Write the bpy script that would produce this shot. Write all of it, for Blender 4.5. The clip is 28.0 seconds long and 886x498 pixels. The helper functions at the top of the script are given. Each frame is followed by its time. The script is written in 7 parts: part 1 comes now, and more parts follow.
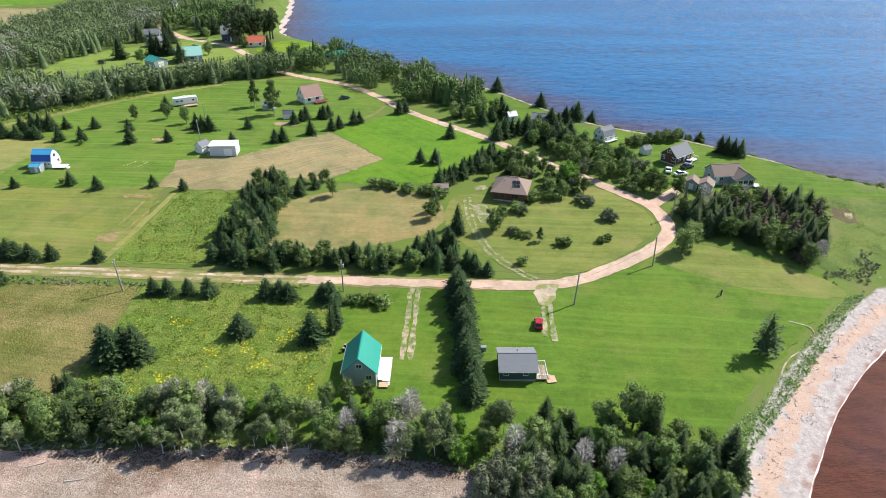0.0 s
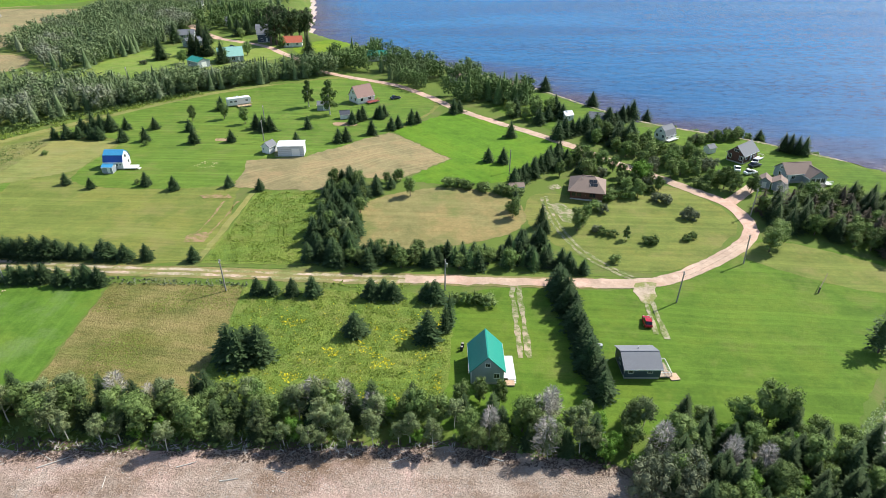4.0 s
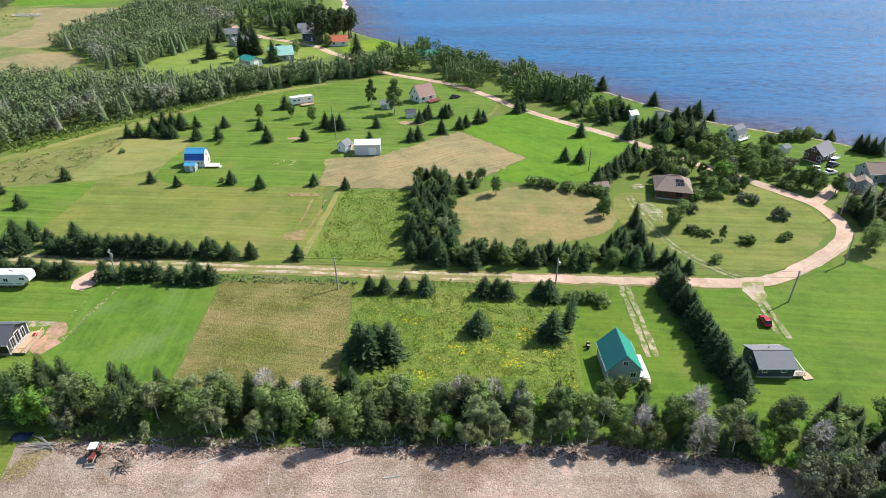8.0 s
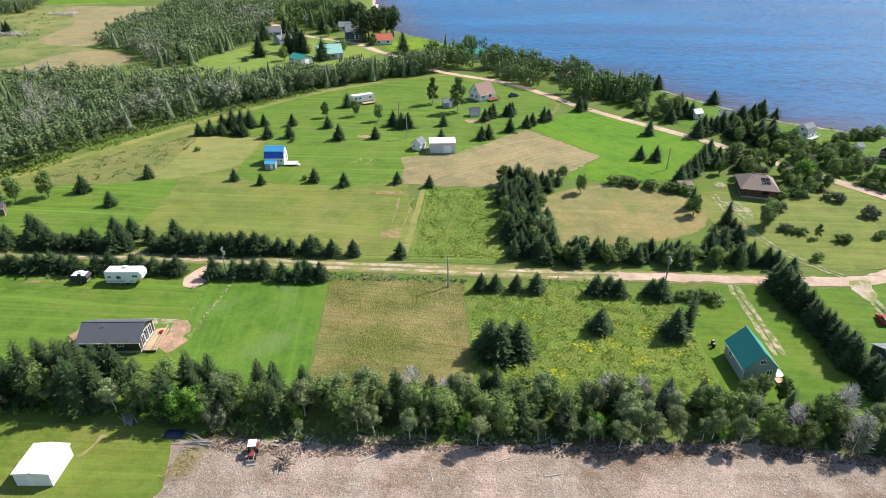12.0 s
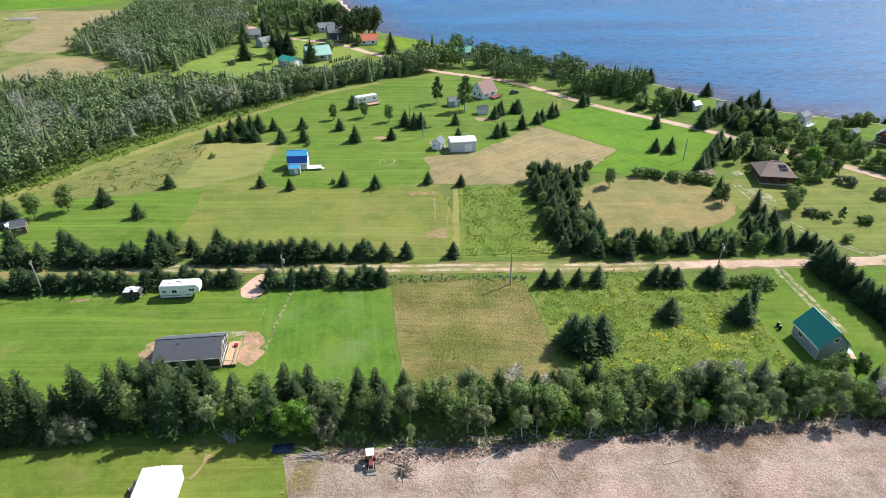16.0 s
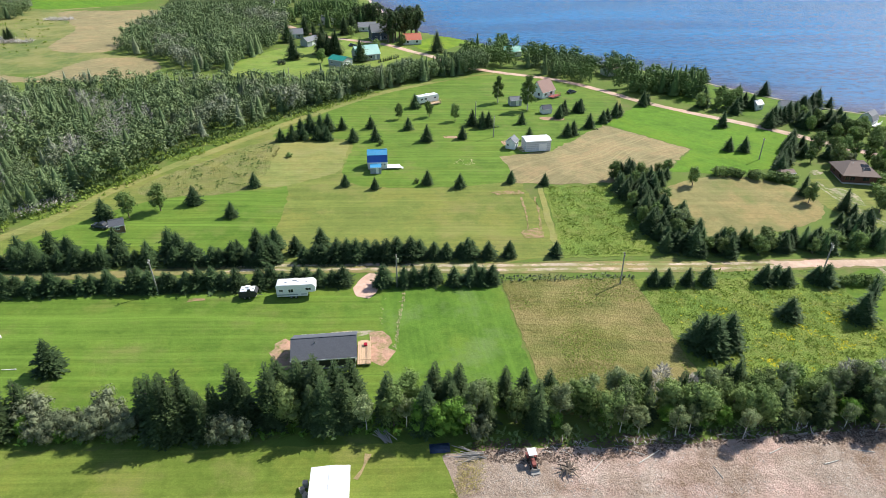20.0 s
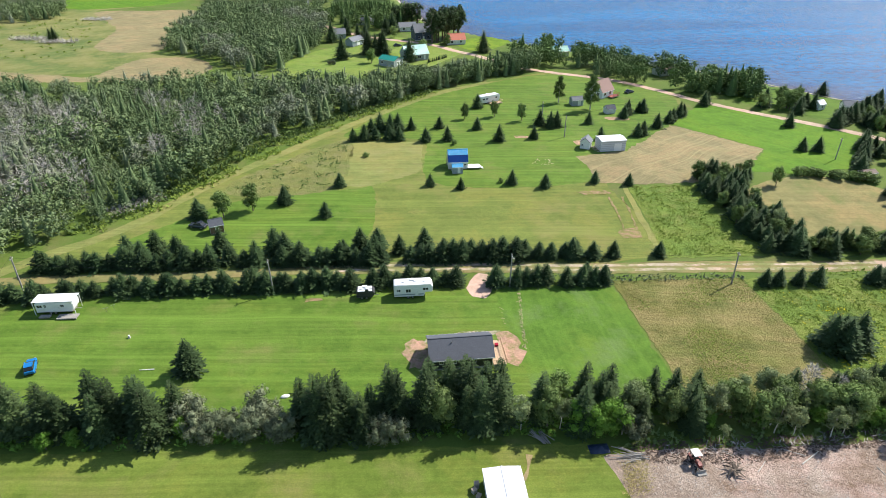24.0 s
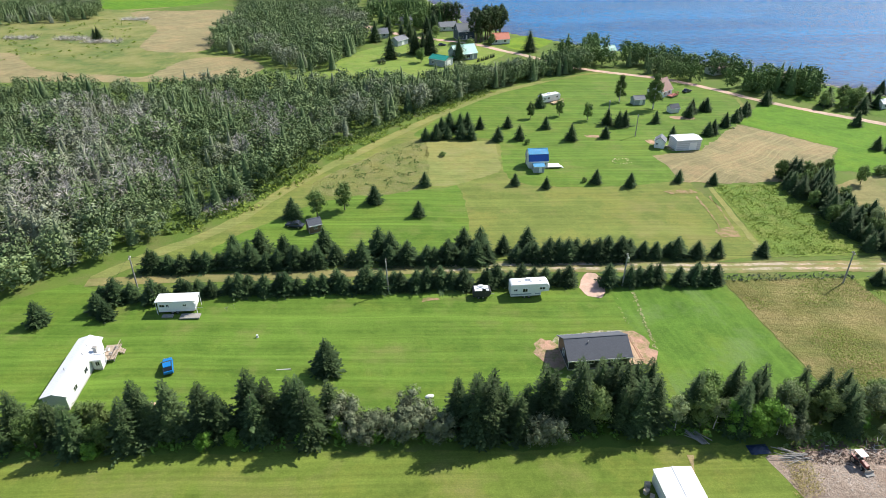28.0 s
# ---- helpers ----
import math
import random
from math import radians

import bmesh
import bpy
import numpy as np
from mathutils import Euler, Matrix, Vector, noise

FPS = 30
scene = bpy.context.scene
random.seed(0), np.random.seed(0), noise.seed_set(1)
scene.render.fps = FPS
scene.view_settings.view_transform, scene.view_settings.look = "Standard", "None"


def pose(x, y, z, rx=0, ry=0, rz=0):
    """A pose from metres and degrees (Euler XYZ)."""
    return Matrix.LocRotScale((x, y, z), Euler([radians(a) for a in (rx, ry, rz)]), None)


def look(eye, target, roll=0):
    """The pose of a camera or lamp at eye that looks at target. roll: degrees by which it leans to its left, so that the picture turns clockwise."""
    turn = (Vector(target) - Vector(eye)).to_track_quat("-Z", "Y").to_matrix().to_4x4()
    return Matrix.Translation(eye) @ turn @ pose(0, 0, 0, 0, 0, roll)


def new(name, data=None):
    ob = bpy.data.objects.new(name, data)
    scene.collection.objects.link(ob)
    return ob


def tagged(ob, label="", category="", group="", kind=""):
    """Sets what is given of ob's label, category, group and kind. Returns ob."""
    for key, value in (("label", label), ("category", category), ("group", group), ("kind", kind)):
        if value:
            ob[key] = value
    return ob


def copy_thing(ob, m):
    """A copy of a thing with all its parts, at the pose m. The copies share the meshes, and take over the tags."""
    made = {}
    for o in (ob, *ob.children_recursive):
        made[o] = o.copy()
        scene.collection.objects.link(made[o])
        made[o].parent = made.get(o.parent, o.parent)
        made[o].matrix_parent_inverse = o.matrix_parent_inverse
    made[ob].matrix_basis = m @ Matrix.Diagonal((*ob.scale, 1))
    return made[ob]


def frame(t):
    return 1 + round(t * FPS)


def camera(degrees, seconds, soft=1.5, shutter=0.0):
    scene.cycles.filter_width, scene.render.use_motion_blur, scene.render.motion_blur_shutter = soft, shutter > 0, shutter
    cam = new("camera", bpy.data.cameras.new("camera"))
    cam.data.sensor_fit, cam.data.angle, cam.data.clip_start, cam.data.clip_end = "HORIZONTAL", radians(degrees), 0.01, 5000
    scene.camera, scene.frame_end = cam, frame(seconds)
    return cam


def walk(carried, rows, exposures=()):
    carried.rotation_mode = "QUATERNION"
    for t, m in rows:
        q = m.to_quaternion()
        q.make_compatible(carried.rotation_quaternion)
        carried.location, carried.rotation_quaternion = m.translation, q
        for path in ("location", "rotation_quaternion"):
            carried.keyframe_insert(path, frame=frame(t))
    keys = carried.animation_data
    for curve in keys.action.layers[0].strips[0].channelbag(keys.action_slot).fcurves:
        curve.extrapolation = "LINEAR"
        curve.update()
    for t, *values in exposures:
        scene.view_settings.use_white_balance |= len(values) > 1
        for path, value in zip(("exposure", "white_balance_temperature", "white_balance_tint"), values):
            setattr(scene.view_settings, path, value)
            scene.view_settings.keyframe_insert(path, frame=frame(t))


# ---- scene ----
cam = camera(71.4, 28.0, soft=0.75)
METRES, EYE, TILT, LEAN, TURN = 160.0, 77.5, -29.7, 0.0, 0.0
ROWS = [
    (0.0, 0.0, 0.0, 0.0, 0.0, 0.0, 0.0),
    (0.5, -0.0173, -0.0005, 0.0001, 0.02, -0.01, 0.0),
    (1.0, -0.0345, -0.0008, -0.0, 0.04, -0.0, 0.0),
    (1.5, -0.0518, -0.0011, -0.0001, 0.01, -0.01, 0.02),
    (2.0, -0.0693, -0.0013, -0.0003, -0.06, 0.0, 0.06),
    (2.5, -0.0868, -0.0016, -0.0005, -0.15, 0.01, 0.12),
    (3.0, -0.1045, -0.0018, -0.0006, -0.31, -0.0, 0.22),
    (3.5, -0.1224, -0.0019, -0.0008, -0.36, 0.0, 0.25),
    (5.5, -0.1948, -0.0022, -0.0012, -0.27, 0.0, 0.2),
    (6.0, -0.2123, -0.0022, -0.0013, -0.25, -0.0, 0.17),
    (6.5, -0.2305, -0.0021, -0.0015, -0.22, -0.0, 0.15),
    (7.0, -0.2486, -0.0021, -0.0016, -0.19, -0.01, 0.12),
    (7.5, -0.2669, -0.0019, -0.002, -0.16, -0.01, 0.09),
    (8.0, -0.285, -0.0017, -0.0022, -0.13, -0.02, 0.07),
    (8.5, -0.3032, -0.0015, -0.0025, -0.1, -0.04, 0.06),
    (9.0, -0.3213, -0.0014, -0.0025, -0.08, -0.05, 0.03),
    (9.5, -0.3392, -0.0013, -0.0028, -0.05, -0.07, 0.01),
    (10.0, -0.3571, -0.001, -0.003, -0.02, -0.07, 0.01),
    (10.5, -0.375, -0.0008, -0.0031, 0.0, -0.08, -0.02),
    (11.0, -0.3928, -0.0006, -0.0033, 0.04, -0.09, -0.04),
    (11.5, -0.4106, -0.0002, -0.0033, 0.07, -0.1, -0.04),
    (12.0, -0.4285, -0.0001, -0.0036, 0.02, -0.1, -0.02),
    (12.5, -0.4462, 0.0002, -0.0036, -0.25, -0.12, 0.15),
    (14.5, -0.5174, 0.0027, -0.0029, -3.27, -0.21, 1.92),
    (15.0, -0.5353, 0.0041, -0.0023, -4.27, -0.24, 2.49),
    (15.5, -0.5533, 0.0056, -0.0015, -4.45, -0.25, 2.6),
    (16.0, -0.5711, 0.007, -0.0007, -4.42, -0.26, 2.6),
    (16.5, -0.5889, 0.0088, 0.0, -4.41, -0.26, 2.6),
    (17.0, -0.6067, 0.0104, 0.0006, -4.39, -0.26, 2.61),
    (17.5, -0.6246, 0.0121, 0.0013, -4.38, -0.26, 2.6),
    (18.0, -0.6423, 0.0137, 0.0019, -4.36, -0.25, 2.6),
    (18.5, -0.6599, 0.0156, 0.0024, -4.35, -0.24, 2.6),
    (19.0, -0.6779, 0.0171, 0.0031, -4.34, -0.25, 2.59),
    (19.5, -0.6958, 0.0187, 0.0038, -4.33, -0.25, 2.59),
    (20.0, -0.7137, 0.0203, 0.0045, -4.33, -0.24, 2.58),
    (20.5, -0.7316, 0.0221, 0.005, -4.32, -0.22, 2.56),
    (21.0, -0.7497, 0.0238, 0.0059, -4.31, -0.23, 2.57),
    (21.5, -0.7671, 0.0253, 0.0066, -4.3, -0.22, 2.56),
    (23.5, -0.8393, 0.0321, 0.0096, -4.29, -0.2, 2.56),
    (24.0, -0.857, 0.0337, 0.0103, -4.26, -0.2, 2.56),
    (24.5, -0.8747, 0.0356, 0.0111, -4.24, -0.19, 2.54),
    (25.0, -0.8924, 0.0373, 0.0118, -4.22, -0.18, 2.55),
    (25.5, -0.9101, 0.0392, 0.0123, -4.21, -0.17, 2.55),
    (26.0, -0.9276, 0.041, 0.0129, -4.19, -0.16, 2.55),
    (26.5, -0.9453, 0.0427, 0.0134, -4.17, -0.16, 2.55),
    (27.0, -0.9626, 0.0445, 0.0141, -4.15, -0.17, 2.56),
    (27.5, -0.9803, 0.0463, 0.0148, -4.14, -0.17, 2.54),
    (28.0, -0.9974, 0.0478, 0.0154, -4.11, -0.17, 2.57),
]
walk(cam, [(t, pose(0, 0, EYE, TILT, LEAN, TURN) @ pose(METRES * x, METRES * y, METRES * z, 90 + pitch, roll, yaw)) for t, x, y, z, yaw, pitch, roll in ROWS], [(0.0, 0.55), (28.0, 0.55)])

# ---- sun and sky: late-morning sun from ahead on the right ----
SUN_DIR = Vector((math.cos(radians(44)) * math.cos(radians(31)), math.cos(radians(44)) * math.sin(radians(31)), math.sin(radians(44))))
world = bpy.data.worlds.new("sky")
scene.world = world
world.use_nodes = True
wn = world.node_tree.nodes
sky = wn.new("ShaderNodeTexSky")
sky.sky_type, sky.sun_disc = "NISHITA", False
sky.sun_elevation, sky.sun_rotation = radians(44), radians(90 - 31)
sky.air_density, sky.dust_density, sky.ozone_density = 1.0, 0.6, 1.2
world.node_tree.links.new(sky.outputs[0], wn["Background"].inputs[0])
wn["Background"].inputs[1].default_value = 0.125
sun_data = bpy.data.lights.new("sun", "SUN")
sun_data.energy, sun_data.angle, sun_data.color = 5.0, radians(0.53), (1.0, 0.955, 0.88)
sun = new("sun", sun_data)
sun.matrix_world = look(SUN_DIR * 500, (0, 0, 0))

# ---- materials ----


def shader(name):
    m = bpy.data.materials.new(name)
    m.use_nodes = True
    return m, m.node_tree.nodes, m.node_tree.links, m.node_tree.nodes["Principled BSDF"]


def nz(nodes, links, vec, scale, detail=4, rough=0.55, lo=0.35, hi=0.65):
    """Noise squeezed between lo and hi to a 0..1 mask."""
    n = nodes.new("ShaderNodeTexNoise")
    n.inputs["Scale"].default_value, n.inputs["Detail"].default_value, n.inputs["Roughness"].default_value = scale, detail, rough
    links.new(vec, n.inputs["Vector"])
    r = nodes.new("ShaderNodeMapRange")
    r.inputs["From Min"].default_value, r.inputs["From Max"].default_value = lo, hi
    links.new(n.outputs["Fac"], r.inputs["Value"])
    return r.outputs[0]


def mixc(nodes, links, fac, a, b, mode="MIX"):
    n = nodes.new("ShaderNodeMix")
    n.data_type, n.blend_type = "RGBA", mode
    for sock, v in ((n.inputs[0], fac), (n.inputs[6], a), (n.inputs[7], b)):
        if isinstance(v, (int, float)):
            sock.default_value = v
        elif isinstance(v, tuple):
            sock.default_value = (*v, 1)
        else:
            links.new(v, sock)
    return n.outputs[2]


def mathn(nodes, links, op, a, b=0.0):
    n = nodes.new("ShaderNodeMath")
    n.operation = op
    for sock, v in ((n.inputs[0], a), (n.inputs[1], b)):
        if isinstance(v, (int, float)):
            sock.default_value = v
        else:
            links.new(v, sock)
    return n.outputs[0]


def bump(nodes, links, bsdf, height, strength, distance):
    b = nodes.new("ShaderNodeBump")
    b.inputs["Strength"].default_value, b.inputs["Distance"].default_value = strength, distance
    links.new(height, b.inputs["Height"])
    links.new(b.outputs[0], bsdf.inputs["Normal"])


def turf(name, dark, light, dry, dry_lo=0.55, dry_hi=0.8, stripe=None, grain=0.5, relief=0.25, blot=0.05, curl=2.5):
    """Grass or earth seen from above: broad patches, tufts, dry spots, and mowing lanes (angle, width, strength)."""
    m, n, l, b = shader(name)
    co = n.new("ShaderNodeNewGeometry").outputs["Position"]
    c = mixc(n, l, nz(n, l, co, blot, 5, 0.6), dark, light)
    c = mixc(n, l, mathn(n, l, "MULTIPLY", nz(n, l, co, 0.21, 6, 0.68, 0.48, 0.7), 0.7), c, tuple(v * 0.6 for v in dark))
    c = mixc(n, l, mathn(n, l, "MULTIPLY", nz(n, l, co, 0.17, 6, 0.68, 0.52, 0.3), 0.6), c, tuple(min(1, v * 1.42) for v in light))
    c = mixc(n, l, mathn(n, l, "MULTIPLY", nz(n, l, co, 0.07, 6, 0.7, 0.47, 0.6), 0.62), c, (min(1, light[0] * 1.45), min(1, light[1] * 1.15), light[2] * 1.2))
    c = mixc(n, l, mathn(n, l, "MULTIPLY", nz(n, l, co, 0.9, 6, 0.7, 0.42, 0.68), 0.4), c, tuple(v * 0.62 for v in dark))
    c = mixc(n, l, nz(n, l, co, blot * 2.3, 6, 0.65, dry_lo, dry_hi), c, dry)
    if stripe:
        ang, width, power = stripe
        mp = n.new("ShaderNodeMapping")
        mp.inputs["Rotation"].default_value = (0, 0, radians(ang))
        wav = n.new("ShaderNodeTexNoise")
        wav.inputs["Scale"].default_value, wav.inputs["Detail"].default_value = 0.035, 1
        l.new(co, wav.inputs["Vector"])
        off = n.new("ShaderNodeVectorMath")
        off.operation = "MULTIPLY_ADD"
        off.inputs[1].default_value = (curl, curl, 0)
        l.new(wav.outputs["Color"], off.inputs[0])
        l.new(co, off.inputs[2])
        l.new(off.outputs[0], mp.inputs["Vector"])
        for wide_, pull, strength, tone in ((width, 0.014, power, 1.45), (width * 0.42, 0.03, power * 0.8, 0.6)):
            sc = n.new("ShaderNodeVectorMath")
            sc.operation = "MULTIPLY"
            sc.inputs[1].default_value = (pull, 1, 0)
            l.new(mp.outputs[0], sc.inputs[0])
            w = n.new("ShaderNodeTexNoise")
            w.inputs["Scale"].default_value, w.inputs["Detail"].default_value = 1.0 / wide_, 4
            l.new(sc.outputs[0], w.inputs["Vector"])
            r = n.new("ShaderNodeMapRange")
            r.inputs["From Min"].default_value, r.inputs["From Max"].default_value = 0.46, 0.68
            l.new(w.outputs["Fac"], r.inputs["Value"])
            c = mixc(n, l, mathn(n, l, "MULTIPLY", r.outputs[0], strength), c, tuple(min(1, v * tone) for v in light))
    c = mixc(n, l, mathn(n, l, "MULTIPLY", nz(n, l, co, 2.1, 4, 0.8, 0.5, 0.72), grain * 0.8), c, tuple(min(1, v * 1.5) for v in light))
    fine = nz(n, l, co, 4.6, 5, 0.8, 0.38, 0.66)
    c = mixc(n, l, mathn(n, l, "MULTIPLY", fine, grain), c, tuple(v * 0.42 for v in dark))
    l.new(c, b.inputs["Base Color"])
    b.inputs["Roughness"].default_value, b.inputs["Specular IOR Level"].default_value = 0.9, 0.15
    bump(n, l, b, nz(n, l, co, 1.7, 6, 0.75, 0.1, 0.9), relief, 0.35)
    return m


GRASS = turf("coarse_grass", (0.086, 0.144, 0.029), (0.132, 0.190, 0.040), (0.218, 0.201, 0.077), 0.52, 0.75, grain=0.4, relief=0.5)
LAWN = turf("mown_lawn", (0.076, 0.148, 0.014), (0.106, 0.186, 0.02), (0.175, 0.19, 0.048), 0.54, 0.78, (4, 1.6, 0.45), grain=0.4)
LAWN_WEST = turf("west_lawn", (0.086, 0.164, 0.019), (0.12, 0.198, 0.028), (0.2, 0.205, 0.062), 0.52, 0.78, (3, 1.8, 0.7), grain=0.4)
LAWN_NEW = turf("fresh_lawn", (0.077, 0.162, 0.018), (0.11, 0.2, 0.026), (0.15, 0.215, 0.075), 0.5, 0.72, (86, 1.4, 0.3), grain=0.4)
PASTURE = turf("pasture", (0.135, 0.178, 0.036), (0.172, 0.205, 0.046), (0.25, 0.22, 0.078), 0.5, 0.72, (2, 2.4, 0.5), grain=0.42, blot=0.035)
CLOVER = turf("bright_hay_field", (0.085, 0.185, 0.012), (0.11, 0.222, 0.016), (0.14, 0.215, 0.03), 0.6, 0.9, (48, 2.5, 0.25), grain=0.35)
HAY = turf("cut_hay", (0.225, 0.193, 0.094), (0.3, 0.256, 0.128), (0.215, 0.205, 0.08), 0.55, 0.8, (-35, 0.8, 0.5), grain=0.5, blot=0.06, curl=12)
HAY_STRIP = turf("pale_mown_strip", (0.18, 0.215, 0.058), (0.225, 0.235, 0.072), (0.27, 0.245, 0.1), 0.5, 0.75, (0.9, 0.9, 0.4), grain=0.35)
HAY_LAWN = turf("dry_lawn", (0.19, 0.185, 0.068), (0.24, 0.21, 0.085), (0.13, 0.165, 0.045), 0.5, 0.7, (5, 2.0, 0.3), grain=0.25)
WEEDS = turf("weedy_field", (0.1, 0.175, 0.027), (0.165, 0.235, 0.04), (0.225, 0.23, 0.062), 0.48, 0.7, (6, 1.6, 0.35), grain=0.45, relief=0.8, blot=0.12)
BROWN_WEEDS = turf("browned_weeds", (0.098, 0.122, 0.026), (0.15, 0.16, 0.042), (0.31, 0.25, 0.1), 0.42, 0.58, (8, 2.4, 0.5), grain=0.36, relief=1.0, blot=0.04)
ROUGH = turf("rough_pasture", (0.165, 0.2, 0.05), (0.215, 0.23, 0.07), (0.26, 0.235, 0.1), 0.46, 0.68, grain=0.6, relief=0.9, blot=0.1)
RED_DIRT = turf("red_dirt_road", (0.455, 0.33, 0.245), (0.52, 0.395, 0.3), (0.42, 0.285, 0.2), 0.5, 0.75, grain=0.18, relief=0.2, blot=0.12)
TRACK = turf("worn_wheel_track", (0.3, 0.27, 0.17), (0.4, 0.36, 0.25), (0.13, 0.18, 0.04), 0.4, 0.56, grain=0.3, relief=0.3, blot=0.3)
GRAVEL = turf("pale_gravel", (0.36, 0.3, 0.23), (0.48, 0.42, 0.33), (0.15, 0.19, 0.05), 0.42, 0.56, grain=0.3, relief=0.3, blot=0.35)
RUTS = turf("rutted_dirt", (0.42, 0.33, 0.24), (0.52, 0.43, 0.33), (0.2, 0.22, 0.065), 0.42, 0.56, grain=0.25, relief=0.3, blot=0.12)
BARE = turf("bare_red_soil", (0.36, 0.23, 0.155), (0.45, 0.3, 0.21), (0.15, 0.185, 0.045), 0.44, 0.66, grain=0.35, relief=0.4, blot=0.3)
BURNT = turf("burnt_grass", (0.1, 0.085, 0.045), (0.14, 0.115, 0.06), (0.13, 0.16, 0.045), 0.5, 0.68, grain=0.5, relief=0.5, blot=0.3)
SCAR = turf("trench_soil", (0.16, 0.18, 0.05), (0.2, 0.2, 0.06), (0.38, 0.23, 0.15), 0.42, 0.62, grain=0.4, relief=0.4, blot=0.35)
MULCH = turf("wood_mulch", (0.355, 0.275, 0.212), (0.51, 0.415, 0.342), (0.235, 0.15, 0.098), 0.46, 0.64, (2, 2.8, 0.2), grain=0.65, relief=1.0, blot=0.055)
MEADOW = turf("wet_meadow", (0.11, 0.16, 0.045), (0.18, 0.215, 0.06), (0.275, 0.255, 0.095), 0.42, 0.62, grain=0.5, relief=0.6, blot=0.03)
GARDEN = turf("bright_garden_lawn", (0.12, 0.21, 0.012), (0.16, 0.25, 0.018), (0.18, 0.24, 0.03), 0.6, 0.8, grain=0.2)

LAWN_VILLAGE = turf("village_lawn", (0.14, 0.22, 0.034), (0.175, 0.25, 0.048), (0.23, 0.245, 0.08), 0.5, 0.75, (20, 2.0, 0.3), grain=0.3)
LAWN_SOUTH = turf("south_lawn", (0.112, 0.168, 0.024), (0.15, 0.195, 0.034), (0.215, 0.205, 0.066), 0.5, 0.74, (2, 1.5, 0.5), grain=0.4)


def ground_shader():
    """Coarse grass that gives way to wrack, pebbles and pink sand down the beach."""
    m, n, l, b = shader("open_ground")
    geo = n.new("ShaderNodeNewGeometry").outputs["Position"]
    g_ = mixc(n, l, nz(n, l, geo, 0.05, 5), (0.1, 0.16, 0.026), (0.14, 0.195, 0.036))
    g_ = mixc(n, l, nz(n, l, geo, 0.12, 6, 0.65, 0.5, 0.72), g_, (0.18, 0.17, 0.065))
    g_ = mixc(n, l, mathn(n, l, "MULTIPLY", nz(n, l, geo, 2.6, 5, 0.75, 0.2, 0.8), 0.5), g_, (0.05, 0.08, 0.015))
    sand = mixc(n, l, nz(n, l, geo, 0.35, 6, 0.7), (0.5, 0.36, 0.28), (0.42, 0.3, 0.24))
    grey = mixc(n, l, nz(n, l, geo, 0.9, 8, 0.8), (0.27, 0.235, 0.22), (0.5, 0.44, 0.41))
    sep = n.new("ShaderNodeSeparateXYZ")
    l.new(geo, sep.inputs[0])
    wob = n.new("ShaderNodeTexNoise")
    wob.inputs["Scale"].default_value, wob.inputs["Detail"].default_value = 0.35, 5
    l.new(geo, wob.inputs["Vector"])
    zz = mathn(n, l, "ADD", sep.outputs[2], mathn(n, l, "MULTIPLY", mathn(n, l, "SUBTRACT", wob.outputs["Fac"], 0.5), 0.5))

    def step(lo, hi):
        r = n.new("ShaderNodeMapRange")
        r.inputs["From Min"].default_value, r.inputs["From Max"].default_value = lo, hi
        l.new(zz, r.inputs["Value"])
        return r.outputs[0]

    c = mixc(n, l, step(0.36, 0.44), grey, sand)
    c = mixc(n, l, step(0.68, 0.74), c, grey)
    wrack = mathn(n, l, "MULTIPLY", nz(n, l, geo, 1.3, 6, 0.8, 0.56, 0.62), mathn(n, l, "MULTIPLY", step(0.45, 0.55), mathn(n, l, "SUBTRACT", 1.0, step(0.75, 0.85))))
    c = mixc(n, l, wrack, c, (0.09, 0.06, 0.05))
    c = mixc(n, l, mathn(n, l, "SUBTRACT", 1.0, step(-0.06, 0.1)), c, (0.26, 0.13, 0.1))
    c = mixc(n, l, step(1.1, 1.3), c, g_)
    l.new(c, b.inputs["Base Color"])
    b.inputs["Roughness"].default_value, b.inputs["Specular IOR Level"].default_value = 0.9, 0.15
    bump(n, l, b, nz(n, l, geo, 1.9, 6, 0.75, 0.1, 0.9), 0.4, 0.25)
    return m


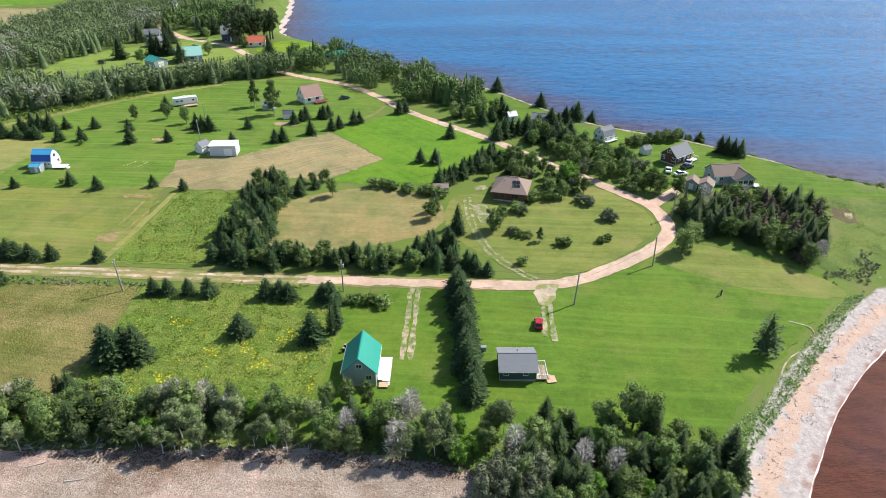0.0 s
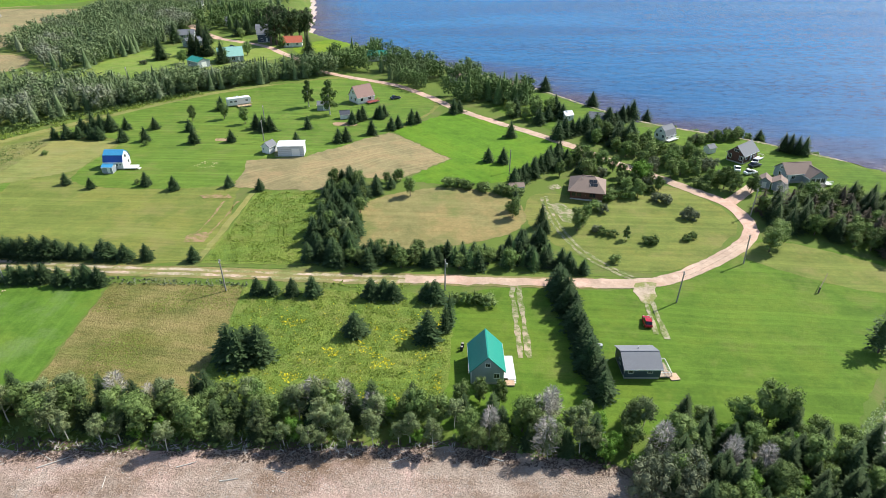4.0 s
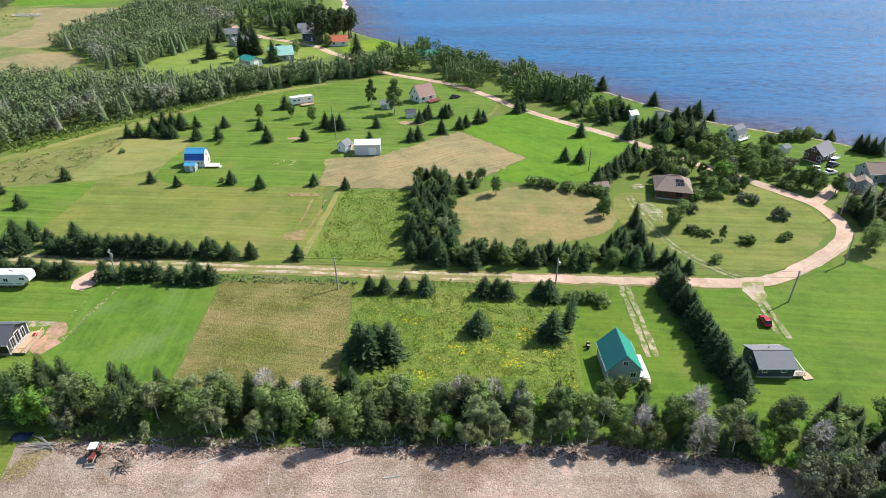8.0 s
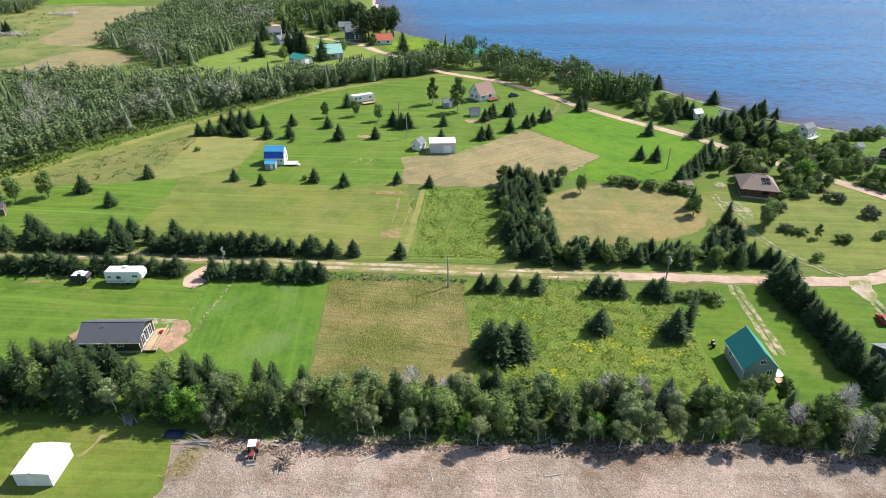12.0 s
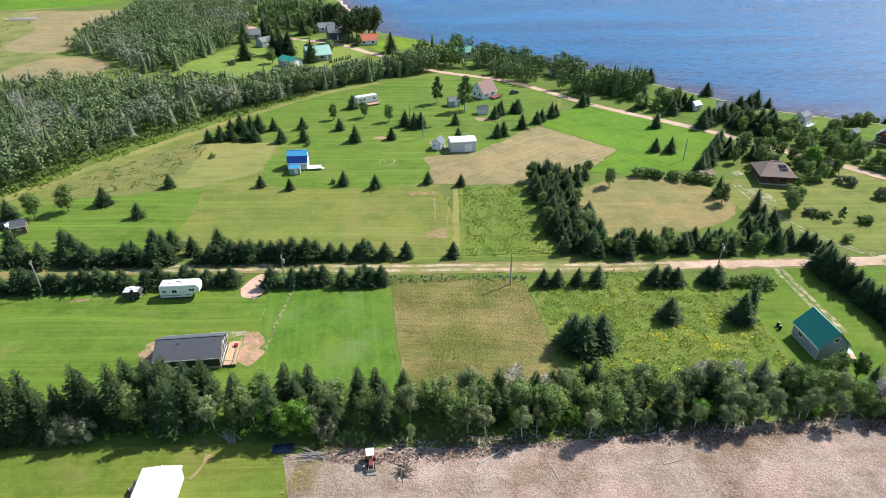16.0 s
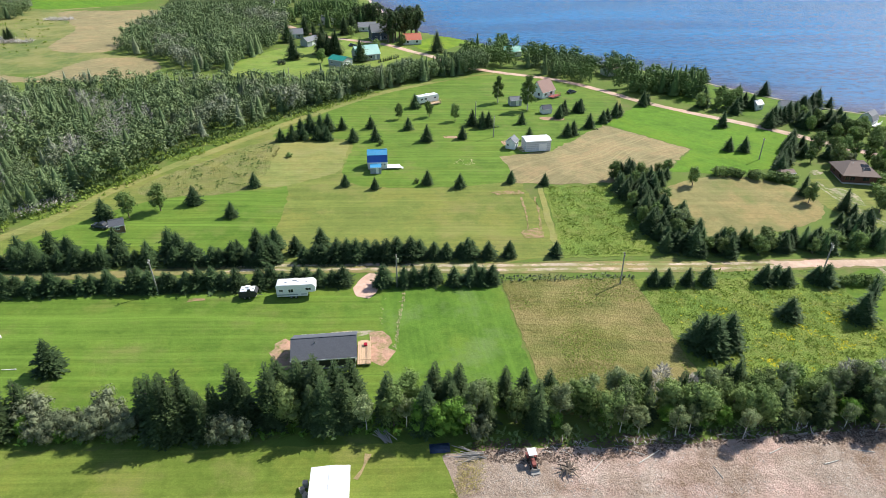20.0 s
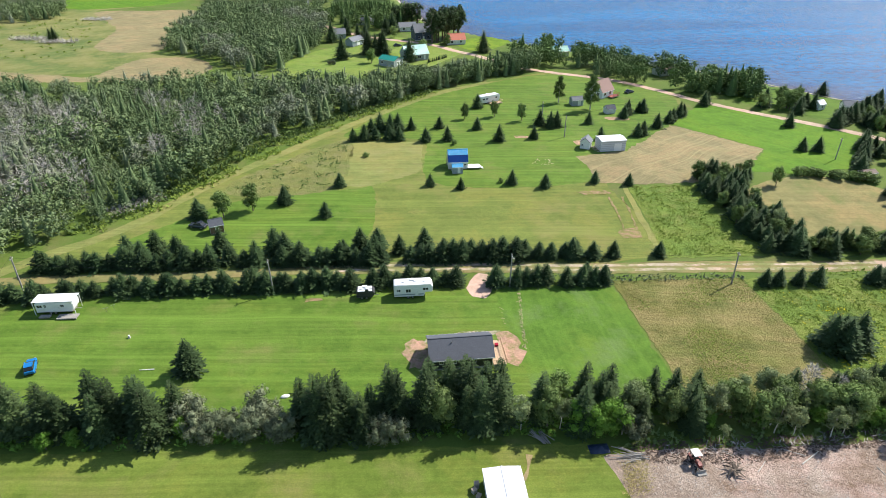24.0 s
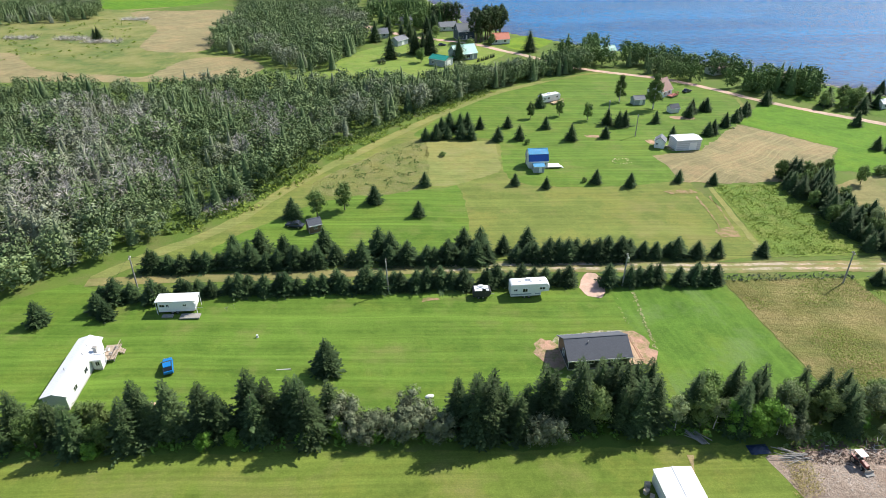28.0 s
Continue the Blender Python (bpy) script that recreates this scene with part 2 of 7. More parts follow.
def water_shader():
    """Sea water: deep blue with wind ripples, bumped and shaded in the colour, red-brown where it is shallow over red
    sand.
    """
    m, n, l, b = shader("sea_water")
    geo = n.new("ShaderNodeNewGeometry").outputs["Position"]
    at = n.new("ShaderNodeAttribute")
    at.attribute_name = "shallow"
    streak = n.new("ShaderNodeMapping")
    streak.inputs["Rotation"].default_value, streak.inputs["Scale"].default_value = (0, 0, radians(28)), (0.25, 1, 1)
    l.new(geo, streak.inputs["Vector"])
    deep = mixc(n, l, nz(n, l, streak.outputs[0], 0.02, 5), (0.001, 0.088, 0.245), (0.002, 0.122, 0.31))
    sh = mathn(n, l, "ADD", at.outputs["Fac"], mathn(n, l, "MULTIPLY", mathn(n, l, "SUBTRACT", nz(n, l, streak.outputs[0], 0.06, 5), 0.5), 0.16))
    r = n.new("ShaderNodeMapRange")
    r.interpolation_type = "SMOOTHSTEP"
    l.new(sh, r.inputs["Value"])
    c = mixc(n, l, r.outputs[0], deep, (0.1, 0.033, 0.02))
    ripple_tone = n.new("ShaderNodeMapping")
    ripple_tone.inputs["Rotation"].default_value, ripple_tone.inputs["Scale"].default_value = (0, 0, radians(-12)), (0.55, 1, 1)
    l.new(geo, ripple_tone.inputs["Vector"])
    # wave shading painted into the water colour as darker streaks
    c = mixc(n, l, mathn(n, l, "MULTIPLY", nz(n, l, ripple_tone.outputs[0], 0.36, 6, 0.75, 0.44, 0.6), 0.6), c, (0.5, 0.52, 0.58), "MULTIPLY")
    l.new(c, b.inputs["Base Color"])
    b.inputs["Roughness"].default_value, b.inputs["IOR"].default_value, b.inputs["Specular IOR Level"].default_value = 0.25, 1.16, 0.3
    wv = n.new("ShaderNodeMapping")
    wv.inputs["Rotation"].default_value, wv.inputs["Scale"].default_value = (0, 0, radians(-25)), (0.45, 1, 1)
    l.new(geo, wv.inputs["Vector"])
    a1 = nz(n, l, wv.outputs[0], 0.55, 7, 0.7, 0, 1)
    a2 = nz(n, l, wv.outputs[0], 0.16, 5, 0.65, 0, 1)
    bump(n, l, b, mathn(n, l, "ADD", a1, mathn(n, l, "MULTIPLY", a2, 3.0)), 0.6, 0.8)
    return m


def plain(name, col, rough=0.6, metal=0.0, spread=0.12, scale=3.0, lines=None, relief=0.1):
    """A painted, wooden or metal surface with blotches and, if asked, boards or ribs (axis, spacing, depth)."""
    m, n, l, b = shader(name)
    co = n.new("ShaderNodeTexCoord").outputs["Object"]
    c = mixc(n, l, nz(n, l, co, scale, 5, 0.6, 0.3, 0.7), tuple(v * (1 - spread) for v in col), tuple(min(1, v * (1 + spread)) for v in col))
    c = mixc(n, l, mathn(n, l, "MULTIPLY", nz(n, l, co, scale * 0.25, 6, 0.7, 0.5, 0.8), spread * 2), c, tuple(v * 0.6 for v in col))
    if lines:
        axis, spacing, depth = lines
        sep = n.new("ShaderNodeSeparateXYZ")
        l.new(co, sep.inputs[0])
        saw = mathn(n, l, "FRACT", mathn(n, l, "DIVIDE", sep.outputs["XYZ".index(axis)], spacing))
        groove = mathn(n, l, "GREATER_THAN", saw, 0.86)
        c = mixc(n, l, mathn(n, l, "MULTIPLY", groove, depth), c, tuple(v * 0.45 for v in col))
        bump(n, l, b, saw, 0.5, 0.02)
    else:
        bump(n, l, b, nz(n, l, co, scale * 6, 4, 0.6, 0, 1), relief, 0.02)
    l.new(c, b.inputs["Base Color"])
    b.inputs["Roughness"].default_value, b.inputs["Metallic"].default_value = rough, metal
    return m


def leafy(name, a, b_, dark, through_light=0.25, shift=0.25):
    """Foliage: each tree and each clump has its own green; a little light passes through."""
    m, n, l, b = shader(name)
    info = n.new("ShaderNodeObjectInfo").outputs["Random"]
    isl = n.new("ShaderNodeNewGeometry").outputs["Random Per Island"]
    c = mixc(n, l, info, a, b_)
    c = mixc(n, l, mathn(n, l, "MULTIPLY", isl, 0.55), c, dark)
    geo = n.new("ShaderNodeNewGeometry").outputs["Position"]
    c = mixc(n, l, mathn(n, l, "MULTIPLY", nz(n, l, geo, 3.6, 4, 0.75, 0.5, 0.64), 0.45), c, dark)
    c = mixc(n, l, mathn(n, l, "MULTIPLY", nz(n, l, geo, 5.5, 3, 0.7, 0.52, 0.66), 0.5), c, tuple(min(1, v * 1.35) for v in b_))
    hsv = n.new("ShaderNodeHueSaturation")
    l.new(mathn(n, l, "ADD", mathn(n, l, "MULTIPLY", mathn(n, l, "FRACT", mathn(n, l, "MULTIPLY", info, 7.3)), shift * 2), 1 - shift), hsv.inputs["Value"])
    l.new(c, hsv.inputs["Color"])
    l.new(hsv.outputs[0], b.inputs["Base Color"])
    b.inputs["Roughness"].default_value, b.inputs["Specular IOR Level"].default_value = 0.75, 0.14
    tr = n.new("ShaderNodeBsdfTranslucent")
    l.new(hsv.outputs[0], tr.inputs[0])
    mx = n.new("ShaderNodeMixShader")
    mx.inputs[0].default_value = through_light
    l.new(b.outputs[0], mx.inputs[1])
    l.new(tr.outputs[0], mx.inputs[2])
    l.new(mx.outputs[0], n["Material Output"].inputs["Surface"])
    return m


SPRUCE = leafy("spruce_needles", (0.048, 0.088, 0.032), (0.07, 0.112, 0.042), (0.018, 0.036, 0.013), 0.08)
SPRUCE_OLD = leafy("old_spruce_needles", (0.056, 0.096, 0.035), (0.085, 0.124, 0.046), (0.02, 0.037, 0.013), 0.08, 0.3)
SPRUCE_FRESH = leafy("young_spruce_needles", (0.1, 0.175, 0.055), (0.14, 0.21, 0.07), (0.04, 0.08, 0.025), 0.12, 0.25)
SPRUCE_BROWN = leafy("browned_needles", (0.085, 0.072, 0.048), (0.12, 0.095, 0.062), (0.045, 0.04, 0.028), 0.08, 0.2)
LEAF = leafy("broad_leaves", (0.145, 0.225, 0.06), (0.225, 0.29, 0.098), (0.055, 0.1, 0.027), 0.28, 0.34)
LEAF_BIRCH = leafy("birch_leaves", (0.2, 0.265, 0.11), (0.285, 0.33, 0.155), (0.08, 0.12, 0.045), 0.28, 0.3)
LEAF_FRESH = leafy("fresh_leaves", (0.15, 0.3, 0.045), (0.19, 0.34, 0.055), (0.065, 0.15, 0.02), 0.3, 0.15)
LEAF_GREY = leafy("silvery_leaves", (0.155, 0.185, 0.1), (0.22, 0.245, 0.145), (0.07, 0.085, 0.045), 0.2, 0.15)
DUNE = leafy("dune_leaves", (0.24, 0.33, 0.13), (0.33, 0.4, 0.2), (0.11, 0.18, 0.06), 0.25, 0.2)
TWIG_GREY = leafy("bare_grey_twigs", (0.4, 0.37, 0.33), (0.48, 0.45, 0.41), (0.25, 0.23, 0.2), 0.0, 0.1)
WEED_LEAF = leafy("weed_leaves", (0.19, 0.27, 0.045), (0.23, 0.3, 0.055), (0.12, 0.18, 0.03), 0.35)
STRAW = leafy("dry_stalks", (0.34, 0.285, 0.115), (0.39, 0.325, 0.14), (0.2, 0.175, 0.065), 0.2)
PALE_STRAW = leafy("pale_straw", (0.6, 0.51, 0.3), (0.64, 0.55, 0.33), (0.42, 0.35, 0.2), 0.1)
GOLD = leafy("goldenrod_bloom", (0.74, 0.62, 0.02), (0.78, 0.65, 0.03), (0.5, 0.45, 0.03), 0.25)
BARK = plain("bark", (0.13, 0.1, 0.075), 0.9, spread=0.3)
BIRCH = plain("pale_bark", (0.5, 0.47, 0.42), 0.85, spread=0.25)
WHITE = plain("white_paint", (0.78, 0.78, 0.76), 0.5, spread=0.05)
WHITE_VINYL = plain("white_vinyl_siding", (0.74, 0.74, 0.72), 0.5, spread=0.05, lines=("Z", 0.15, 0.35))
GREY_VINYL = plain("grey_vinyl_siding", (0.3, 0.34, 0.36), 0.55, spread=0.06, lines=("Z", 0.15, 0.35))
NAVY_VINYL = plain("slate_blue_siding", (0.06, 0.085, 0.115), 0.55, spread=0.06, lines=("Z", 0.15, 0.35))
BLACK_VINYL = plain("charcoal_siding", (0.035, 0.037, 0.04), 0.55, spread=0.06, lines=("Z", 0.15, 0.35))
BROWN_BOARD = plain("red_brown_boards", (0.11, 0.045, 0.032), 0.75, spread=0.15, lines=("X", 0.25, 0.4))
LOG_BROWN = plain("brown_cedar", (0.16, 0.1, 0.06), 0.75, spread=0.15, lines=("Z", 0.2, 0.4))
TEAL_TIN = plain("teal_ribbed_metal", (0.015, 0.255, 0.19), 0.35, 0.0, 0.05, 1.0, ("X", 0.4, 0.35))
# the shed's pale blue; on the barn it paints in reflected sun and sky
BLUE_TIN = plain("pale_and_sunlit_blue_metal", (0.06, 0.32, 0.56), 0.4, 0.0, 0.05, 1.0, ("X", 0.4, 0.2))
TARP = plain("navy_tarpaulin", (0.01, 0.025, 0.06), 0.5)
BLUE_TARP = plain("dark_blue_metal", (0.012, 0.08, 0.34), 0.45, 0.0, 0.06, 1.0, ("X", 0.4, 0.3))
GREY_SHINGLE = plain("grey_asphalt_shingle", (0.19, 0.2, 0.215), 0.9, spread=0.12, scale=5, lines=("Y", 0.17, 0.3))
DARK_SHINGLE = plain("dark_asphalt_shingle", (0.095, 0.102, 0.118), 0.9, spread=0.18, scale=5, lines=("Y", 0.17, 0.3))
BROWN_SHINGLE = plain("brown_asphalt_shingle", (0.25, 0.185, 0.15), 0.9, spread=0.12, scale=5, lines=("Y", 0.17, 0.3))
RED_SHINGLE = plain("red_brown_shingle", (0.3, 0.19, 0.16), 0.9, spread=0.12, scale=5, lines=("Y", 0.17, 0.3))
ORANGE_TIN = plain("orange_red_metal", (0.55, 0.14, 0.07), 0.5, spread=0.06, lines=("X", 0.4, 0.3))
WHITE_TIN = plain("white_metal_roof", (0.74, 0.75, 0.76), 0.4, spread=0.05, lines=("X", 0.5, 0.2))
DECK_WOOD = plain("weathered_deck", (0.42, 0.33, 0.25), 0.8, spread=0.15, lines=("X", 0.14, 0.5))
NEW_WOOD = plain("new_lumber", (0.55, 0.38, 0.24), 0.75, spread=0.12, lines=("X", 0.14, 0.5))
GREY_WOOD = plain("grey_weathered_wood", (0.3, 0.28, 0.25), 0.85, spread=0.2)
CONCRETE = plain("concrete", (0.45, 0.43, 0.4), 0.9, spread=0.1)
RUBBER = plain("black_rubber", (0.02, 0.02, 0.02), 0.85)
STEEL = plain("galvanised_steel", (0.5, 0.5, 0.5), 0.4, 0.9)
TRACTOR_RED = plain("faded_red_paint", (0.2, 0.045, 0.035), 0.5, spread=0.15)
LINED = plain("white_ribbed_cladding", (0.56, 0.58, 0.6), 0.5, spread=0.06, lines=("Z", 0.6, 0.85))
RED_CAR = plain("red_car_paint", (0.36, 0.012, 0.03), 0.25, spread=0.03)
BLUE_CAR = plain("blue_car_paint", (0.01, 0.16, 0.42), 0.25, spread=0.03)
DARK_CAR = plain("dark_car_paint", (0.03, 0.035, 0.045), 0.25, spread=0.03)
SILVER_CAR = plain("silver_car_paint", (0.5, 0.52, 0.54), 0.3, 0.4, spread=0.03)
GLASS, gn, gl, gb = shader("dark_window_glass")
gb.inputs["Base Color"].default_value, gb.inputs["Roughness"].default_value = (0.02, 0.025, 0.03, 1), 0.06
GROUND, WATER = ground_shader(), water_shader()

# ---- the lie of the land ----


COAST = [(20, -40), (40, 30), (53.2, 59.6), (60.2, 69), (67.6, 78), (75, 85.4), (82.4, 92), (96, 102.4), (117, 116), (142.3, 131.6), (159.1, 147.7), (153.8, 163.3), (135.2, 175), (122.3, 180.4), (111.6, 186.4), (100.9, 195.3), (88.4, 206.8), (71.1, 217.4), (58.3, 226.5), (44.3, 244.2), (28.9, 267), (13.4, 287.2), (-9.1, 307.2), (-28.5, 326.8), (-47.7, 342.5), (-64.7, 360), (-79.5, 375.7), (-96.9, 400), (-108.6, 433.5), (-117.8, 497.1), (-134.2, 587.4), (-179.4, 818.9), (-241.5, 2339.2)]


def smooth_line(pts, step=3.0, closed=False):
    """Points along a rounded curve through pts."""
    out, n = [], len(pts)
    for i in range(n if closed else n - 1):
        p0, p1, p2, p3 = (Vector(pts[j % n]) if closed else Vector(pts[max(0, min(n - 1, j))]) for j in (i - 1, i, i + 1, i + 2))
        k = max(1, int((p2 - p1).length / step))
        for s in range(k):
            t = s / k
            out.append(0.5 * ((2 * p1) + (p2 - p0) * t + (2 * p0 - 5 * p1 + 4 * p2 - p3) * t * t + (3 * p1 - p0 - 3 * p2 + p3) * t ** 3))
    if not closed:
        out.append(Vector(pts[-1]))
    return out


SHORE = np.array([(p.x, p.y) for p in smooth_line(COAST, 6.0)])


def shore_gap(x, y):
    """Signed distance from the water's edge for arrays of places, more than zero on land."""
    a, b = SHORE[:-1], SHORE[1:]
    best, side = np.full(x.shape, 1e9), np.zeros(x.shape)
    for (ax, ay), (bx, by) in zip(a, b):
        dx, dy = bx - ax, by - ay
        t = np.clip(((x - ax) * dx + (y - ay) * dy) / (dx * dx + dy * dy), 0, 1)
        d = np.hypot(x - ax - t * dx, y - ay - t * dy)
        near = d < best
        best = np.where(near, d, best)
        side = np.where(near, np.sign(dx * (y - ay) - dy * (x - ax)), side)
    return best * np.where(side == 0, 1, side)


def land(x, y):
    """Ground height for arrays: fields, the low bank, the beach and the sea bed."""
    w = np.clip((y - 118) / 62, 0, 1)
    w = w * w * (3 - 2 * w)
    flat = np.where(x > 0, 0.0, np.where(x > -80, x, -80 + (x + 80) * 0.5))
    top = 3.75 - 0.024 * ((1 - w) * x + w * flat) + 1.5 * w
    top = np.maximum(top, 1.6)
    d = shore_gap(x, y)
    wide = np.interp(y, [110, 165, 185, 2000], [9.6, 9, 3.0, 3.0])
    beach = np.where(d < wide, d * 0.95 / wide, 0.95 + (d - wide) * np.interp(y, [120, 180], [0.55, 1.1]))
    beach = np.where(d < 0, d * 0.06, beach)
    return np.maximum(np.minimum(top, beach), -6.0)


def zat(x, y):
    return float(land(np.array([float(x)]), np.array([float(y)]))[0])


def mesh_from(name, verts, faces, mats, smooth=False):
    me = bpy.data.meshes.new(name)
    me.from_pydata([tuple(v) for v in verts], [], [tuple(f) for f in faces])
    for m in mats:
        me.materials.append(m)
    if smooth:
        me.polygons.foreach_set("use_smooth", [True] * len(me.polygons))
    return me


def sheet(name, xs, ys, height, mat):
    gx, gy = np.meshgrid(np.array(xs, float), np.array(ys, float))
    z = height(gx.ravel(), gy.ravel())
    nx, ny = len(xs), len(ys)
    idx = np.arange(nx * ny).reshape(ny, nx)
    quads = np.stack([idx[:-1, :-1], idx[:-1, 1:], idx[1:, 1:], idx[1:, :-1]], -1).reshape(-1, 4)
    me = mesh_from(name, np.stack([gx.ravel(), gy.ravel(), z], 1).tolist(), quads.tolist(), [mat], True)
    return me, gx.ravel(), gy.ravel()


def lines(*runs):
    out = []
    for a, b, s in runs:
        out += list(np.arange(a, b, s))
    return out + [runs[-1][1]]


me, _, _ = sheet("ground", lines((-3000, -600, 200), (-600, -260, 20), (-260, -100, 5), (-100, 160, 2.5), (160, 400, 20), (400, 3000, 200)),
                 lines((-600, 0, 60), (0, 40, 10), (40, 220, 2.5), (220, 420, 5), (420, 700, 20), (700, 3000, 200)), land, GROUND)
tagged(new("ground", me), "grassy coastal ground falling to a pink sand beach", "ground", kind="structure")
me, sx, sy = sheet("water", lines((-3000, -400, 200), (-400, -160, 20), (-160, 200, 5), (200, 600, 20), (600, 3000, 200)),
                   lines((-600, 40, 40), (40, 460, 5), (460, 800, 20), (800, 3000, 200)), lambda x, y: np.zeros(x.shape), WATER)
gap = -shore_gap(sx, sy)
reach = np.interp(sy, [100, 190, 260, 420], [90, 50, 52, 50])
at = me.attributes.new("shallow", "FLOAT", "POINT")
depth_tint = np.interp(sy, [100, 180], [1.0, 0.66])
at.data.foreach_set("value", (np.clip(1.0 - gap / reach, 0, 1) * depth_tint).astype(np.float32))
tagged(new("water", me), "blue rippled sea, red-brown in the shallows", "sea", kind="structure")


def tidy(bm, name, mat, parent=None):
    me = bpy.data.meshes.new(name)
    bm.to_mesh(me)
    bm.free()
    me.materials.append(mat)
    ob = new(name, me)
    if parent is not None:
        ob.parent = parent
    return ob


def inside(poly, x, y):
    """Which of the places x, y lie in the polygon."""
    p = np.array(poly, float)
    c = np.zeros(np.shape(x), bool)
    for (ax, ay), (bx, by) in zip(p, np.roll(p, -1, 0)):
        hit = ((ay > y) != (by > y)) & (x < (bx - ax) * (y - ay) / (by - ay + 1e-12) + ax)
        c ^= hit
    return c


def patch(name, label, category, pts, mat, lift=0.03, ragged=0.35, curve=True, cut=7.0):
    """A field, lawn or yard: a sheet with a slightly ragged edge, lying on the ground."""
    line = smooth_line(pts, 1.3, True) if curve else []
    if not curve:
        for a, b in zip(pts, pts[1:] + pts[:1]):
            a, b = Vector(a), Vector(b)
            k = max(1, int((b - a).length / 1.3))
            line += [a.lerp(b, i / k) for i in range(k)]
    bm = bmesh.new()
    vs = []
    for p in line:
        o = Vector((noise.noise((p.x * 0.5, p.y * 0.5, 3)), noise.noise((p.x * 0.5, p.y * 0.5, 9)))) * ragged * 2
        o += Vector((noise.noise((p.x * 1.7, p.y * 1.7, 5)), noise.noise((p.x * 1.7, p.y * 1.7, 8)))) * ragged * 0.8
        vs.append(bm.verts.new((p.x + o.x, p.y + o.y, 0)))
    es = [bm.edges.new((vs[i], vs[(i + 1) % len(vs)])) for i in range(len(vs))]
    bmesh.ops.triangle_fill(bm, edges=es, use_beauty=True)
    xs, ys = [v.co.x for v in bm.verts], [v.co.y for v in bm.verts]
    for k, (lo, hi, axis) in enumerate(((min(xs), max(xs), (1, 0, 0)), (min(ys), max(ys), (0, 1, 0)))):
        v = math.ceil(lo / cut) * cut
        while v < hi:
            bmesh.ops.bisect_plane(bm, geom=bm.verts[:] + bm.edges[:] + bm.faces[:], plane_co=tuple(v * a for a in axis), plane_no=axis)
            v += cut
    z = land(np.array([v.co.x for v in bm.verts]), np.array([v.co.y for v in bm.verts]))
    for v, h in zip(bm.verts, z):
        v.co.z = h + lift
    bmesh.ops.recalc_face_normals(bm, faces=bm.faces[:])
    if sum(f.normal.z for f in bm.faces) < 0:
        bmesh.ops.reverse_faces(bm, faces=bm.faces[:])
    return tagged(tidy(bm, name, mat), label, category, kind="structure")


def strip(name, label, category, pts, width, mat, lift=0.07, ragged=0.3, step=1.5):
    """A road or path of even width along a curve."""
    line = smooth_line(pts, step)
    rows = []
    for i, p in enumerate(line):
        d = (line[min(i + 1, len(line) - 1)] - line[max(i - 1, 0)]).normalized()
        nrm = Vector((-d.y, d.x))
        wl = width / 2 + ragged * noise.noise((p.x * 0.4, p.y * 0.4, 1))
        wr = width / 2 + ragged * noise.noise((p.x * 0.4, p.y * 0.4, 7))
        for s in (wl, wl * 0.33, -wr * 0.33, -wr):
            q = p + nrm * s
            rows.append((q.x, q.y))
    a = np.array(rows)
    z = land(a[:, 0], a[:, 1]) + lift
    n = len(line)
    faces = [(i * 4 + j, i * 4 + j + 1, i * 4 + j + 5, i * 4 + j + 4) for i in range(n - 1) for j in range(3)]
    me = mesh_from(name, np.column_stack([a, z]).tolist(), faces, [mat], True)
    bm = bmesh.new()
    bm.from_mesh(me)
    if sum(f.normal.z for f in bm.faces) < 0:
        bmesh.ops.reverse_faces(bm, faces=bm.faces[:])
    bm.to_mesh(me)
    bm.free()
    return tagged(new(name, me), label, category, kind="structure")


# ---- fields and lawns, back to front ----
patch("pasture", "broad mown pasture with faint tractor lanes", "field",
      [(-206.8, 125.7), (-195.6, 147.3), (-184, 170), (-168.6, 192.1), (-150.5, 215.4), (-121.1, 250.3), (-90.7, 268.3), (-64.5, 281.6), (-43.6, 268.6), (-22.3, 243.2), (-38.7, 207.4), (-61.4, 183.7), (-80.7, 174.5), (-78.5, 156.8), (-80, 121), (-139.9, 121.8)], PASTURE, 0.02)
patch("lawn", "green lawn round scattered spruces", "lawn",
      [(-150.7, 206.3), (-121.2, 246.7), (-92.6, 265.7), (-66.4, 278.2), (-45.5, 267.8), (-24.2, 243.2), (-38.7, 209.2), (-63.4, 183.7), (-79.8, 178.2), (-81.5, 160.3), (-125.6, 161.2), (-127.3, 194.4), (-148.8, 198.8)], LAWN_WEST, 0.035)
patch("field", "pale mown strip of hay", "field", [(-149.3, 195.2), (-127.3, 194), (-129.4, 169.5), (-143.4, 160.7), (-152.3, 160.9)], HAY_STRIP, 0.045, 0.6, False)
patch("field", "rough weedy pasture corner", "field", [(-182.2, 163.4), (-168.8, 180.9), (-157.7, 193.6), (-149.8, 195.2), (-152.8, 160.9), (-175.4, 155.7)], ROUGH, 0.045)
patch("field", "greener mown pasture corner", "field", [(-189.6, 142.4), (-175.4, 153.8), (-149.4, 158.9), (-142.5, 157.9), (-145.9, 127.6), (-169.8, 125.7), (-199.8, 127.7)], LAWN_WEST, 0.04)
patch("field", "cut tan hay field", "field", [(-81.2, 178.2), (-63.8, 183.2), (-39.6, 207.4), (-29.8, 196.5), (-18.9, 183.2), (-33.9, 166.5), (-45.6, 166.9), (-51.1, 158.6), (-71.7, 158.1), (-80.5, 159.4)], HAY, 0.05, 0.6, False)
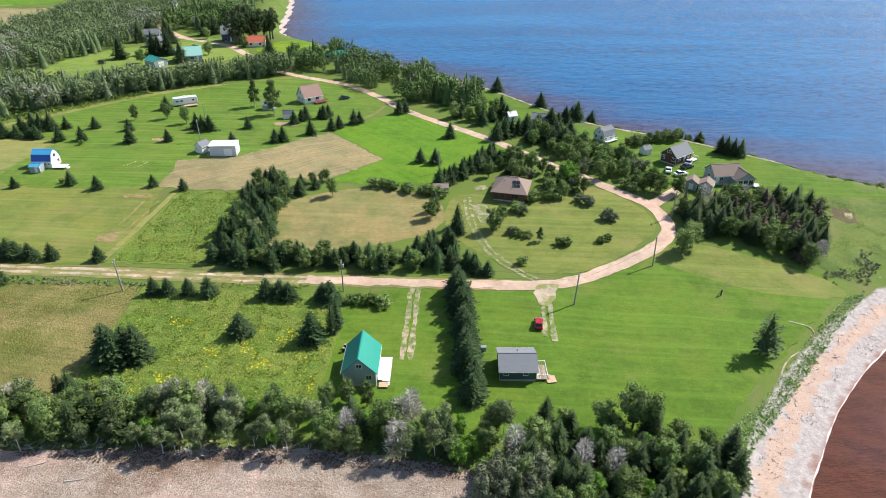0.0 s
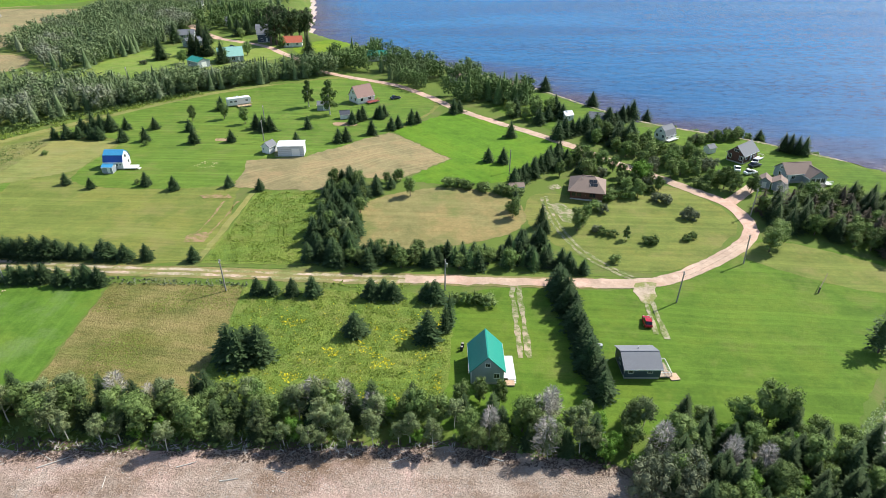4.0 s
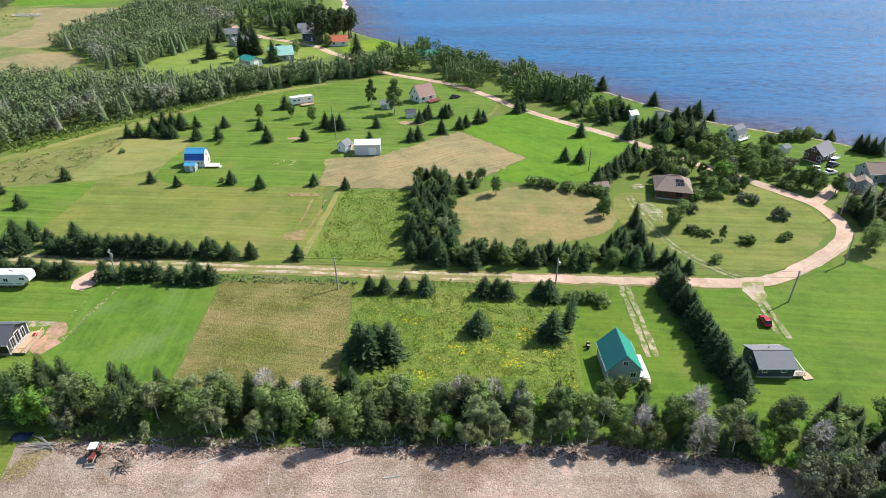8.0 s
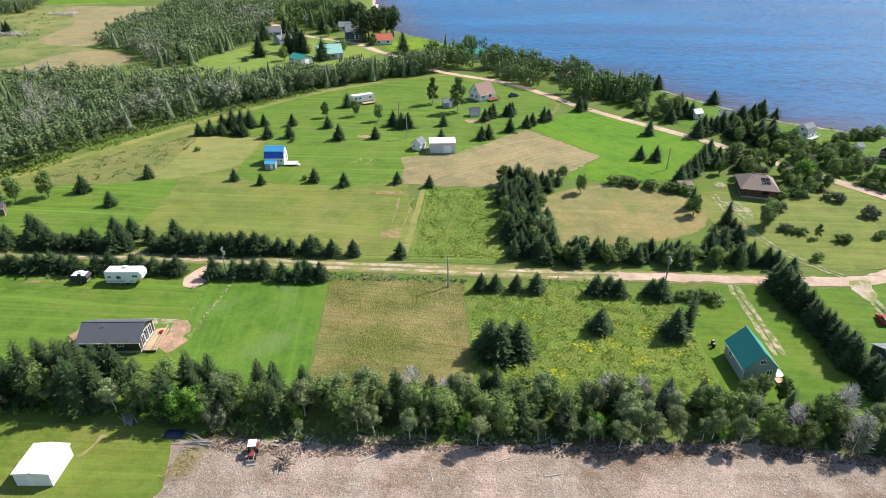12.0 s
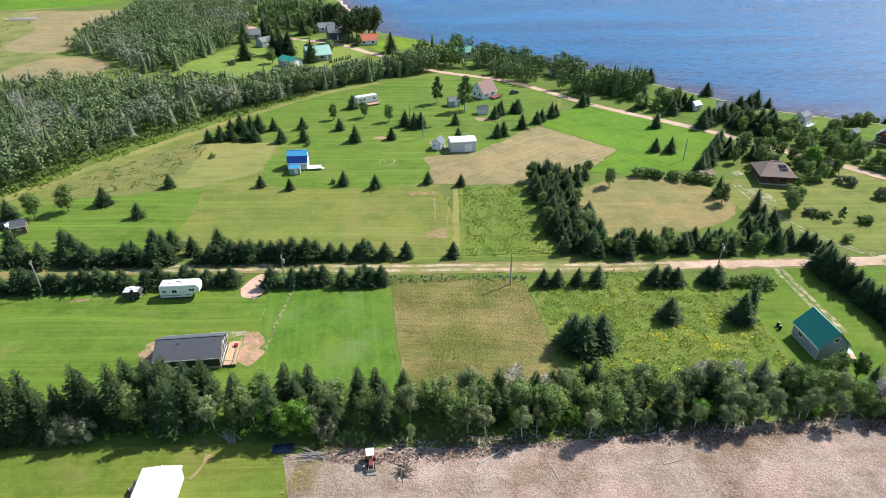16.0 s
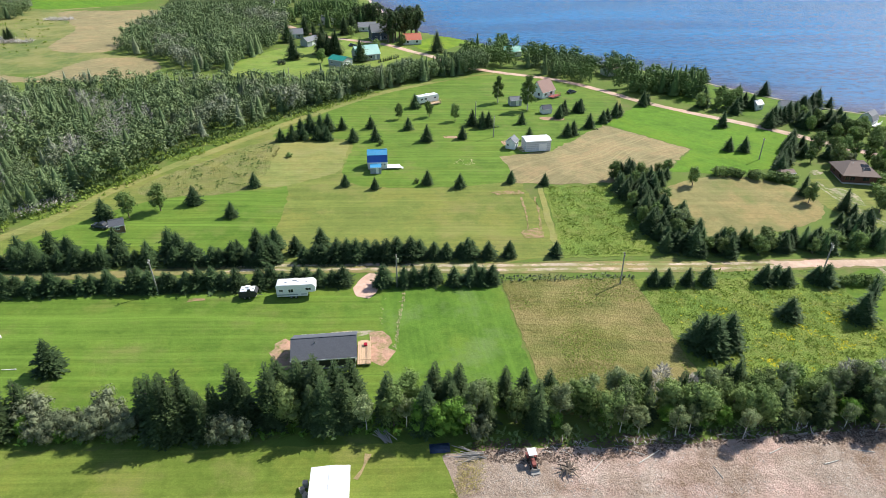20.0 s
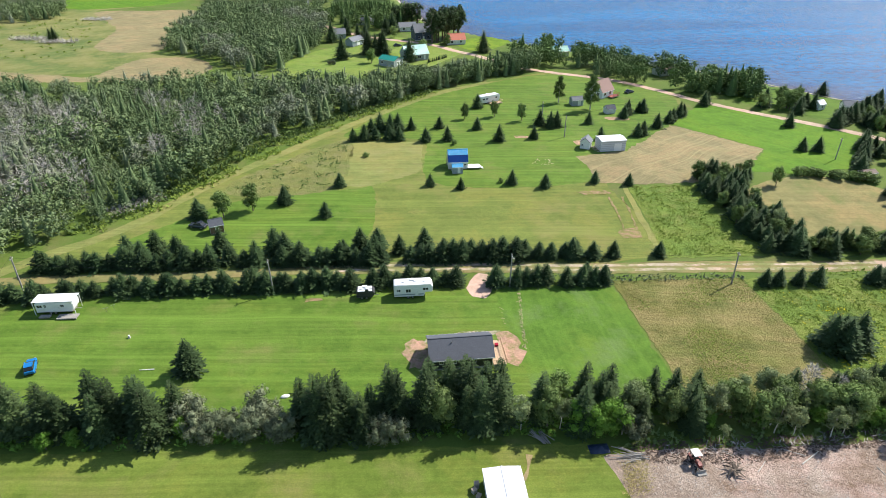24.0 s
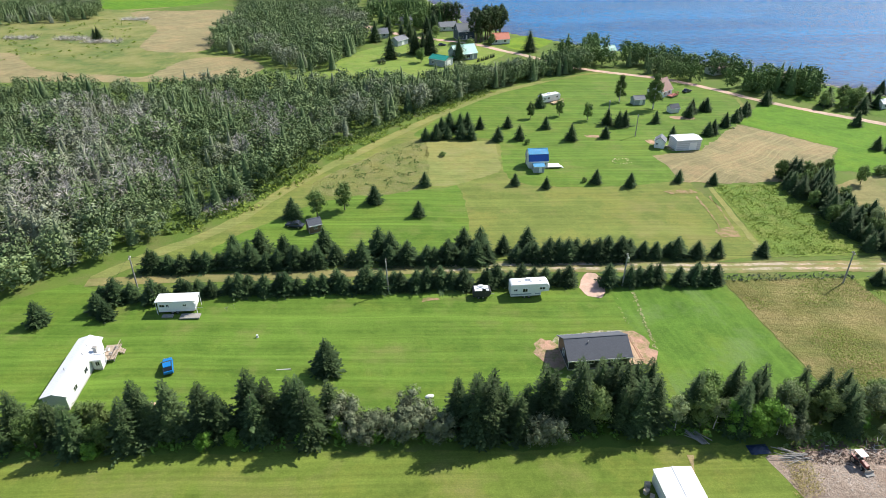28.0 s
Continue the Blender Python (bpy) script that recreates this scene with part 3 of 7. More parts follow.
patch("field", "bright green hay field", "field", [(-39.2, 208.3), (-29.3, 219.1), (-16.3, 233.4), (-1.4, 220), (24, 192.2), (10.6, 177.5), (0.3, 166.5), (-16.2, 163), (-33.4, 165.6), (-18.4, 183.2)], CLOVER, 0.045, 0.6, False)
patch("field", "square of tall green weeds", "field", [(-72.8, 157), (-50.1, 157.3), (-45.5, 138.8), (-50, 119.6), (-76.4, 119.8)], WEEDS, 0.05, curve=False)
patch("lawn", "dry pale lawn enclosed by trees", "lawn", [(-41.1, 152.4), (-17.9, 161.6), (-1.3, 153.2), (-1.9, 138.8), (-19.4, 129.5), (-43.2, 128.5)], HAY_LAWN, 0.05)
patch("lawn", "garden lawn within the road bend", "lawn", [(2.3, 136), (11.7, 124.7), (22, 118.5), (35.8, 121.7), (48.4, 133), (54.8, 140.8), (54, 151), (42, 163.9), (25.7, 156), (5.7, 158.3), (0.5, 147.9)], PASTURE, 0.04)
patch("lawn", "wide bright lawn sloping to the beach", "lawn", [(26, 113), (38, 119), (51.6, 129.3), (59.3, 134.7), (73.4, 130.1), (88, 121), (86, 112), (74, 100.5), (64, 91), (53, 80.5), (45, 71), (40, 66), (20, 70), (-21, 70), (-21, 92), (-20, 104), (-12, 111), (12, 111)], LAWN, 0.03, cut=4.0)
patch("lawn", "dry mown corner of the lawn", "lawn", [(49.6, 127.4), (59.3, 133.8), (72.4, 129.7), (86, 120), (88, 112), (74, 112), (62, 117)], PASTURE, 0.05)
patch("field", "weedy field with goldenrod", "field", [(-64, 110.5), (-21, 108.5), (-20, 96), (-22, 72), (-63, 72)], WEEDS, 0.05, curve=False)
patch("field", "browned uncut weed field", "field", [(-92.6, 111.2), (-64.3, 110.6), (-63.3, 72), (-91, 72)], BROWN_WEEDS, 0.055, curve=False)
patch("lawn", "smooth fresh green lawn", "lawn", [(-118, 110), (-93, 109), (-91.5, 73), (-116, 73)], LAWN_NEW, 0.05, curve=False)
patch("lawn", "long mown lawn with tractor lanes", "lawn", [(-226, 116), (-213, 113), (-160, 109.5), (-117.5, 110), (-115.5, 73), (-160, 74), (-205, 74), (-232, 75), (-240, 100)], LAWN_WEST, 0.04)
patch("lawn", "mown lawn south of the tree belt", "lawn", [(-300, 74), (-240, 71.5), (-190, 71), (-145, 69), (-106, 67), (-105, 60), (-98, 40), (-100, 10), (-300, 10)], LAWN_SOUTH, 0.03)
patch("clearing", "clearing covered with pale wood chips", "clearing", [(-107.5, 58), (-106.5, 65.5), (-78, 65), (-44, 66), (-18, 66.5), (10, 62), (22, 56), (30, 40), (30, 10), (-101, 10)], MULCH, 0.04)
patch("lawn", "wide mown lawn of the village", "lawn", [(-186.3, 279.8), (-178.5, 321.2), (-156.1, 347.1), (-137.2, 365.1), (-116.8, 351.4), (-100.2, 327), (-111.4, 304.7), (-130.5, 277.1)], LAWN_VILLAGE, 0.03)
patch("lawn", "yellow-green garden lawn", "lawn", [(-100.2, 343.8), (-85.4, 362.7), (-70.5, 353.1), (-79.8, 335.3), (-92.8, 326.6)], GARDEN, 0.04)
patch("lawn", "shore lawn behind the cottages", "lawn", [(62, 213.2), (84.9, 198.9), (105.8, 179.9), (133.6, 166.9), (147.1, 158.2), (115.8, 157), (93.7, 161.7), (68.8, 158.1), (58.5, 168.2), (62, 186.6), (44.1, 198), (37.9, 213.2)], LAWN, 0.03)
patch("lawn", "shore lawn by the tree line", "lawn", [(22.6, 256.9), (38.9, 236), (46.1, 224.6), (25.7, 205.7), (11.4, 221), (-0.9, 239.8), (7.3, 262.6)], LAWN, 0.03)
patch("field", "wet green meadow with tussocks", "field", [(-418, 298.1), (-256.8, 290.2), (-233.9, 317.2), (-254.8, 330.5), (-288.5, 395.7), (-328.3, 456.3), (-312.4, 475.3), (-419, 487.8)], MEADOW, 0.03)
patch("field", "pale harvested field curving round the meadow", "field", [(-393.4, 337.3), (-344.7, 332), (-329.7, 315.3), (-311.7, 295.6), (-276, 284.9), (-263.6, 283.9), (-254.1, 314.8), (-227.1, 314.3), (-217.2, 291), (-233.6, 274.9), (-313, 275.8), (-398.5, 281.6)], HAY, 0.05, 0.8)
patch("field", "pale harvested field beside the woods", "field", [(-327.5, 453.8), (-294.3, 458.6), (-264.8, 457.1), (-256.9, 388.6), (-252.2, 333.9), (-284, 339.1), (-291.9, 389.2), (-305, 413.5)], HAY, 0.05, 0.8)
patch("field", "distant bright green field", "field", [(-357.1, 474), (-316.4, 473.2), (-287.1, 497.8), (-279.1, 572.4), (-418.7, 582.4)], CLOVER, 0.04)

# ---- roads ----
SURF = [(46.6, 47), (53.3, 59.5), (60.3, 68.9), (67.7, 77.9), (75.1, 85.3), (82.5, 91.9), (96.1, 102.3), (117, 115.9)]
strip("foam_edge", "thin pale foam line at the water's edge", "foam", SURF, 0.16, plain("sea_foam", (0.6, 0.46, 0.42), 0.6), 0.02, 0.2, 0.8)
strip("road", "dusty pinkish dirt road round the bend", "road", [(8, 113.9), (20.6, 113.9), (30, 116.4), (39.3, 122.1), (50.5, 130.2), (56.8, 137.3), (58.6, 144.2), (56.6, 153), (49.9, 160.6), (44.5, 167),
      (33.3, 179.5), (25.9, 189.8), (17.1, 201.3), (7.5, 211.6), (-7.6, 227), (-17.4, 238.3), (-26.3, 252), (-41.8, 269.5), (-62.6, 280.8), (-79.6, 292)], 3.7, RED_DIRT, 0.085, 0.5)
LANE = [(-152, 119), (-124, 118.3), (-98, 116.5), (-73, 115.8), (-48, 114.6), (-23, 114.3), (2, 113.9), (12, 113.9)]
strip("verge", "grassy crown and verges of the dirt lane", "road", LANE, 4.6, HAY_LAWN, 0.06, 0.5)
for side in (0.95, -0.95):
    strip("wheel_rut", "pinkish dirt wheel rut of the lane", "road", [(x, y + side) for x, y in LANE], 1.0, RUTS, 0.085, 0.45)
strip("road", "red dirt surface of the lane near the bend", "road", [(-30, 114.4), (-10, 114.1), (2, 113.9), (12, 113.9)], 3.0, RED_DIRT, 0.095, 0.8)
strip("road", "pale dirt lane through the village", "road", [(-79.6, 292), (-92.7, 314.8), (-103, 327.2), (-116.9, 344.8), (-146.5, 363.2)], 4, RED_DIRT, 0.08)
strip("road", "red dirt lane through the woods", "road", [(-146.5, 363.2), (-166.6, 387.6), (-188, 429.7), (-204.4, 507.5)], 5, RED_DIRT, 0.08)
strip("track", "grass track between spruce hedges", "track", [(-222, 117), (-205, 117.5), (-187, 117.5), (-160, 118.3), (-150, 119)], 3.0, HAY_LAWN, 0.07)
strip("track", "mown grass track along the woods", "track", [(-221, 118), (-212.8, 127.7), (-205.7, 133.7), (-198.1, 143), (-191.9, 155), (-182, 170.9), (-167.7, 190.2), (-150.1, 213.6), (-121.2, 246.7), (-95.4, 265.9)], 3.4, HAY_STRIP, 0.06)
patch("driveway", "gravel driveway mouth at the bend", "driveway", [(20.2, 113.4), (25.6, 114), (23.6, 109.5), (22.6, 106), (20.6, 106)], RUTS, 0.09, 0.5)
for side in (0.8, -0.7):
    strip("wheel_rut", "pale gravel wheel rut of the short driveway", "driveway", [(21.7 + side, 107), (21.2 + side, 101), (20.6 + side, 95 - side)], 1.0, TRACK, 0.095, 0.5, 0.8)
for side in (0.75, -0.75):
    strip("wheel_rut", "pale worn wheel rut in the lawn", "driveway", [(-6 + side, 113), (-6.4 + side, 102), (-6.8 + side, 88)], 1.05, TRACK, 0.075, 0.5, 0.8)
BEND = [(22, 115), (17.5, 119.5), (12.2, 126.6), (8.4, 137.8), (6.8, 149.5), (6.9, 156.5)]
for side in (0.7, -0.7):
    strip("wheel_rut", "pale wheel rut of the garden driveway", "driveway", [(x + side, y + side * 0.4) for x, y in BEND], 0.8, TRACK, 0.075, 0.4, 0.8)
strip("driveway", "dirt spur to the shore cottages", "driveway", [(56.8, 152.6), (61.3, 156.6), (68.4, 163.1)], 3.4, RED_DIRT, 0.1)

# ---- trees: crowns of many small sprays, one mesh each; trunks with limbs ----
RNG = np.random.default_rng(11)


def tube(path, radii, sides=6):
    """A tapered limb along points."""
    vs, fs = [], []
    for i, (p, r) in enumerate(zip(path, radii)):
        for k in range(sides):
            a = 2 * math.pi * k / sides
            vs.append((p[0] + r * math.cos(a), p[1] + r * math.sin(a), p[2]))
    for i in range(len(path) - 1):
        for k in range(sides):
            fs.append((i * sides + k, i * sides + (k + 1) % sides, (i + 1) * sides + (k + 1) % sides, (i + 1) * sides + k))
    return vs, fs


def join(pieces):
    vs, fs, o = [], [], 0
    for v, f in pieces:
        vs += list(v)
        fs += [tuple(i + o for i in q) for q in f]
        o += len(v)
    return vs, fs


def sprays(pos, along, across, length, width):
    """Kite-shaped leaf sprays at pos, from arrays of directions and sizes."""
    n = len(pos)
    L, W = along * length[:, None], across * width[:, None]
    v = np.stack([pos, pos + L * 0.55 + W, pos + L, pos + L * 0.45 - W], 1).reshape(-1, 3)
    f = np.arange(n * 4).reshape(n, 4)
    return v.tolist(), f.tolist()


def unit(v):
    return v / np.maximum(np.linalg.norm(v, axis=1, keepdims=True), 1e-6)


def cone_core(h, r, base, sides=9, rings=5, rough=0.25, rng=RNG):
    vs, fs = [], []
    for i in range(rings + 1):
        t = i / rings
        for k in range(sides):
            a = 2 * math.pi * (k + 0.5 * (i % 2)) / sides
            rr = r * (1 - t) ** 0.9 * (1 + rough * rng.uniform(-1, 1)) + 0.02
            vs.append((rr * math.cos(a), rr * math.sin(a), base + (h - base) * t * 0.95 + rng.uniform(-0.1, 0.1)))
    for i in range(rings):
        for k in range(sides):
            fs.append((i * sides + k, i * sides + (k + 1) % sides, (i + 1) * sides + (k + 1) % sides, (i + 1) * sides + k))
    return vs, fs


def spruce_crown(h, r, seed, whorls=21, arms=17, bits=6, base=0.04, ragged=0.16, power=0.9, size=0.82, core=(9, 6)):
    """A conical crown: whorls of drooping boughs, each a feathered row of needle sprays, with gaps and an uneven outline."""
    rng = np.random.default_rng(seed)
    pos, along, across, ln, wd = [], [], [], [], []
    lean = rng.uniform(-0.03, 0.03, 2)
    for w in range(whorls):
        t = min(max((w + rng.uniform(-0.35, 0.35)) / whorls, 0), 0.985)
        z0 = h * (base + (1 - base) * t)
        reach = r * (1 - t) ** power * (1 - 0.25 * max(0, 0.1 - t) / 0.1) * (1 + 0.5 * ragged * rng.normal()) + 0.012 * h
        count = max(4, int(arms * (0.35 + 0.65 * (1 - t)) + 0.5))
        off = rng.uniform(0, 6.28)
        for k in range(count):
            if rng.random() < 0.06:
                continue
            a = off + 6.283 * (k + rng.uniform(-0.3, 0.3)) / count
            d = np.array([math.cos(a), math.sin(a), 0])
            side = np.array([-math.sin(a), math.cos(a), 0])
            l_ = reach * (1 + ragged * rng.normal())
            droop = 0.28 * (1 - t) - 0.25 * t
            for j, q in enumerate(np.linspace(0.42, 0.86, bits)):
                p = d * l_ * q + np.array([lean[0] * z0, lean[1] * z0, z0 - droop * l_ * q * q + rng.uniform(-0.012, 0.012) * h])
                turn = (0.0 if j == bits - 1 else (1 if j % 2 else -1) * rng.uniform(0.4, 1.0))
                pos.append(p)
                along.append(d + side * turn + np.array([0, 0, rng.uniform(-0.4, 0.12) + 0.5 * t]))
                across.append(side - d * turn + np.array([0, 0, rng.uniform(-0.6, 0.6)]))
                ln.append((0.36 * l_ * (1.15 - 0.45 * q) + 0.012 * h) * size * rng.uniform(0.75, 1.25))
                wd.append((0.085 * l_ + 0.006 * h) * size * rng.uniform(0.7, 1.3))
    v1 = sprays(np.array(pos), unit(np.array(along)), unit(np.array(across)), np.array(ln), np.array(wd))
    return join([v1, cone_core(h * 0.96, r * 0.66, h * base, *core, 0.22, rng)])


def blob_core(c, rr, rng, seg=7, rings=4):
    vs, fs = [], []
    for i in range(rings + 1):
        ph = math.pi * i / rings
        for k in range(seg):
            a = 2 * math.pi * k / seg
            q = rr * (1 + 0.25 * rng.uniform(-1, 1))
            vs.append((c[0] + q * math.sin(ph) * math.cos(a), c[1] + q * math.sin(ph) * math.sin(a), c[2] + q * 0.85 * math.cos(ph)))
    for i in range(rings):
        for k in range(seg):
            fs.append((i * seg + k, (i + 1) * seg + k, (i + 1) * seg + (k + 1) % seg, i * seg + (k + 1) % seg))
    return vs, fs


def broad_crown(h, r, seed, lobes=13, leaves=1000, base=0.22, size=0.34, core=0.72, squash=1.0, top=0.5, grid=(6, 3), loose=0.32):
    """A crown of leaf clumps: many lobes of different size, each a shell of leaf sprays."""
    rng = np.random.default_rng(seed)
    mid, half = h * (base + 1) / 2, h * (1 - base) / 2
    centres, rad = [], []
    for i in range(lobes):
        t = -0.9 + 1.75 * (i * 5 % lobes + rng.uniform(0.1, 0.9)) / lobes
        width = math.sqrt(max(0.05, 1 - abs(t - (top - 0.5)) ** 2.0)) * r
        a = i * 2.4 + rng.uniform(-0.5, 0.5)
        q = rng.uniform(0.2, 0.82) * width
        centres.append((q * math.cos(a), q * math.sin(a), mid + half * t * 0.8))
        rad.append(r * rng.uniform(0.22, 0.46) * squash)
    centres, rad = np.array(centres), np.array(rad)
    pick = rng.choice(lobes, leaves, p=rad ** 2 / (rad ** 2).sum())
    d = unit(rng.normal(size=(leaves, 3)) + np.array([0, 0, 0.25]))
    pos = centres[pick] + d * (rad[pick] * rng.uniform(0.72, 1.12, leaves))[:, None]
    pos[:, 2] = np.maximum(pos[:, 2], h * base * 0.6)
    out = unit(d + rng.normal(size=(leaves, 3)) * loose)
    along = unit(np.cross(out, unit(rng.normal(size=(leaves, 3)))))
    across = np.cross(out, along)
    v1 = sprays(pos, along, across, size * rng.uniform(0.9, 2.0, leaves), size * rng.uniform(0.35, 0.8, leaves))
    return join([v1] + [blob_core(c, q * core, rng, *grid) for c, q in zip(centres, rad)])


def trunk(h, r, seed, limbs=0, upto=0.9, spread=0.3, bend=0.03):
    """A tapered stem with limbs reaching into the crown."""
    rng = np.random.default_rng(seed)
    path, x, y = [], 0.0, 0.0
    for i in range(7):
        path.append((x, y, h * upto * i / 6 - 0.15 * (i == 0)))
        x += rng.normal() * bend * h / 6
        y += rng.normal() * bend * h / 6
    out = [tube(path, [r * (1.25 if i == 0 else 1 - 0.13 * i) for i in range(7)], 7)]
    for k in range(limbs):
        t = rng.uniform(0.25, 0.8)
        j = t * 6
        a, b = path[int(j)], path[min(6, int(j) + 1)]
        p = [a[m] + (b[m] - a[m]) * (j - int(j)) for m in range(3)]
        an = rng.uniform(0, 6.28)
        l_ = h * spread * rng.uniform(0.5, 1)
        q = [(p[0] + l_ * s * math.cos(an), p[1] + l_ * s * math.sin(an), p[2] + l_ * (0.75 * s)) for s in (0, 0.5, 1)]
        out.append(tube(q, [r * 0.45, r * 0.3, r * 0.1], 5))
    return join(out)


def twig_crown(h, r, seed, count=420, base=0.15):
    """Bare dead branches: thin grey twigs fanning from the limbs."""
    rng = np.random.default_rng(seed)
    z = h * rng.uniform(base, 0.98, count)
    w = r * np.sqrt(np.clip(1 - (z / h) ** 1.6, 0.03, 1))
    a = rng.uniform(0, 6.283, count)
    q = w * np.sqrt(rng.uniform(0.02, 1, count))
    pos = np.stack([q * np.cos(a), q * np.sin(a), z], 1)
    along = unit(np.stack([np.cos(a), np.sin(a), rng.uniform(0.2, 1.2, count)], 1) + rng.normal(size=(count, 3)) * 0.4)
    across = unit(np.cross(along, rng.normal(size=(count, 3))))
    return sprays(pos, along, across, h * rng.uniform(0.07, 0.16, count), np.full(count, 0.035 + 0.003 * h))


# name: (label, category, [(crown, trunk, height)], crown material, bark)
def kinds():
    k = {}
    k["spruce_tree"] = ("small dense conical spruce standing on mown grass", "tree", [(spruce_crown(5, 2.0 + 0.12 * (s % 3 - 1), s), trunk(5, 0.11, s), 5) for s in (1, 2, 3, 4, 5, 6)], SPRUCE, BARK)
    k["tall_spruce"] = ("tall dark old spruce with a ragged crown", "tree", [(spruce_crown(11, 2.6, s, 34, 17, 7, 0.05, 0.22, 0.8, 0.62), trunk(11, 0.2, s, 4, 0.9, 0.1), 11) for s in (11, 12, 13, 14, 15)], SPRUCE_OLD, BARK)
    k["fresh_spruce"] = ("young light-green spruce with upswept tips", "tree", [(spruce_crown(5, 1.7, s, 18, 12, 5, 0.03, 0.22, 0.85), trunk(5, 0.1, s), 5) for s in (7, 8)], SPRUCE_FRESH, BARK)
    k["browned_spruce"] = ("dying spruce with thin reddish-brown needles", "tree", [(spruce_crown(11, 2.3, s, 24, 10, 4, 0.08, 0.4, 0.8, 0.9), trunk(11, 0.2, s, 6, 0.95, 0.14), 11) for s in (16, 17)], SPRUCE_BROWN, BARK)
    k["birch_tree"] = ("pale-stemmed birch with loose green leaves", "tree", [(broad_crown(9, 2.3, s, 24, 1700, 0.36, 0.2, 0.55), trunk(9, 0.11, s, 8, 0.88, 0.24), 9) for s in (21, 22, 23, 24)], LEAF_BIRCH, BIRCH)
    k["broadleaf_tree"] = ("rounded leafy tree with clumped foliage", "tree", [(broad_crown(8, 2.8, s, 28, 2100, 0.1, 0.2, 0.6), trunk(8, 0.16, s, 6, 0.8, 0.25), 8) for s in (31, 32, 33, 34, 35)], LEAF, BARK)
    k["maple_tree"] = ("bright fresh-green leafy tree", "tree", [(broad_crown(7, 2.6, s, 24, 1900, 0.06, 0.21, 0.6), trunk(7, 0.14, s, 5, 0.8, 0.25), 7) for s in (41, 42)], LEAF_FRESH, BARK)
    k["willow_bush"] = ("silvery grey-green willow bush", "bush", [(broad_crown(4.5, 2.8, s, 30, 2300, 0.0, 0.15, 0.58, 0.85), trunk(4.5, 0.09, s, 7, 0.8, 0.35), 4.5) for s in (51, 52)], LEAF_GREY, BARK)
    k["shrub"] = ("low rounded green shrub", "bush", [(broad_crown(2.2, 1.5, s, 16, 800, 0.0, 0.13, 0.62), trunk(2.2, 0.05, s, 5, 0.7, 0.3), 2.2) for s in (61, 62, 63)], LEAF, BARK)
    k["flowering_shrub"] = ("rounded shrub with pale silvery foliage", "bush", [(broad_crown(2.2, 1.6, s, 16, 900, 0.0, 0.12, 0.62), trunk(2.2, 0.05, s, 5, 0.7, 0.3), 2.2) for s in (71,)], LEAF_GREY, BARK)
    k["dead_tree"] = ("bare grey dead tree with fine twigs", "tree", [(twig_crown(8, 2.0, s, 620), trunk(8, 0.1, s, 14, 0.97, 0.25), 8) for s in (81, 82, 83)], TWIG_GREY, BIRCH)
    k["poplar_tree"] = ("tall narrow leafy poplar", "tree", [(broad_crown(11, 2.5, s, 44, 2600, 0.06, 0.24, 0.6, 0.75, 0.1), trunk(11, 0.16, s, 5, 0.9, 0.15), 11) for s in (91, 92)], LEAF, BIRCH)
    k["cedar_tree"] = ("narrow dark green columnar cedar", "tree", [(spruce_crown(7, 0.95, 95, 22, 10, 3, 0.02, 0.15, 0.45, 1.2), trunk(7, 0.1, 95), 7)], SPRUCE, BARK)
    k["pine_tree"] = ("dark pine with a bare stem and ragged crown", "tree", [(broad_crown(10, 2.5, s, 34, 1700, 0.2, 0.21, 0.45, 0.6), trunk(10, 0.22, s, 9, 0.95, 0.25), 10) for s in (97, 98, 99)], SPRUCE_OLD, BARK)
    k["lone_pine"] = ("lone pine with layered drooping boughs", "tree", [(spruce_crown(10, 2.4, 101, 22, 12, 6, 0.2, 0.3, 0.68, 0.8, (7, 4)), trunk(10, 0.2, 101, 8, 0.95, 0.15), 10)], SPRUCE_OLD, BARK)
    return k


KINDS = kinds()
MADE = {}


def plant(kind, x, y, h, wide=1.0, group="", label="", lean=(0, 0), z=None):
    """Plants one tree: an empty at its foot with trunk and crown under it; later ones are copies."""
    lab, cat, forms, leaf, bark = KINDS[kind]
    v = int(RNG.integers(len(forms)))
    s = h / forms[v][2]
    m = pose(x, y, (zat(x, y) if z is None else z) - 0.05, lean[0], lean[1], float(RNG.uniform(0, 360))) @ Matrix.Diagonal((s * wide, s * wide, s, 1))
    if (kind, v) not in MADE:
        root = new(kind)
        tagged(root, lab, cat)
        c, t, _ = forms[v]
        new("trunk", mesh_from("trunk", *t, [bark], True)).parent = root
        new("crown", mesh_from("crown", *c, [leaf])).parent = root
        root.matrix_basis = m
        MADE[kind, v] = (root, (s * wide, s * wide, s))
    else:
        first, q = MADE[kind, v]
        root = copy_thing(first, m @ Matrix.Diagonal((1 / q[0], 1 / q[1], 1 / q[2], 1)))
        tagged(root, lab)
    tagged(root, label, group=group)
    if group == "" and "group" in root:
        del root["group"]
    return root


def row(kind, a, b, step, h, group, jitter=0.6, wide=1.0, skip=0.0, vary=0.18):
    """A line of trees from a to b."""
    a, b = Vector(a), Vector(b)
    n = max(1, round((b - a).length / step))
    for i in range(n + 1):
        if RNG.random() < skip:
            continue
        p = a.lerp(b, i / n) + Vector((RNG.normal() * jitter, RNG.normal() * jitter))
        plant(kind, p.x, p.y, h * float(RNG.uniform(1 - vary, 1 + vary)), wide, group)


def each(kind, places, h, group, wide=1.0, vary=0.12):
    for x, y in places:
        plant(kind, x, y, h * float(RNG.uniform(1 - vary, 1 + vary)), wide, group)


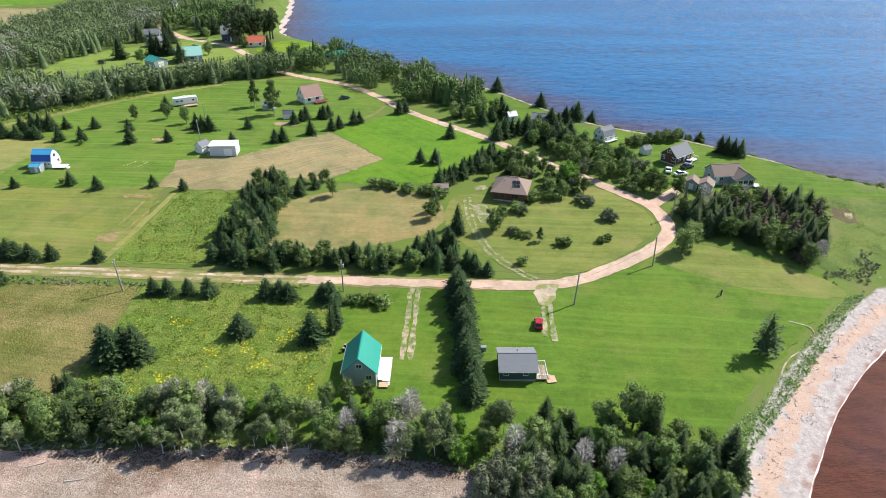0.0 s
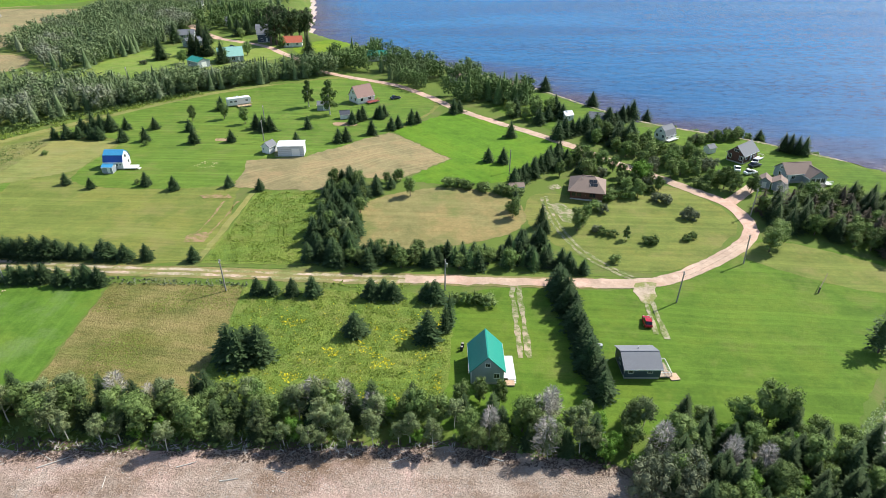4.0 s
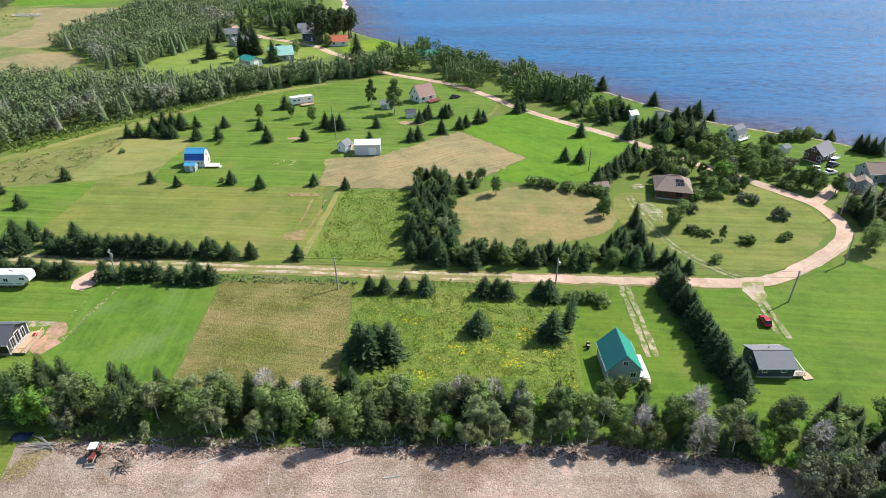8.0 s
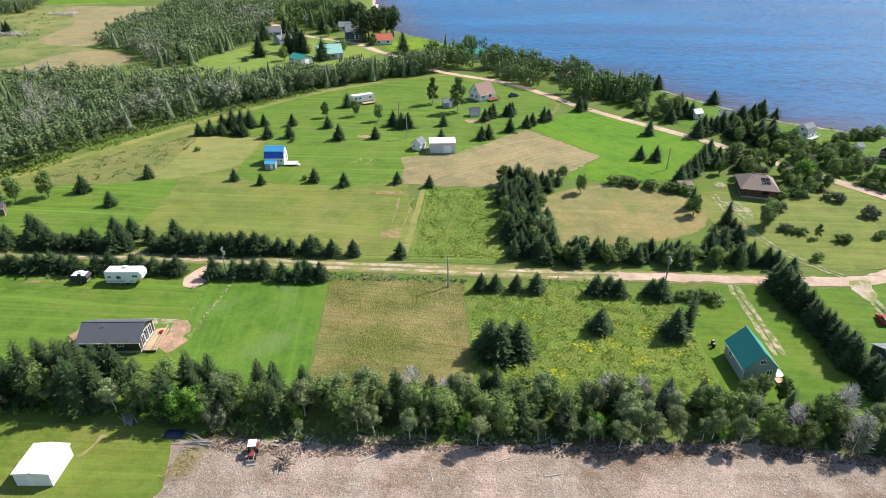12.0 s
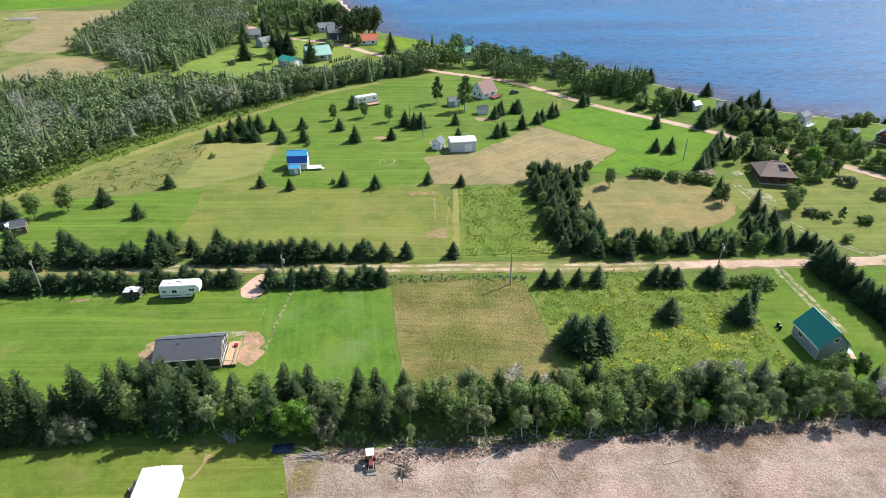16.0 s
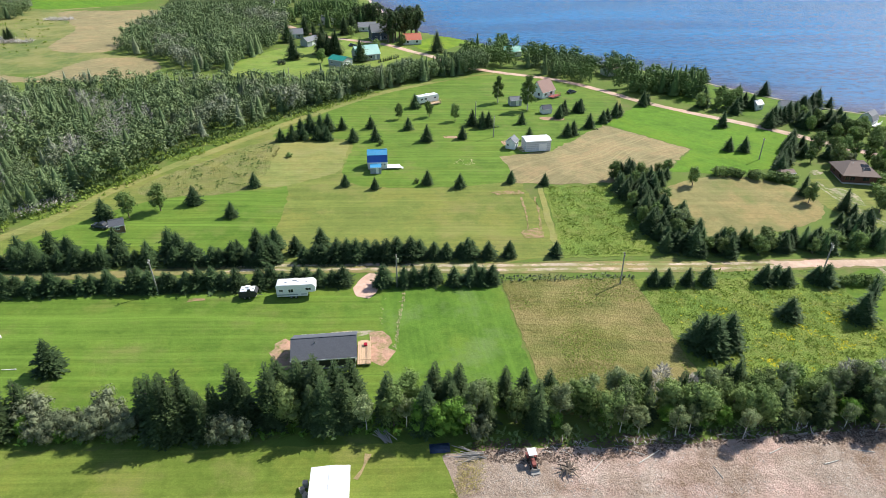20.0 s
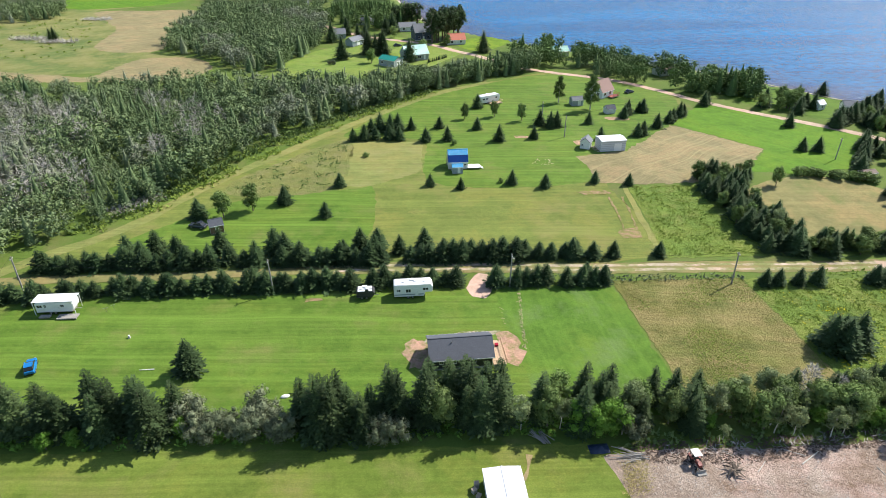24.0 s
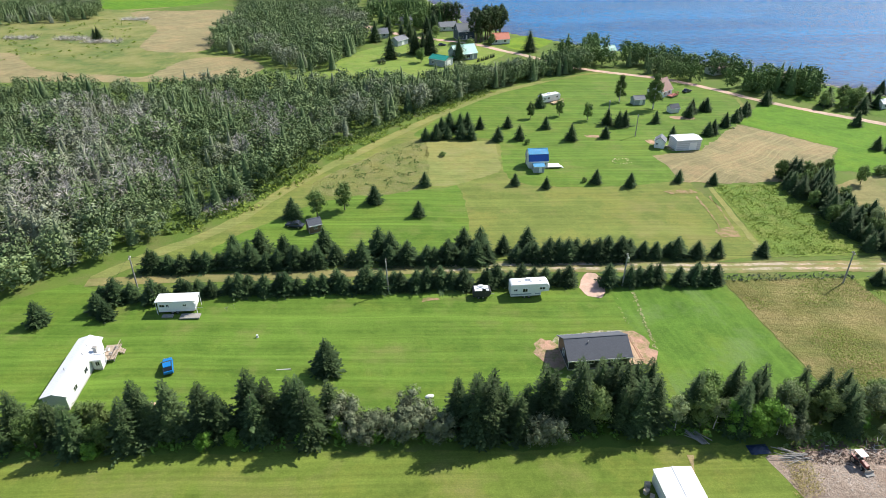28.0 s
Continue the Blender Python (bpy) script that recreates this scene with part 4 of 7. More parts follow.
def scatter(poly, step, seed):
    """Jittered places inside a polygon."""
    rng = np.random.default_rng(seed)
    p = np.array(poly, float)
    gx, gy = np.meshgrid(np.arange(p[:, 0].min(), p[:, 0].max(), step), np.arange(p[:, 1].min(), p[:, 1].max(), step))
    x, y = gx.ravel() + rng.uniform(-0.45, 0.45, gx.size) * step, gy.ravel() + rng.uniform(-0.45, 0.45, gx.size) * step
    ok = inside(poly, x, y)
    return list(zip(x[ok].tolist(), y[ok].tolist())), rng


def grove(poly, step, seed, mix, group):
    """Mixed trees in a polygon; mix rows are (kind, share, height, width)."""
    spots, rng = scatter(poly, step, seed)
    share = np.array([m[1] for m in mix], float)
    for x, y in spots:
        kind, _, h, w = mix[int(rng.choice(len(mix), p=share / share.sum()))]
        plant(kind, x, y, h * float(rng.uniform(0.78, 1.22)), w, group)


# spruces dotted over the pastures
each("spruce_tree", [(-127.3, 160.2), (-119.2, 157.7), (-104.8, 159.9), (-96.1, 157.3), (-81.5, 159.6), (-72.4, 157.7), (-151.8, 161), (-154.3, 143.5), (-89, 121), (-78.4, 120.9)], 4.1, "spruces in the pasture")
each("spruce_tree", [(-165.2, 151.1), (-184.8, 144.3), (-224.7, 103.4)], 5.3, "spruces in the pasture", 1.05)
each("spruce_tree", [(-172.2, 87.5)], 6.4, "spruces in the pasture", 0.95)
each("spruce_tree", [(-149.5, 196.2), (-145.9, 197.2), (-142.4, 197.7), (-134.8, 196.3), (-138, 197.1), (-130.5, 206.7), (-126.4, 194.4), (-121, 207.3), (-119.3, 195.1), (-108.3, 205.4), (-91, 195.1), (-69.2, 193.4), (-68.4, 209.5)], 5.2, "spruces by the far lawn")
each("spruce_tree", [(-140.9, 205), (-137.5, 204), (-143.8, 203.3), (-135, 205.3), (-102.8, 193.6), (-86, 208.5), (-83, 205.7), (-80.7, 206.3), (-104.8, 229.8)], 6.4, "spruces by the far lawn")
each("spruce_tree", [(-55.8, 196.2), (-53.4, 197.4), (-45.6, 204.7), (-39.2, 210.1), (-36.9, 212.4), (-32.2, 216.9), (-30.3, 218.2), (-16.7, 230.3), (-14.4, 232.1), (2.5, 204.5), (-7, 181.3), (-2.4, 180.4)], 5.5, "spruces by the bright field")
row("spruce_tree", (-54.2, 216.4), (-40.9, 225.4), 3.2, 5.0, "spruces by the bright field", 1.0)
each("spruce_tree", [(-60.6, 107.9), (-57.6, 108), (-53.3, 107.7), (-49, 107.8)], 4.6, "roadside spruces")
each("spruce_tree", [(-36.6, 107.2), (-34, 107.4), (-32, 106.8), (-25, 107.2), (-23.4, 106.4), (-38.7, 94.6)], 5.0, "roadside spruces", 1.15)
each("spruce_tree", [(-24.8, 93.2), (-60.2, 87.2), (-57.6, 88.2), (-55, 87.2), (-58.5, 85.8)], 7.4, "field spruces", 1.05)
each("cedar_tree", [(-21.4, 95.4), (-20.6, 97)], 8.0, "garden cedars", 1.0)
each("broadleaf_tree", [(-178.9, 144), (-172.5, 147.5)], 7.0, "pasture trees", 0.95)
each("broadleaf_tree", [(-111.2, 216.7), (-100.3, 218.5), (-91.5, 213.5), (-30.5, 155.8)], 6.2, "pasture trees", 0.85)
each("poplar_tree", [(-72.7, 234.9)], 11.5, "tall poplars", 0.95)
each("poplar_tree", [(-63.1, 225.4)], 14.5, "tall poplars", 1.05)
each("shrub", [(-107.7, 160.9), (-145.1, 182), (-117.6, 190.9)], 1.6, "pasture shrubs")

# spruce hedges either side of the grass track
for a, b, st in (((-211, 121.3), (-185, 121), 2.3), ((-184, 121), (-141, 121.6), 2.2), ((-134, 121.6), (-94, 121.6), 2.25)):
    row("spruce_tree", a, b, st, 4.9, "north track hedge", 0.45, 1.2, 0.04, 0.22)
row("spruce_tree", (-205.8, 123.4), (-137.9, 123.7), 5.5, 5.4, "north track hedge", 1.1, 1.0, 0.25, 0.25)
each("spruce_tree", [(-189.3, 127.3), (-175.8, 127.7), (-163.9, 126.2), (-145.1, 126.7), (-141.4, 127.2), (-130.9, 126.2)], 6.3, "north track hedge")
row("spruce_tree", (-216, 110.5), (-163, 111.8), 2.3, 4.6, "south track hedge", 0.5, 1.2, 0.03, 0.2)
row("spruce_tree", (-161, 111.8), (-125.5, 112), 2.3, 4.7, "south track hedge", 0.45, 1.2, 0.05, 0.2)
each("spruce_tree", [(-213.4, 104.6), (-215.5, 106.5), (-117.2, 110.8), (-110.8, 111), (-108.6, 111), (-106.6, 111.4), (-112.8, 110.6), (-102.5, 110.2), (-99, 110.4), (-96.6, 110.2), (-94.6, 110.4), (-98, 111.8)], 4.8, "south track hedge", 1.1)

# trees round the dry lawn and the brown bungalow
grove([(-52.5, 119), (-44, 119), (-41.3, 129.5), (-43.4, 147.9), (-41.8, 156.8), (-45.5, 163.8), (-52.3, 163.8), (-53.6, 143.4)], 2.7, 61, [("spruce_tree", 8, 6.0, 1.0), ("broadleaf_tree", 2, 5.2, 0.95), ("birch_tree", 0.6, 6, 1)], "hedgerow")
grove([(-45, 118.6), (8, 119.2), (9, 121.6), (-2.3, 124.7), (-20.2, 124.2), (-42.2, 125.2)], 2.3, 62, [("spruce_tree", 6, 4.8, 1.0), ("fresh_spruce", 3, 5.0, 0.95), ("broadleaf_tree", 2.5, 4.3, 1.15)], "hedgerow")
row("spruce_tree", (-44.1, 154.1), (-36.6, 162.1), 2.6, 4.6, "hedgerow", 1.0, 1.0, 0.1)
row("spruce_tree", (-6.3, 127.6), (3.6, 128.5), 2.6, 6.5, "hedgerow", 1.3, 0.9)
each("spruce_tree", [(7.7, 118.2), (10, 118), (-2.5, 132.3), (0.5, 130.4), (4.3, 136.6)], 4.2, "hedgerow")
row("broadleaf_tree", (-37.7, 163.4), (-32.8, 164.3), 3.0, 4.0, "hedgerow", 0.8)
row("shrub", (-19.1, 162.5), (-0.1, 156.8), 2.2, 2.8, "hedge shrubs", 0.7, 1.2)
each("broadleaf_tree", [(-3.1, 144.2)], 6.4, "garden trees", 1.0)
each("tall_spruce", [(-2.2, 148.5), (3.6, 139.5)], 6.5, "garden trees", 1.0)
each("broadleaf_tree", [(12.5, 137.8), (14.5, 140)], 7.6, "garden trees", 0.95)
each("shrub", [(18.6, 136.1), (20.9, 135.3), (28.8, 131.8), (30.4, 131.9), (39.2, 133.5), (18.4, 123), (40.8, 134.8)], 2.0, "garden shrubs", 1.2)
each("flowering_shrub", [(42.7, 144.6), (44.6, 144.3), (39.8, 153.1), (17.1, 137.2), (21.2, 147.4), (37.8, 154.1)], 2.3, "garden shrubs", 1.25)
each("poplar_tree", [(23.9, 133.5)], 4.2, "garden trees", 1.1)
row("spruce_tree", (-1.4, 162.1), (16.3, 184.5), 2.5, 6.3, "windbreak row", 0.35, 0.95)
row("spruce_tree", (3.4, 111.6), (4.9, 78), 1.9, 7.0, "garden spruce row", 0.35, 0.95, 0.0, 0.12)
row("shrub", (-18.6, 105.8), (-12.2, 105.6), 1.5, 2.3, "clipped hedge", 0.3, 1.1)
plant("lone_pine", 60.8, 91, 10.0, 0.95, "", "lone dark pine leaning over the lawn near the beach", (0, 4))


# the near tree belt, from the beach end westward
grove([(8, 58), (13, 71), (26, 73), (38, 70.5), (45, 66), (43, 60), (40, 55), (28, 52), (14, 54)], 2.9, 1, [("tall_spruce", 5, 6.4, 1.05), ("broadleaf_tree", 3.4, 5.8, 1.05), ("dead_tree", 0.6, 6, 1), ("maple_tree", 0.6, 4.5, 1)], "tree belt")
grove([(-24, 66.5), (-24, 72.6), (12, 72.2), (10, 61), (0, 64.5)], 2.8, 2, [("tall_spruce", 2.2, 6.6, 1.0), ("birch_tree", 3, 6.4, 0.95), ("broadleaf_tree", 4, 5.8, 1.0), ("dead_tree", 0.5, 7, 1), ("maple_tree", 0.8, 4.6, 1)], "tree belt")
grove([(-93, 68), (-93, 74), (-60, 74), (-24, 73), (-24, 68)], 2.8, 3, [("tall_spruce", 2.0, 7.2, 1.1), ("birch_tree", 2.5, 6.9, 1.05), ("broadleaf_tree", 4, 6.5, 1.05), ("dead_tree", 0.25, 6.5, 1), ("maple_tree", 0.9, 4.6, 1)], "tree belt")
row("tall_spruce", (-91, 75.2), (-27, 74.4), 4.0, 6.6, "tree belt", 0.8, 1.1, 0.45)
row("birch_tree", (-92, 67.4), (-26, 67), 3.0, 5.0, "tree belt", 1.1, 1.05, 0.3, 0.35)
row("birch_tree", (-22, 66.4), (4, 63.8), 2.8, 5.2, "tree belt", 1.0, 1.0, 0.25, 0.35)
grove([(-120, 69.5), (-120, 75.5), (-93, 75.5), (-93, 68)], 3.1, 4, [("tall_spruce", 3.4, 8.8, 1.0), ("broadleaf_tree", 3.4, 6.5, 1), ("birch_tree", 1.5, 7, 1)], "tree belt")
each("maple_tree", [(-109, 69.4), (-106.6, 69.8), (-111.4, 70.2)], 6.6, "tree belt", 1.05)
each("willow_bush", [(-103.4, 68.6), (-141, 70.2), (-138.4, 70.4)], 4.4, "tree belt", 0.85)
grove([(-153, 71), (-153, 75.8), (-120, 76), (-120, 70.8)], 2.7, 5, [("tall_spruce", 9, 10.0, 1.0), ("broadleaf_tree", 1.2, 7.5, 1)], "tree belt")
grove([(-169, 71.5), (-169, 77), (-154, 77), (-154, 71)], 3.2, 6, [("willow_bush", 8, 4.8, 1.0), ("shrub", 1, 2, 1)], "tree belt")
grove([(-242, 73), (-242, 77.5), (-170, 76.5), (-170, 72.5)], 3.1, 7, [("tall_spruce", 6, 8.6, 1.15), ("broadleaf_tree", 1.5, 6.0, 1)], "tree belt")
each("broadleaf_tree", [(30.5, 72), (32.4, 71.4)], 9.0, "tree belt", 0.9)
row("maple_tree", (-208, 71.8), (-165, 71.6), 4.6, 3.2, "tree belt", 0.7, 1.1, 0.25)
row("maple_tree", (-116, 69.5), (-26, 67.6), 8, 3.4, "tree belt", 0.8, 1.1, 0.2)
each("willow_bush", [(9, 60.5), (13, 60), (12, 57.5), (6.5, 58.2)], 6.4, "tree belt", 0.85)
each("broadleaf_tree", [(-15.8, 76.6), (-12.6, 76), (-19, 75.4)], 5.6, "tree belt", 0.85)
each("tall_spruce", [(-133, 76.8), (-130, 76.4), (-127.4, 77), (-124.6, 76.6), (-122, 77)], 9.6, "tree belt", 1.1)
each("dead_tree", [(-44, 73), (-37.5, 72.8), (-6.5, 71), (-5, 72), (-42.5, 73.6), (25, 62)], 7.0, "dead trees")

# trees by the road, the bungalow and the shore
grove([(60.9, 150), (64.9, 138.1), (73.2, 132.8), (87.8, 123.8), (94.3, 133.2), (101.6, 147), (94.5, 155.1), (80.8, 154.9), (67.2, 154.8)], 3.3, 8, [("tall_spruce", 3.2, 7.4, 1.25), ("browned_spruce", 1.0, 7.2, 1.3), ("broadleaf_tree", 3.4, 5.6, 1.1), ("dead_tree", 0.5, 5.5, 1.2)], "east grove")
each("broadleaf_tree", [(57.6, 128.8), (60.4, 131.6)], 7.2, "east grove", 1.05)
grove([(51, 163.5), (59.3, 157.5), (66.9, 158), (60.4, 168.2), (62, 182.8), (54.3, 190.4), (44.1, 196.1), (35.9, 193.3), (32.1, 186.3), (42.5, 172.3)], 3.8, 9, [("broadleaf_tree", 7, 5.8, 1.05), ("shrub", 2, 2.8, 1.2), ("willow_bush", 0.8, 4, 1)], "bungalow grove")
grove([(25.4, 159.4), (28.7, 169.5), (36.6, 170.9), (43.1, 162.1), (35.7, 155.7)], 3.4, 10, [("broadleaf_tree", 6, 5.0, 1.0), ("willow_bush", 1.5, 3.6, 0.9), ("shrub", 2, 2.4, 1.2)], "bungalow grove")
grove([(11, 168.6), (18.3, 186.2), (26.3, 182.1), (32.6, 171), (22.9, 167.2)], 3.8, 11, [("broadleaf_tree", 6, 6.0, 1.0), ("spruce_tree", 2, 6, 1), ("willow_bush", 1.5, 4.5, 1)], "bungalow grove")
row("spruce_tree", (19.8, 203.3), (50.2, 224.6), 2.6, 6.6, "shore windbreak", 0.6, 1.05)
grove([(27.9, 195.6), (31.8, 207.5), (42, 203.7), (48.1, 196.1), (40, 192.3)], 3.5, 12, [("spruce_tree", 4, 6.5, 1.1), ("broadleaf_tree", 3, 6, 1)], "shore trees")
grove([(9.6, 217.5), (3.4, 226.9), (15.4, 234.1), (25.7, 239.8), (27.7, 228.4), (19.5, 216.9)], 5.0, 14, [("broadleaf_tree", 5, 6.5, 1.1), ("spruce_tree", 3, 7, 1)], "shore trees")
each("spruce_tree", [(38.8, 241.7), (23.2, 263.6), (55.4, 224.1), (87.7, 201.9)], 7.0, "shore trees", 1.1)
each("tall_spruce", [(91.4, 188.6), (93.2, 187.4), (95.2, 186.6), (90, 190)], 6.4, "shore trees", 1.25)
row("broadleaf_tree", (62, 195.6), (83.9, 203.2), 2.2, 4.0, "shore hedge", 0.7, 1.15)
row("willow_bush", (63, 197.5), (81.1, 204.2), 3.6, 3.6, "shore hedge", 0.7, 0.9)
each("broadleaf_tree", [(88, 201.2)], 5.4, "shore trees", 0.9)
each("maple_tree", [(35.4, 164.9), (37.2, 166.6)], 7.2, "garden trees", 1.1)
each("willow_bush", [(40, 152.9), (43.3, 145)], 3.2, "garden shrubs", 0.95)
each("shrub", [(31.6, 156.6), (28, 158.1), (23.9, 154.3), (29.4, 156.4), (19.7, 148.9), (25.7, 156.3)], 3.0, "garden shrubs", 1.25)


def crest(inset, lo, hi):
    """The shoreline between two values of y, drawn inland by inset."""
    pts = [p for p in smooth_line(COAST, 3.0) if lo < p.y < hi]
    out = []
    for a, p, b in zip(pts, pts[1:], pts[2:]):
        d = (b - a).normalized()
        out.append((p.x - d.y * inset, p.y + d.x * inset))
    return out


# shoreline stones the bank would hide, set on its crest for the camera
strip("bank_edge", "pale shoreline stones and sand, set on the bank top to suit the camera", "bank", crest(8.0, 166, 330), 1.2, GRAVEL, 0.1, 0.5)
row("shrub", (98.2, 190.4), (143.8, 163.7), 2.6, 1.8, "shore shrubs", 0.6, 1.3)
row("shrub", (58.2, 219.9), (86.8, 201.8), 2.4, 1.8, "shore shrubs", 0.6, 1.3)
row("pine_tree", (-113.5, 346), (-97, 366), 3.4, 17, "village pines", 0.9, 1.3, 0, 0.1)
row("pine_tree", (-110, 352), (-98.5, 362), 3.6, 18, "village pines", 0.9, 1.3, 0, 0.1)
row("pine_tree", (-131, 396), (-119, 396.5), 2.8, 14, "village pines", 0.9, 1.3, 0, 0.12)
each("tall_spruce", [(-159.4, 311.6), (-143.3, 319.4), (-147, 322), (-139.5, 321.5), (-141, 324), (-153, 352), (-148.6, 350), (-138, 372), (-134, 377), (-89, 324.2), (-127.2, 305.4), (-160, 371), (-167, 352)], 11.5, "village trees", 1.35)
each("broadleaf_tree", [(-145.2, 303), (-126.8, 306.5), (-119.8, 323), (-112, 349), (-133.5, 362.4), (-106, 340)], 6.5, "village trees", 1.1)

# ---- the woods, far and uncountable ----


def woods(name, label, poly, step, seed, spruce_share, hmin, hmax, forms=None, shade=None, fine=False, gaps=False):
    """Many small trees joined: boughs and clumps with their own outlines."""
    spots, rng = scatter(poly, step, seed)
    forms_s = [spruce_crown(9.4, 2.2, 200 + i, 15, 9, 3 if fine else 2, 0.04, 0.3, 0.8, 1.05, (6, 3)) for i in range(3)]
    forms_b = [broad_crown(8.4, 2.8, 210 + i, 11, 340 if fine else 200, 0.05, 0.34 if fine else 0.46, 0.5, 1.12, 0.55, (5, 2), 0.25) for i in range(4)]
    if gaps:
        spots = [p for p in spots if noise.noise((p[0] * 0.07, p[1] * 0.07, 4)) > -0.08]
    if forms:
        forms_s, forms_b, spots = forms[:3], forms[3:7], [p for p in spots if noise.noise((p[0] * 0.03, p[1] * 0.03, 2)) > -0.1]
    spots_a = np.array(spots)
    zz = land(spots_a[:, 0], spots_a[:, 1])
    allv, allf, tone, o = [], [], [], 0
    pre = [(np.array(v), np.array(f)) for v, f in forms_s + forms_b]
    for (x, y), z in zip(spots, zz):
        i = int(rng.integers(3)) if rng.random() < spruce_share + 0.35 * noise.noise((x * 0.03, y * 0.03, 5)) else 3 + int(rng.integers(4))
        v, f = pre[i]
        s = (hmin + (hmax - hmin) * min(1, max(0, rng.random() * 0.6 + 0.2 + 0.7 * noise.noise((x * 0.045, y * 0.045, 8))))) / 8.5
        a = rng.uniform(0, 6.283)
        ca, sa = math.cos(a) * s, math.sin(a) * s
        w = rng.uniform(0.85, 1.25)
        allv.append(np.stack([(v[:, 0] * ca - v[:, 1] * sa) * w + x, (v[:, 0] * sa + v[:, 1] * ca) * w + y, v[:, 2] * s + z - 0.2], 1))
        allf.append(f + o)
        tone.append(np.full(len(v), rng.random() * 0.5 if i < 3 else 0.25 + 0.75 * rng.random(), np.float32))
        o += len(v)
    V, F = np.concatenate(allv), np.concatenate(allf)
    me = bpy.data.meshes.new(name)
    me.vertices.add(len(V))
    me.vertices.foreach_set("co", V.ravel())
    me.loops.add(F.size)
    me.loops.foreach_set("vertex_index", F.ravel().astype(np.int32))
    me.polygons.add(len(F))
    me.polygons.foreach_set("loop_start", np.arange(0, F.size, 4, dtype=np.int32))
    me.update(calc_edges=True)
    at = me.attributes.new("tone", "FLOAT", "POINT")
    at.data.foreach_set("value", np.concatenate(tone))
    me.materials.append(shade or WOODS_SHADE)
    return tagged(new(name, me), label, "woods", kind="stuff")


def woods_shader(name="mixed_woodland", low=(0.068, 0.115, 0.052), high=(0.23, 0.3, 0.13), stand=(0.19, 0.24, 0.11), grey=(0.29, 0.305, 0.22)):
    """Mixed woodland: each clump has its own tone, whole stands turn greener or greyer."""
    m, n, l, b = shader(name)
    geo = n.new("ShaderNodeNewGeometry")
    at = n.new("ShaderNodeAttribute")
    at.attribute_name = "tone"
    c = mixc(n, l, at.outputs["Fac"], low, high)
    c = mixc(n, l, mathn(n, l, "MULTIPLY", nz(n, l, geo.outputs["Position"], 0.05, 3, 0.6, 0.42, 0.6), 0.4), c, stand)
    c = mixc(n, l, nz(n, l, geo.outputs["Position"], 0.035, 4, 0.6, 0.54, 0.66), c, grey)
    c = mixc(n, l, mathn(n, l, "MULTIPLY", geo.outputs["Random Per Island"], 0.3), c, (0.04, 0.066, 0.026))
    c = mixc(n, l, mathn(n, l, "MULTIPLY", nz(n, l, geo.outputs["Position"], 1.5, 5, 0.75, 0.5, 0.66), 0.35), c, (0.05, 0.08, 0.034))
    c = mixc(n, l, mathn(n, l, "MULTIPLY", nz(n, l, geo.outputs["Position"], 2.3, 4, 0.75, 0.52, 0.66), 0.2), c, (0.34, 0.39, 0.2))
    l.new(c, b.inputs["Base Color"])
    b.inputs["Roughness"].default_value, b.inputs["Specular IOR Level"].default_value = 0.85, 0.06
    return m


WOODS_SHADE = woods_shader()
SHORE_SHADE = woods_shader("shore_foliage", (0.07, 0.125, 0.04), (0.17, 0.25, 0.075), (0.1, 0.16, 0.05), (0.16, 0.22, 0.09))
woods("woods", "mixed spruce and birch woodland", [(-300, 60), (-250, 88), (-236, 112), (-225.8, 121.8), (-213.7, 135.7), (-203.6, 147.4), (-195.3, 160.8), (-184.8, 181.4), (-174.4, 199.7), (-152.4, 223.7), (-123, 252.1), (-90.7, 271.7), (-68.3, 284.2), (-74, 289.4), (-100.2, 279.1), (-122.9, 267.1), (-148, 258.5), (-169.4, 252.3), (-194.6, 262.4), (-218.4, 258), (-258.6, 252.5), (-343.2, 256.1), (-301.2, 181.1), (-275, 110)], 4.1, 31, 0.3, 5.5, 11, fine=True)
woods("woods", "tall mixed trees between pasture and village", [(-148.4, 229.9), (-123, 253), (-90.7, 272.6), (-68.3, 285.1), (-72.1, 292), (-100.2, 282.6), (-124.8, 270.7), (-151.9, 256.9)], 3.8, 36, 0.4, 7, 11, fine=True)
woods("woods", "mixed woodland beyond the fields", [(-200.8, 285.7), (-186.1, 288.6), (-175.5, 329.6), (-171.2, 348), (-173.6, 408.5), (-198.2, 480.9), (-210.7, 516), (-279.4, 546.5), (-260.6, 483), (-255.5, 434.6), (-254.6, 376.7), (-247.1, 327.5), (-229.7, 322.2)], 4.6, 32, 0.22, 6.5, 10.5)
woods("woods", "woodland at the edge of the meadow", [(-379.7, 408.5), (-351, 416.7), (-337.9, 432.4), (-360.2, 483.1), (-376.6, 528.2), (-493.8, 534.4), (-508.1, 427.5)], 5.2, 35, 0.4, 6, 10)
woods("woods", "distant woodland", [(-182.4, 429.3), (-132.3, 449.7), (-129.6, 514.2), (-191.1, 635.8), (-382.7, 653.2), (-561.1, 627), (-526.1, 592.7), (-408.7, 585.3), (-279.1, 572.4), (-214.2, 524.7)], 9, 33, 0.4, 7, 11)
woods("shore_trees", "tall trees along the shore road", [(1.3, 228.9), (-8.9, 239.7), (-16.7, 248.5), (-7.1, 262.1), (5.2, 266.5), (17.5, 251.2), (13.4, 234.1)], 3.6, 13, 0.3, 8, 12, None, SHORE_SHADE, gaps=True)
woods("shore_trees", "leafy trees along the shore", [(-20.6, 250.3), (-34.2, 266), (-47.6, 278.2), (-38.2, 298.8), (-20.8, 300.5), (-5.2, 286.9), (-3.1, 270)], 3.8, 15, 0.1, 6.5, 10, None, SHORE_SHADE, gaps=True)
